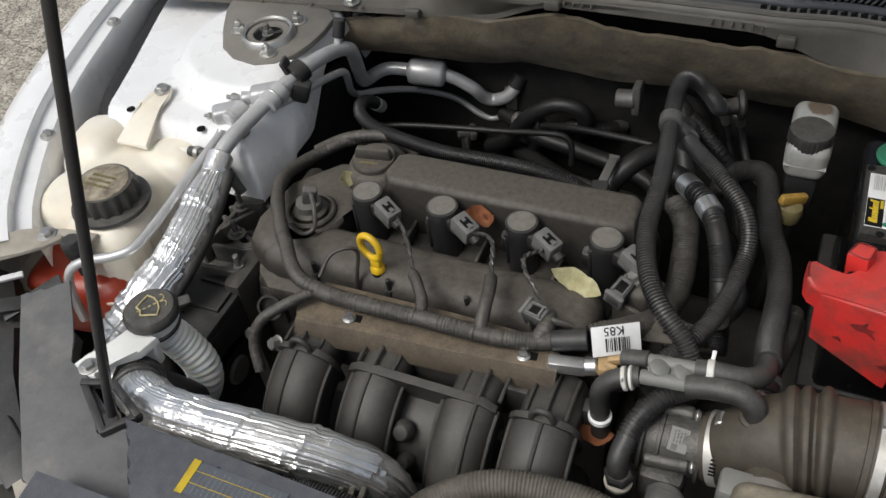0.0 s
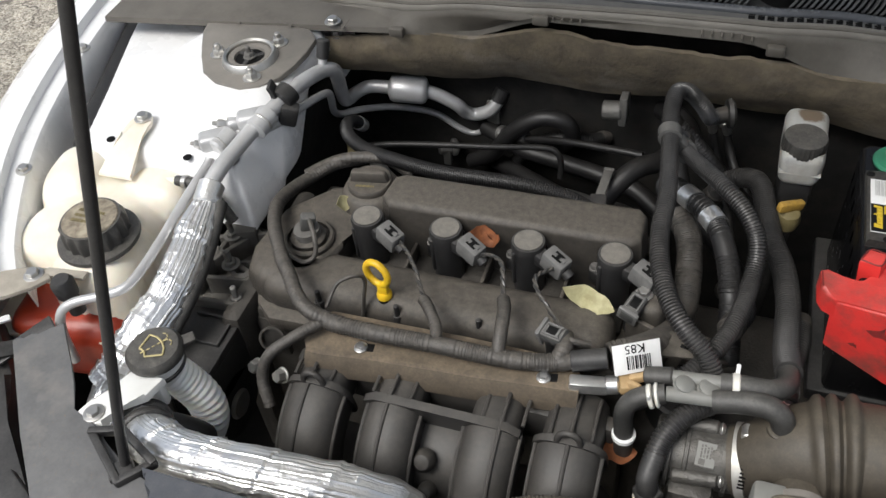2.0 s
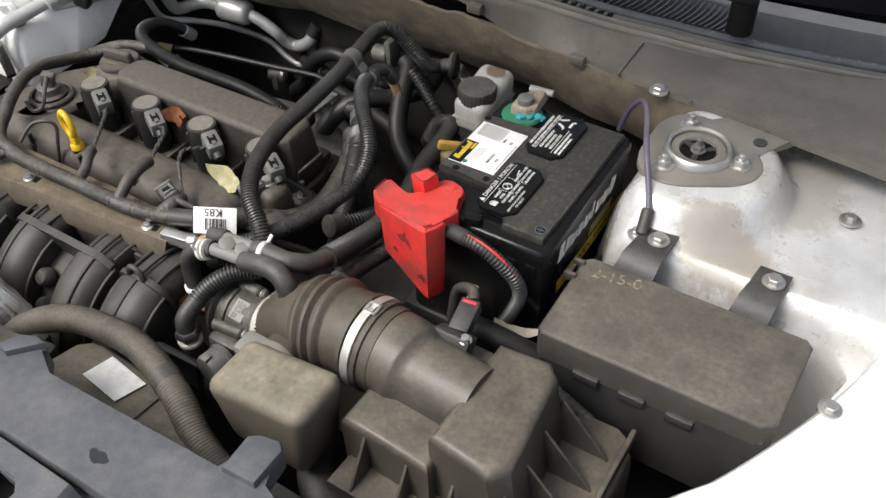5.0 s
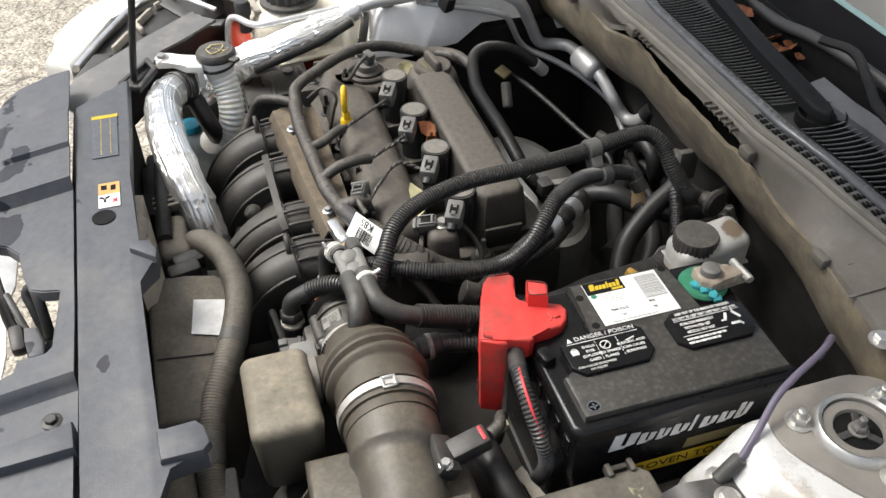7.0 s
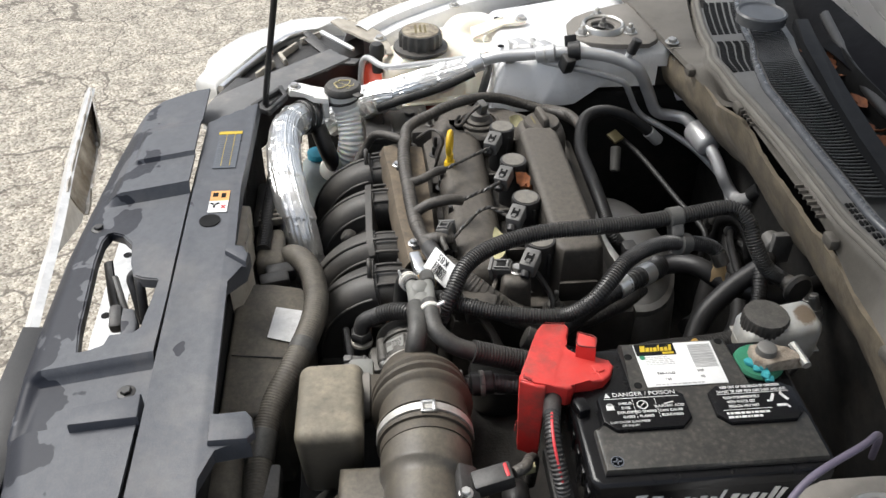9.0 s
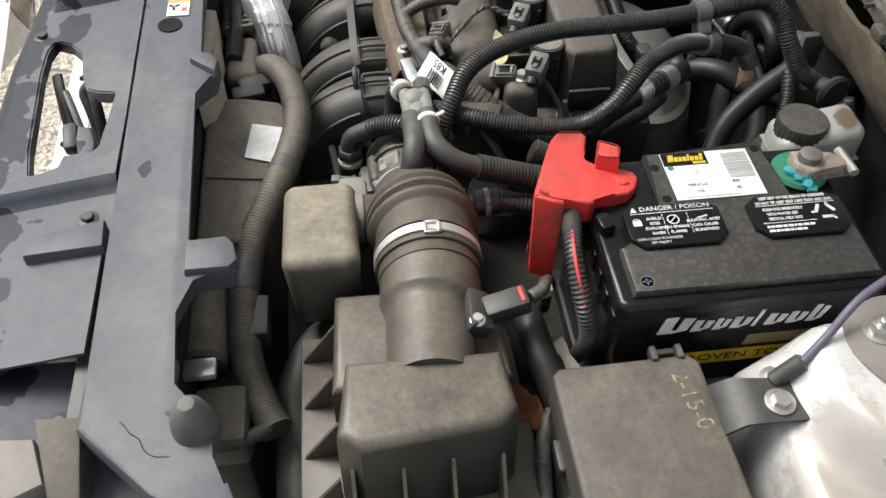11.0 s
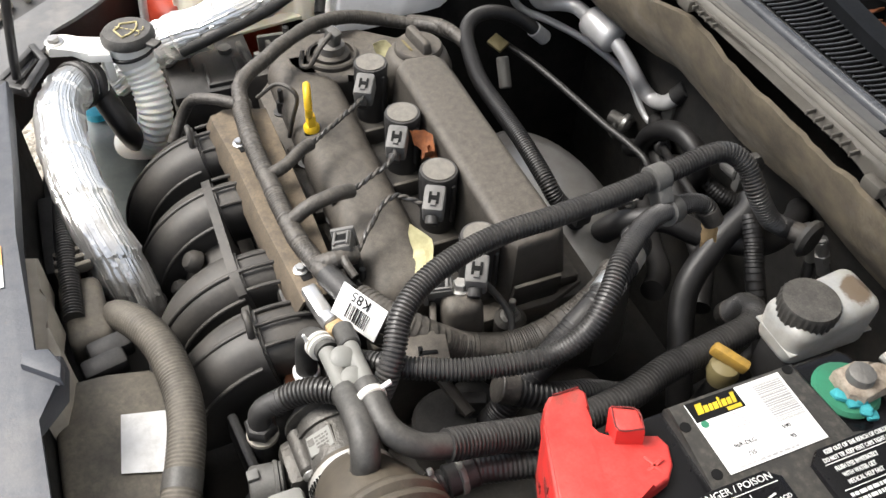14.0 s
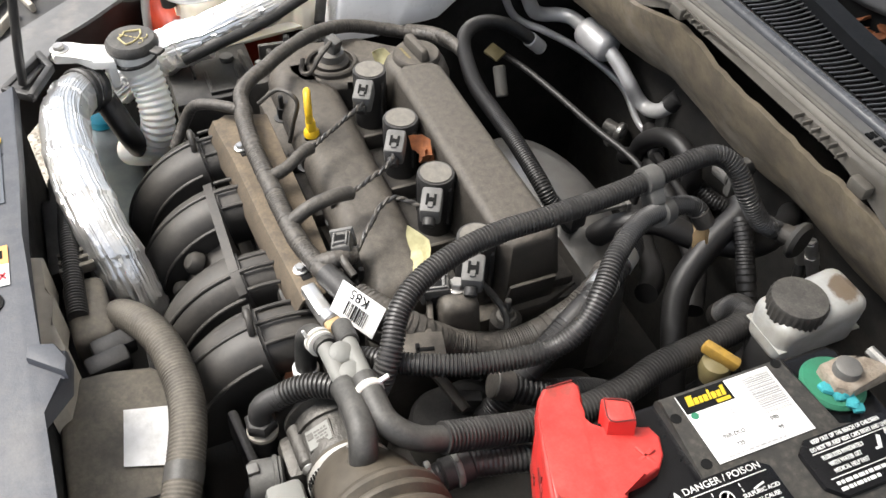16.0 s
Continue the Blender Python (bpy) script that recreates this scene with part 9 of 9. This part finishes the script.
part("rim_strip", sweep(bmesh.new(), [(x, 0.178 + bow(x), 0.922 + sag(x)) for x in XS[::2]], 0.0055, 10, 0.01, squash=0.7), "rimstrip", cowl, "blue-grey glossy rim")
part("panel", strip(lambda x: [(0.186 + bow(x), 0.914 + sag(x)), (0.225 + bow(x), 0.920 + sag(x)), (0.242 + bow(x), 0.928 + sag(x)), (0.250 + bow(x), 0.930 + sag(x)), (0.256 + bow(x), 0.912 + sag(x))], XS), "cowl", cowl)
part("rear_panel", strip(lambda x: [(0.250 + bow(x), 0.930 + sag(x)), (0.262 + bow(x), 0.934 + sag(x)), (0.272 + bow(x), 0.936 + sag(x)), (0.276 + bow(x), 0.918 + sag(x))], [0.10 + 0.02 * i for i in range(36)]), "slat", cowl, "smooth grey panel before the glass")
part("trough", strip(lambda x: [(0.254 + bow(x), 0.914 + sag(x)), (0.262 + bow(x), 0.906 + sag(x)), (0.296 + bow(x), 0.910 + sag(x)), (0.304 + bow(x), 0.948 + sag(x))], XS), "flat_black", cowl, "black drain trough below the glass")
for k in range(120):
    x = -0.46 + k * 0.0078
    if not 0.128 < x < 0.172:
        part("slat", sweep(bmesh.new(), [(x - 0.006 + 0.014 * (1 - (1 - u) ** 2), 0.189 + 0.047 * u + bow(x), 0.9230 + 0.010 * u + sag(x)) for u in (0, 0.25, 0.5, 0.75, 1)], 0.0034, 6, 0.010, squash=0.36), "slat", cowl)
# black strips paint the darkness of the intake under the slats
part("air_slot_shade", strip(lambda x: [(0.198 + bow(x), 0.9195 + sag(x)), (0.214 + bow(x), 0.9222 + sag(x)), (0.234 + bow(x), 0.9286 + sag(x))], [0.175 + 0.012 * i for i in range(12)]), "flat_black", cowl, "black strip for the dark of the intake between the slats")
part("air_slot_shade", strip(lambda x: [(0.198 + bow(x), 0.9195 + sag(x)), (0.214 + bow(x), 0.9222 + sag(x)), (0.234 + bow(x), 0.9286 + sag(x))], [-0.36 + 0.02 * i for i in range(24)]), "flat_black", cowl, "black strip for the dark of the intake between the slats")
# mesh openings drawn as black squares, their inner shade as colour
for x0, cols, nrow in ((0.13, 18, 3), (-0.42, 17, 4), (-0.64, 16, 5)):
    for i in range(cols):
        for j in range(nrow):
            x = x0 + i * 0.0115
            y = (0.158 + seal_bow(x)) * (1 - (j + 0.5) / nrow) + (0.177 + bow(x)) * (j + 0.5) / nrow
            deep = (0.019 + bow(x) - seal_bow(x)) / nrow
            part("grille_hole_shade", box((x, y, 0.9180 + sag(x)), (0.0080, deep * 0.68, 0.003), 0.0005), "flat_black", cowl)
for x in [-0.125 + 0.012 * i for i in range(5)] + [0.075 + 0.012 * i for i in range(6)] + [0.30, 0.34]:
    part("ledge_rib", box((x, 0.122 + bow(x) * 0.5 + lip(x) * 0.5, low(x) + 0.009), (0.0022, 0.011, 0.005), 0.0006), "ledge", cowl)
for x in (0.165, -0.13, 0.32, -0.34):
    part("clip_block", box((x, 0.112 + lip(x), low(x) + 0.006), (0.022, 0.012, 0.014), 0.003), "ledge", cowl)
for x in (0.38, 0.48, 0.58, -0.42, -0.50, -0.58):
    bm = bmesh.new()
    y0, y1, z0, z1 = 0.104 + lip(x) * 0.8, 0.136 + bow(x), 0.895, 0.912 + sag(x)
    vs = [bm.verts.new((x + d, y, z)) for d in (-0.002, 0.002) for y, z in ((y0, z0), (y1, z0 + sag(x)), (y1, z1))]
    for f in ((0, 1, 2), (5, 4, 3), (0, 3, 4, 1), (1, 4, 5, 2), (2, 5, 3, 0)):
        bm.faces.new([vs[q] for q in f])
    bmesh.ops.recalc_face_normals(bm, faces=bm.faces)
    part("gusset", bm, "ledge", cowl)
bolt((0.439, 0.088, 0.893)), bolt((-0.438, 0.100, 0.897))
capd = thing("round_lid", "round grey plastic lid on the cowl, dusty", "lid", (-0.428, 0.243, 0.93))
part("rim", lathe(bmesh.new(), [(0.036, 0), (0.041, 0.002), (0.042, 0.018), (0.039, 0.021), (0.036, 0.018)], T((-0.428, 0.243, 0.932)), 36), "slat", capd)
part("dish", lathe(bmesh.new(), [(0.036, 0.010), (0.030, 0.008), (0.010, 0.013), (0, 0.014)], T((-0.428, 0.243, 0.932)), 36), "plate", capd, "dusty dished middle")

wip = thing("wiper_arm", "black wiper arm with hooked blade", "wiper", (0.0, 0.28, 0.95))
side_a, side_b = [], []
for x, y in ((-0.34, 0.268), (-0.25, 0.246), (-0.10, 0.219), (0.024, 0.200), (0.12, 0.190), (0.165, 0.187)):
    side_a.append((x, y - 0.012))
    side_b.append((x, y + 0.012))
bm = prism(bmesh.new(), side_a + [(0.180, 0.179), (0.185, 0.186), (0.180, 0.194)] + side_b[::-1], 0.962, 0.976, 0.004, 3)
part("arm", bm, "wiper", wip)
wip2 = thing("wiper_arm", "black wiper arm with rounded pivot end", "wiper", (0.45, 0.24, 0.95))
bm = prism(bmesh.new(), [(0.245, 0.217), (0.30, 0.220), (0.40, 0.222), (0.485, 0.220), (0.500, 0.226), (0.500, 0.238), (0.485, 0.245), (0.40, 0.246), (0.30, 0.243), (0.245, 0.234)], 0.962, 0.976, 0.004, 3)
part("arm", bm, "wiper", wip2)
part("pivot", lathe(bmesh.new(), [(0.017, 0), (0.017, 0.045)], T((0.487, 0.232, 0.918)), 26), "flat_black", wip2)
part("pivot", lathe(bmesh.new(), [(0.016, 0), (0.016, 0.030)], T((0.170, 0.188, 0.934)), 26), "flat_black", wip)
part("pivot_well", lathe(bmesh.new(), [(0.029, -0.02), (0.029, 0.010), (0.027, 0.011), (0.0265, 0.006), (0, 0.006)], T((0.160, 0.196, 0.950)), 30), "flat_black", wip, "round dark pivot well")
part("blade", sweep(bmesh.new(), [(0.26, 0.274, 0.986), (0.104, 0.270, 0.985), (0.03, 0.264, 0.982), (-0.056, 0.264, 0.968), (-0.20, 0.285, 0.965), (-0.38, 0.325, 0.965)], 0.008, 8, 0.012, squash=0.5), "dullrubber", wip2)
part("link", sweep(bmesh.new(), [(0.050, 0.262, 0.988), (0.10, 0.272, 0.994), (0.16, 0.247, 0.992), (0.216, 0.223, 0.990), (0.30, 0.226, 0.978)], 0.0060, 8, 0.006, squash=0.7), "wiper", wip2)
ws = thing("windscreen", "windscreen with sky reflection in its teal colour and a black lower edge", "windscreen", (0, 0.6, 1.1))
bm = strip(lambda x: [(0.308 + glass_bow(x) + t * 0.75, 0.950 + sag(x) * 0.5 + t * 0.46) for t in (0.01, 0.25, 0.5, 0.75, 1.0)], [-0.80 + 1.6 * i / 40 for i in range(41)])
part("pane", bm, "glass", ws)
part("lower_trim", strip(lambda x: [(0.296 + glass_bow(x), 0.940 + sag(x)), (0.308 + glass_bow(x), 0.956 + sag(x) * 0.5), (0.356 + glass_bow(x), 0.9825 + sag(x) * 0.5)], [-0.80 + 1.6 * i / 40 for i in range(41)]), "frit", ws, "black band along the glass edge")
rng = random.Random(4)
for k in range(22):
    x = rng.uniform(-0.35, 0.05)
    leaf((x, 0.279 + bow(x) + rng.uniform(-0.015, 0.015), 0.918 + sag(x) + rng.uniform(0, 0.008)), rng.uniform(0.015, 0.035), rng.uniform(0, 180), "leaf", "small dry brown leaf caught in the cowl", (rng.uniform(-30, 30), rng.uniform(-30, 30)), 0.5)
leaf((0.055, 0.178, 0.93), 0.018, 40, "leaf", "small dry brown leaf caught in the cowl"), leaf((-0.12, 0.215, 0.938), 0.022, 100, "leaf", "small dry brown leaf caught in the cowl")
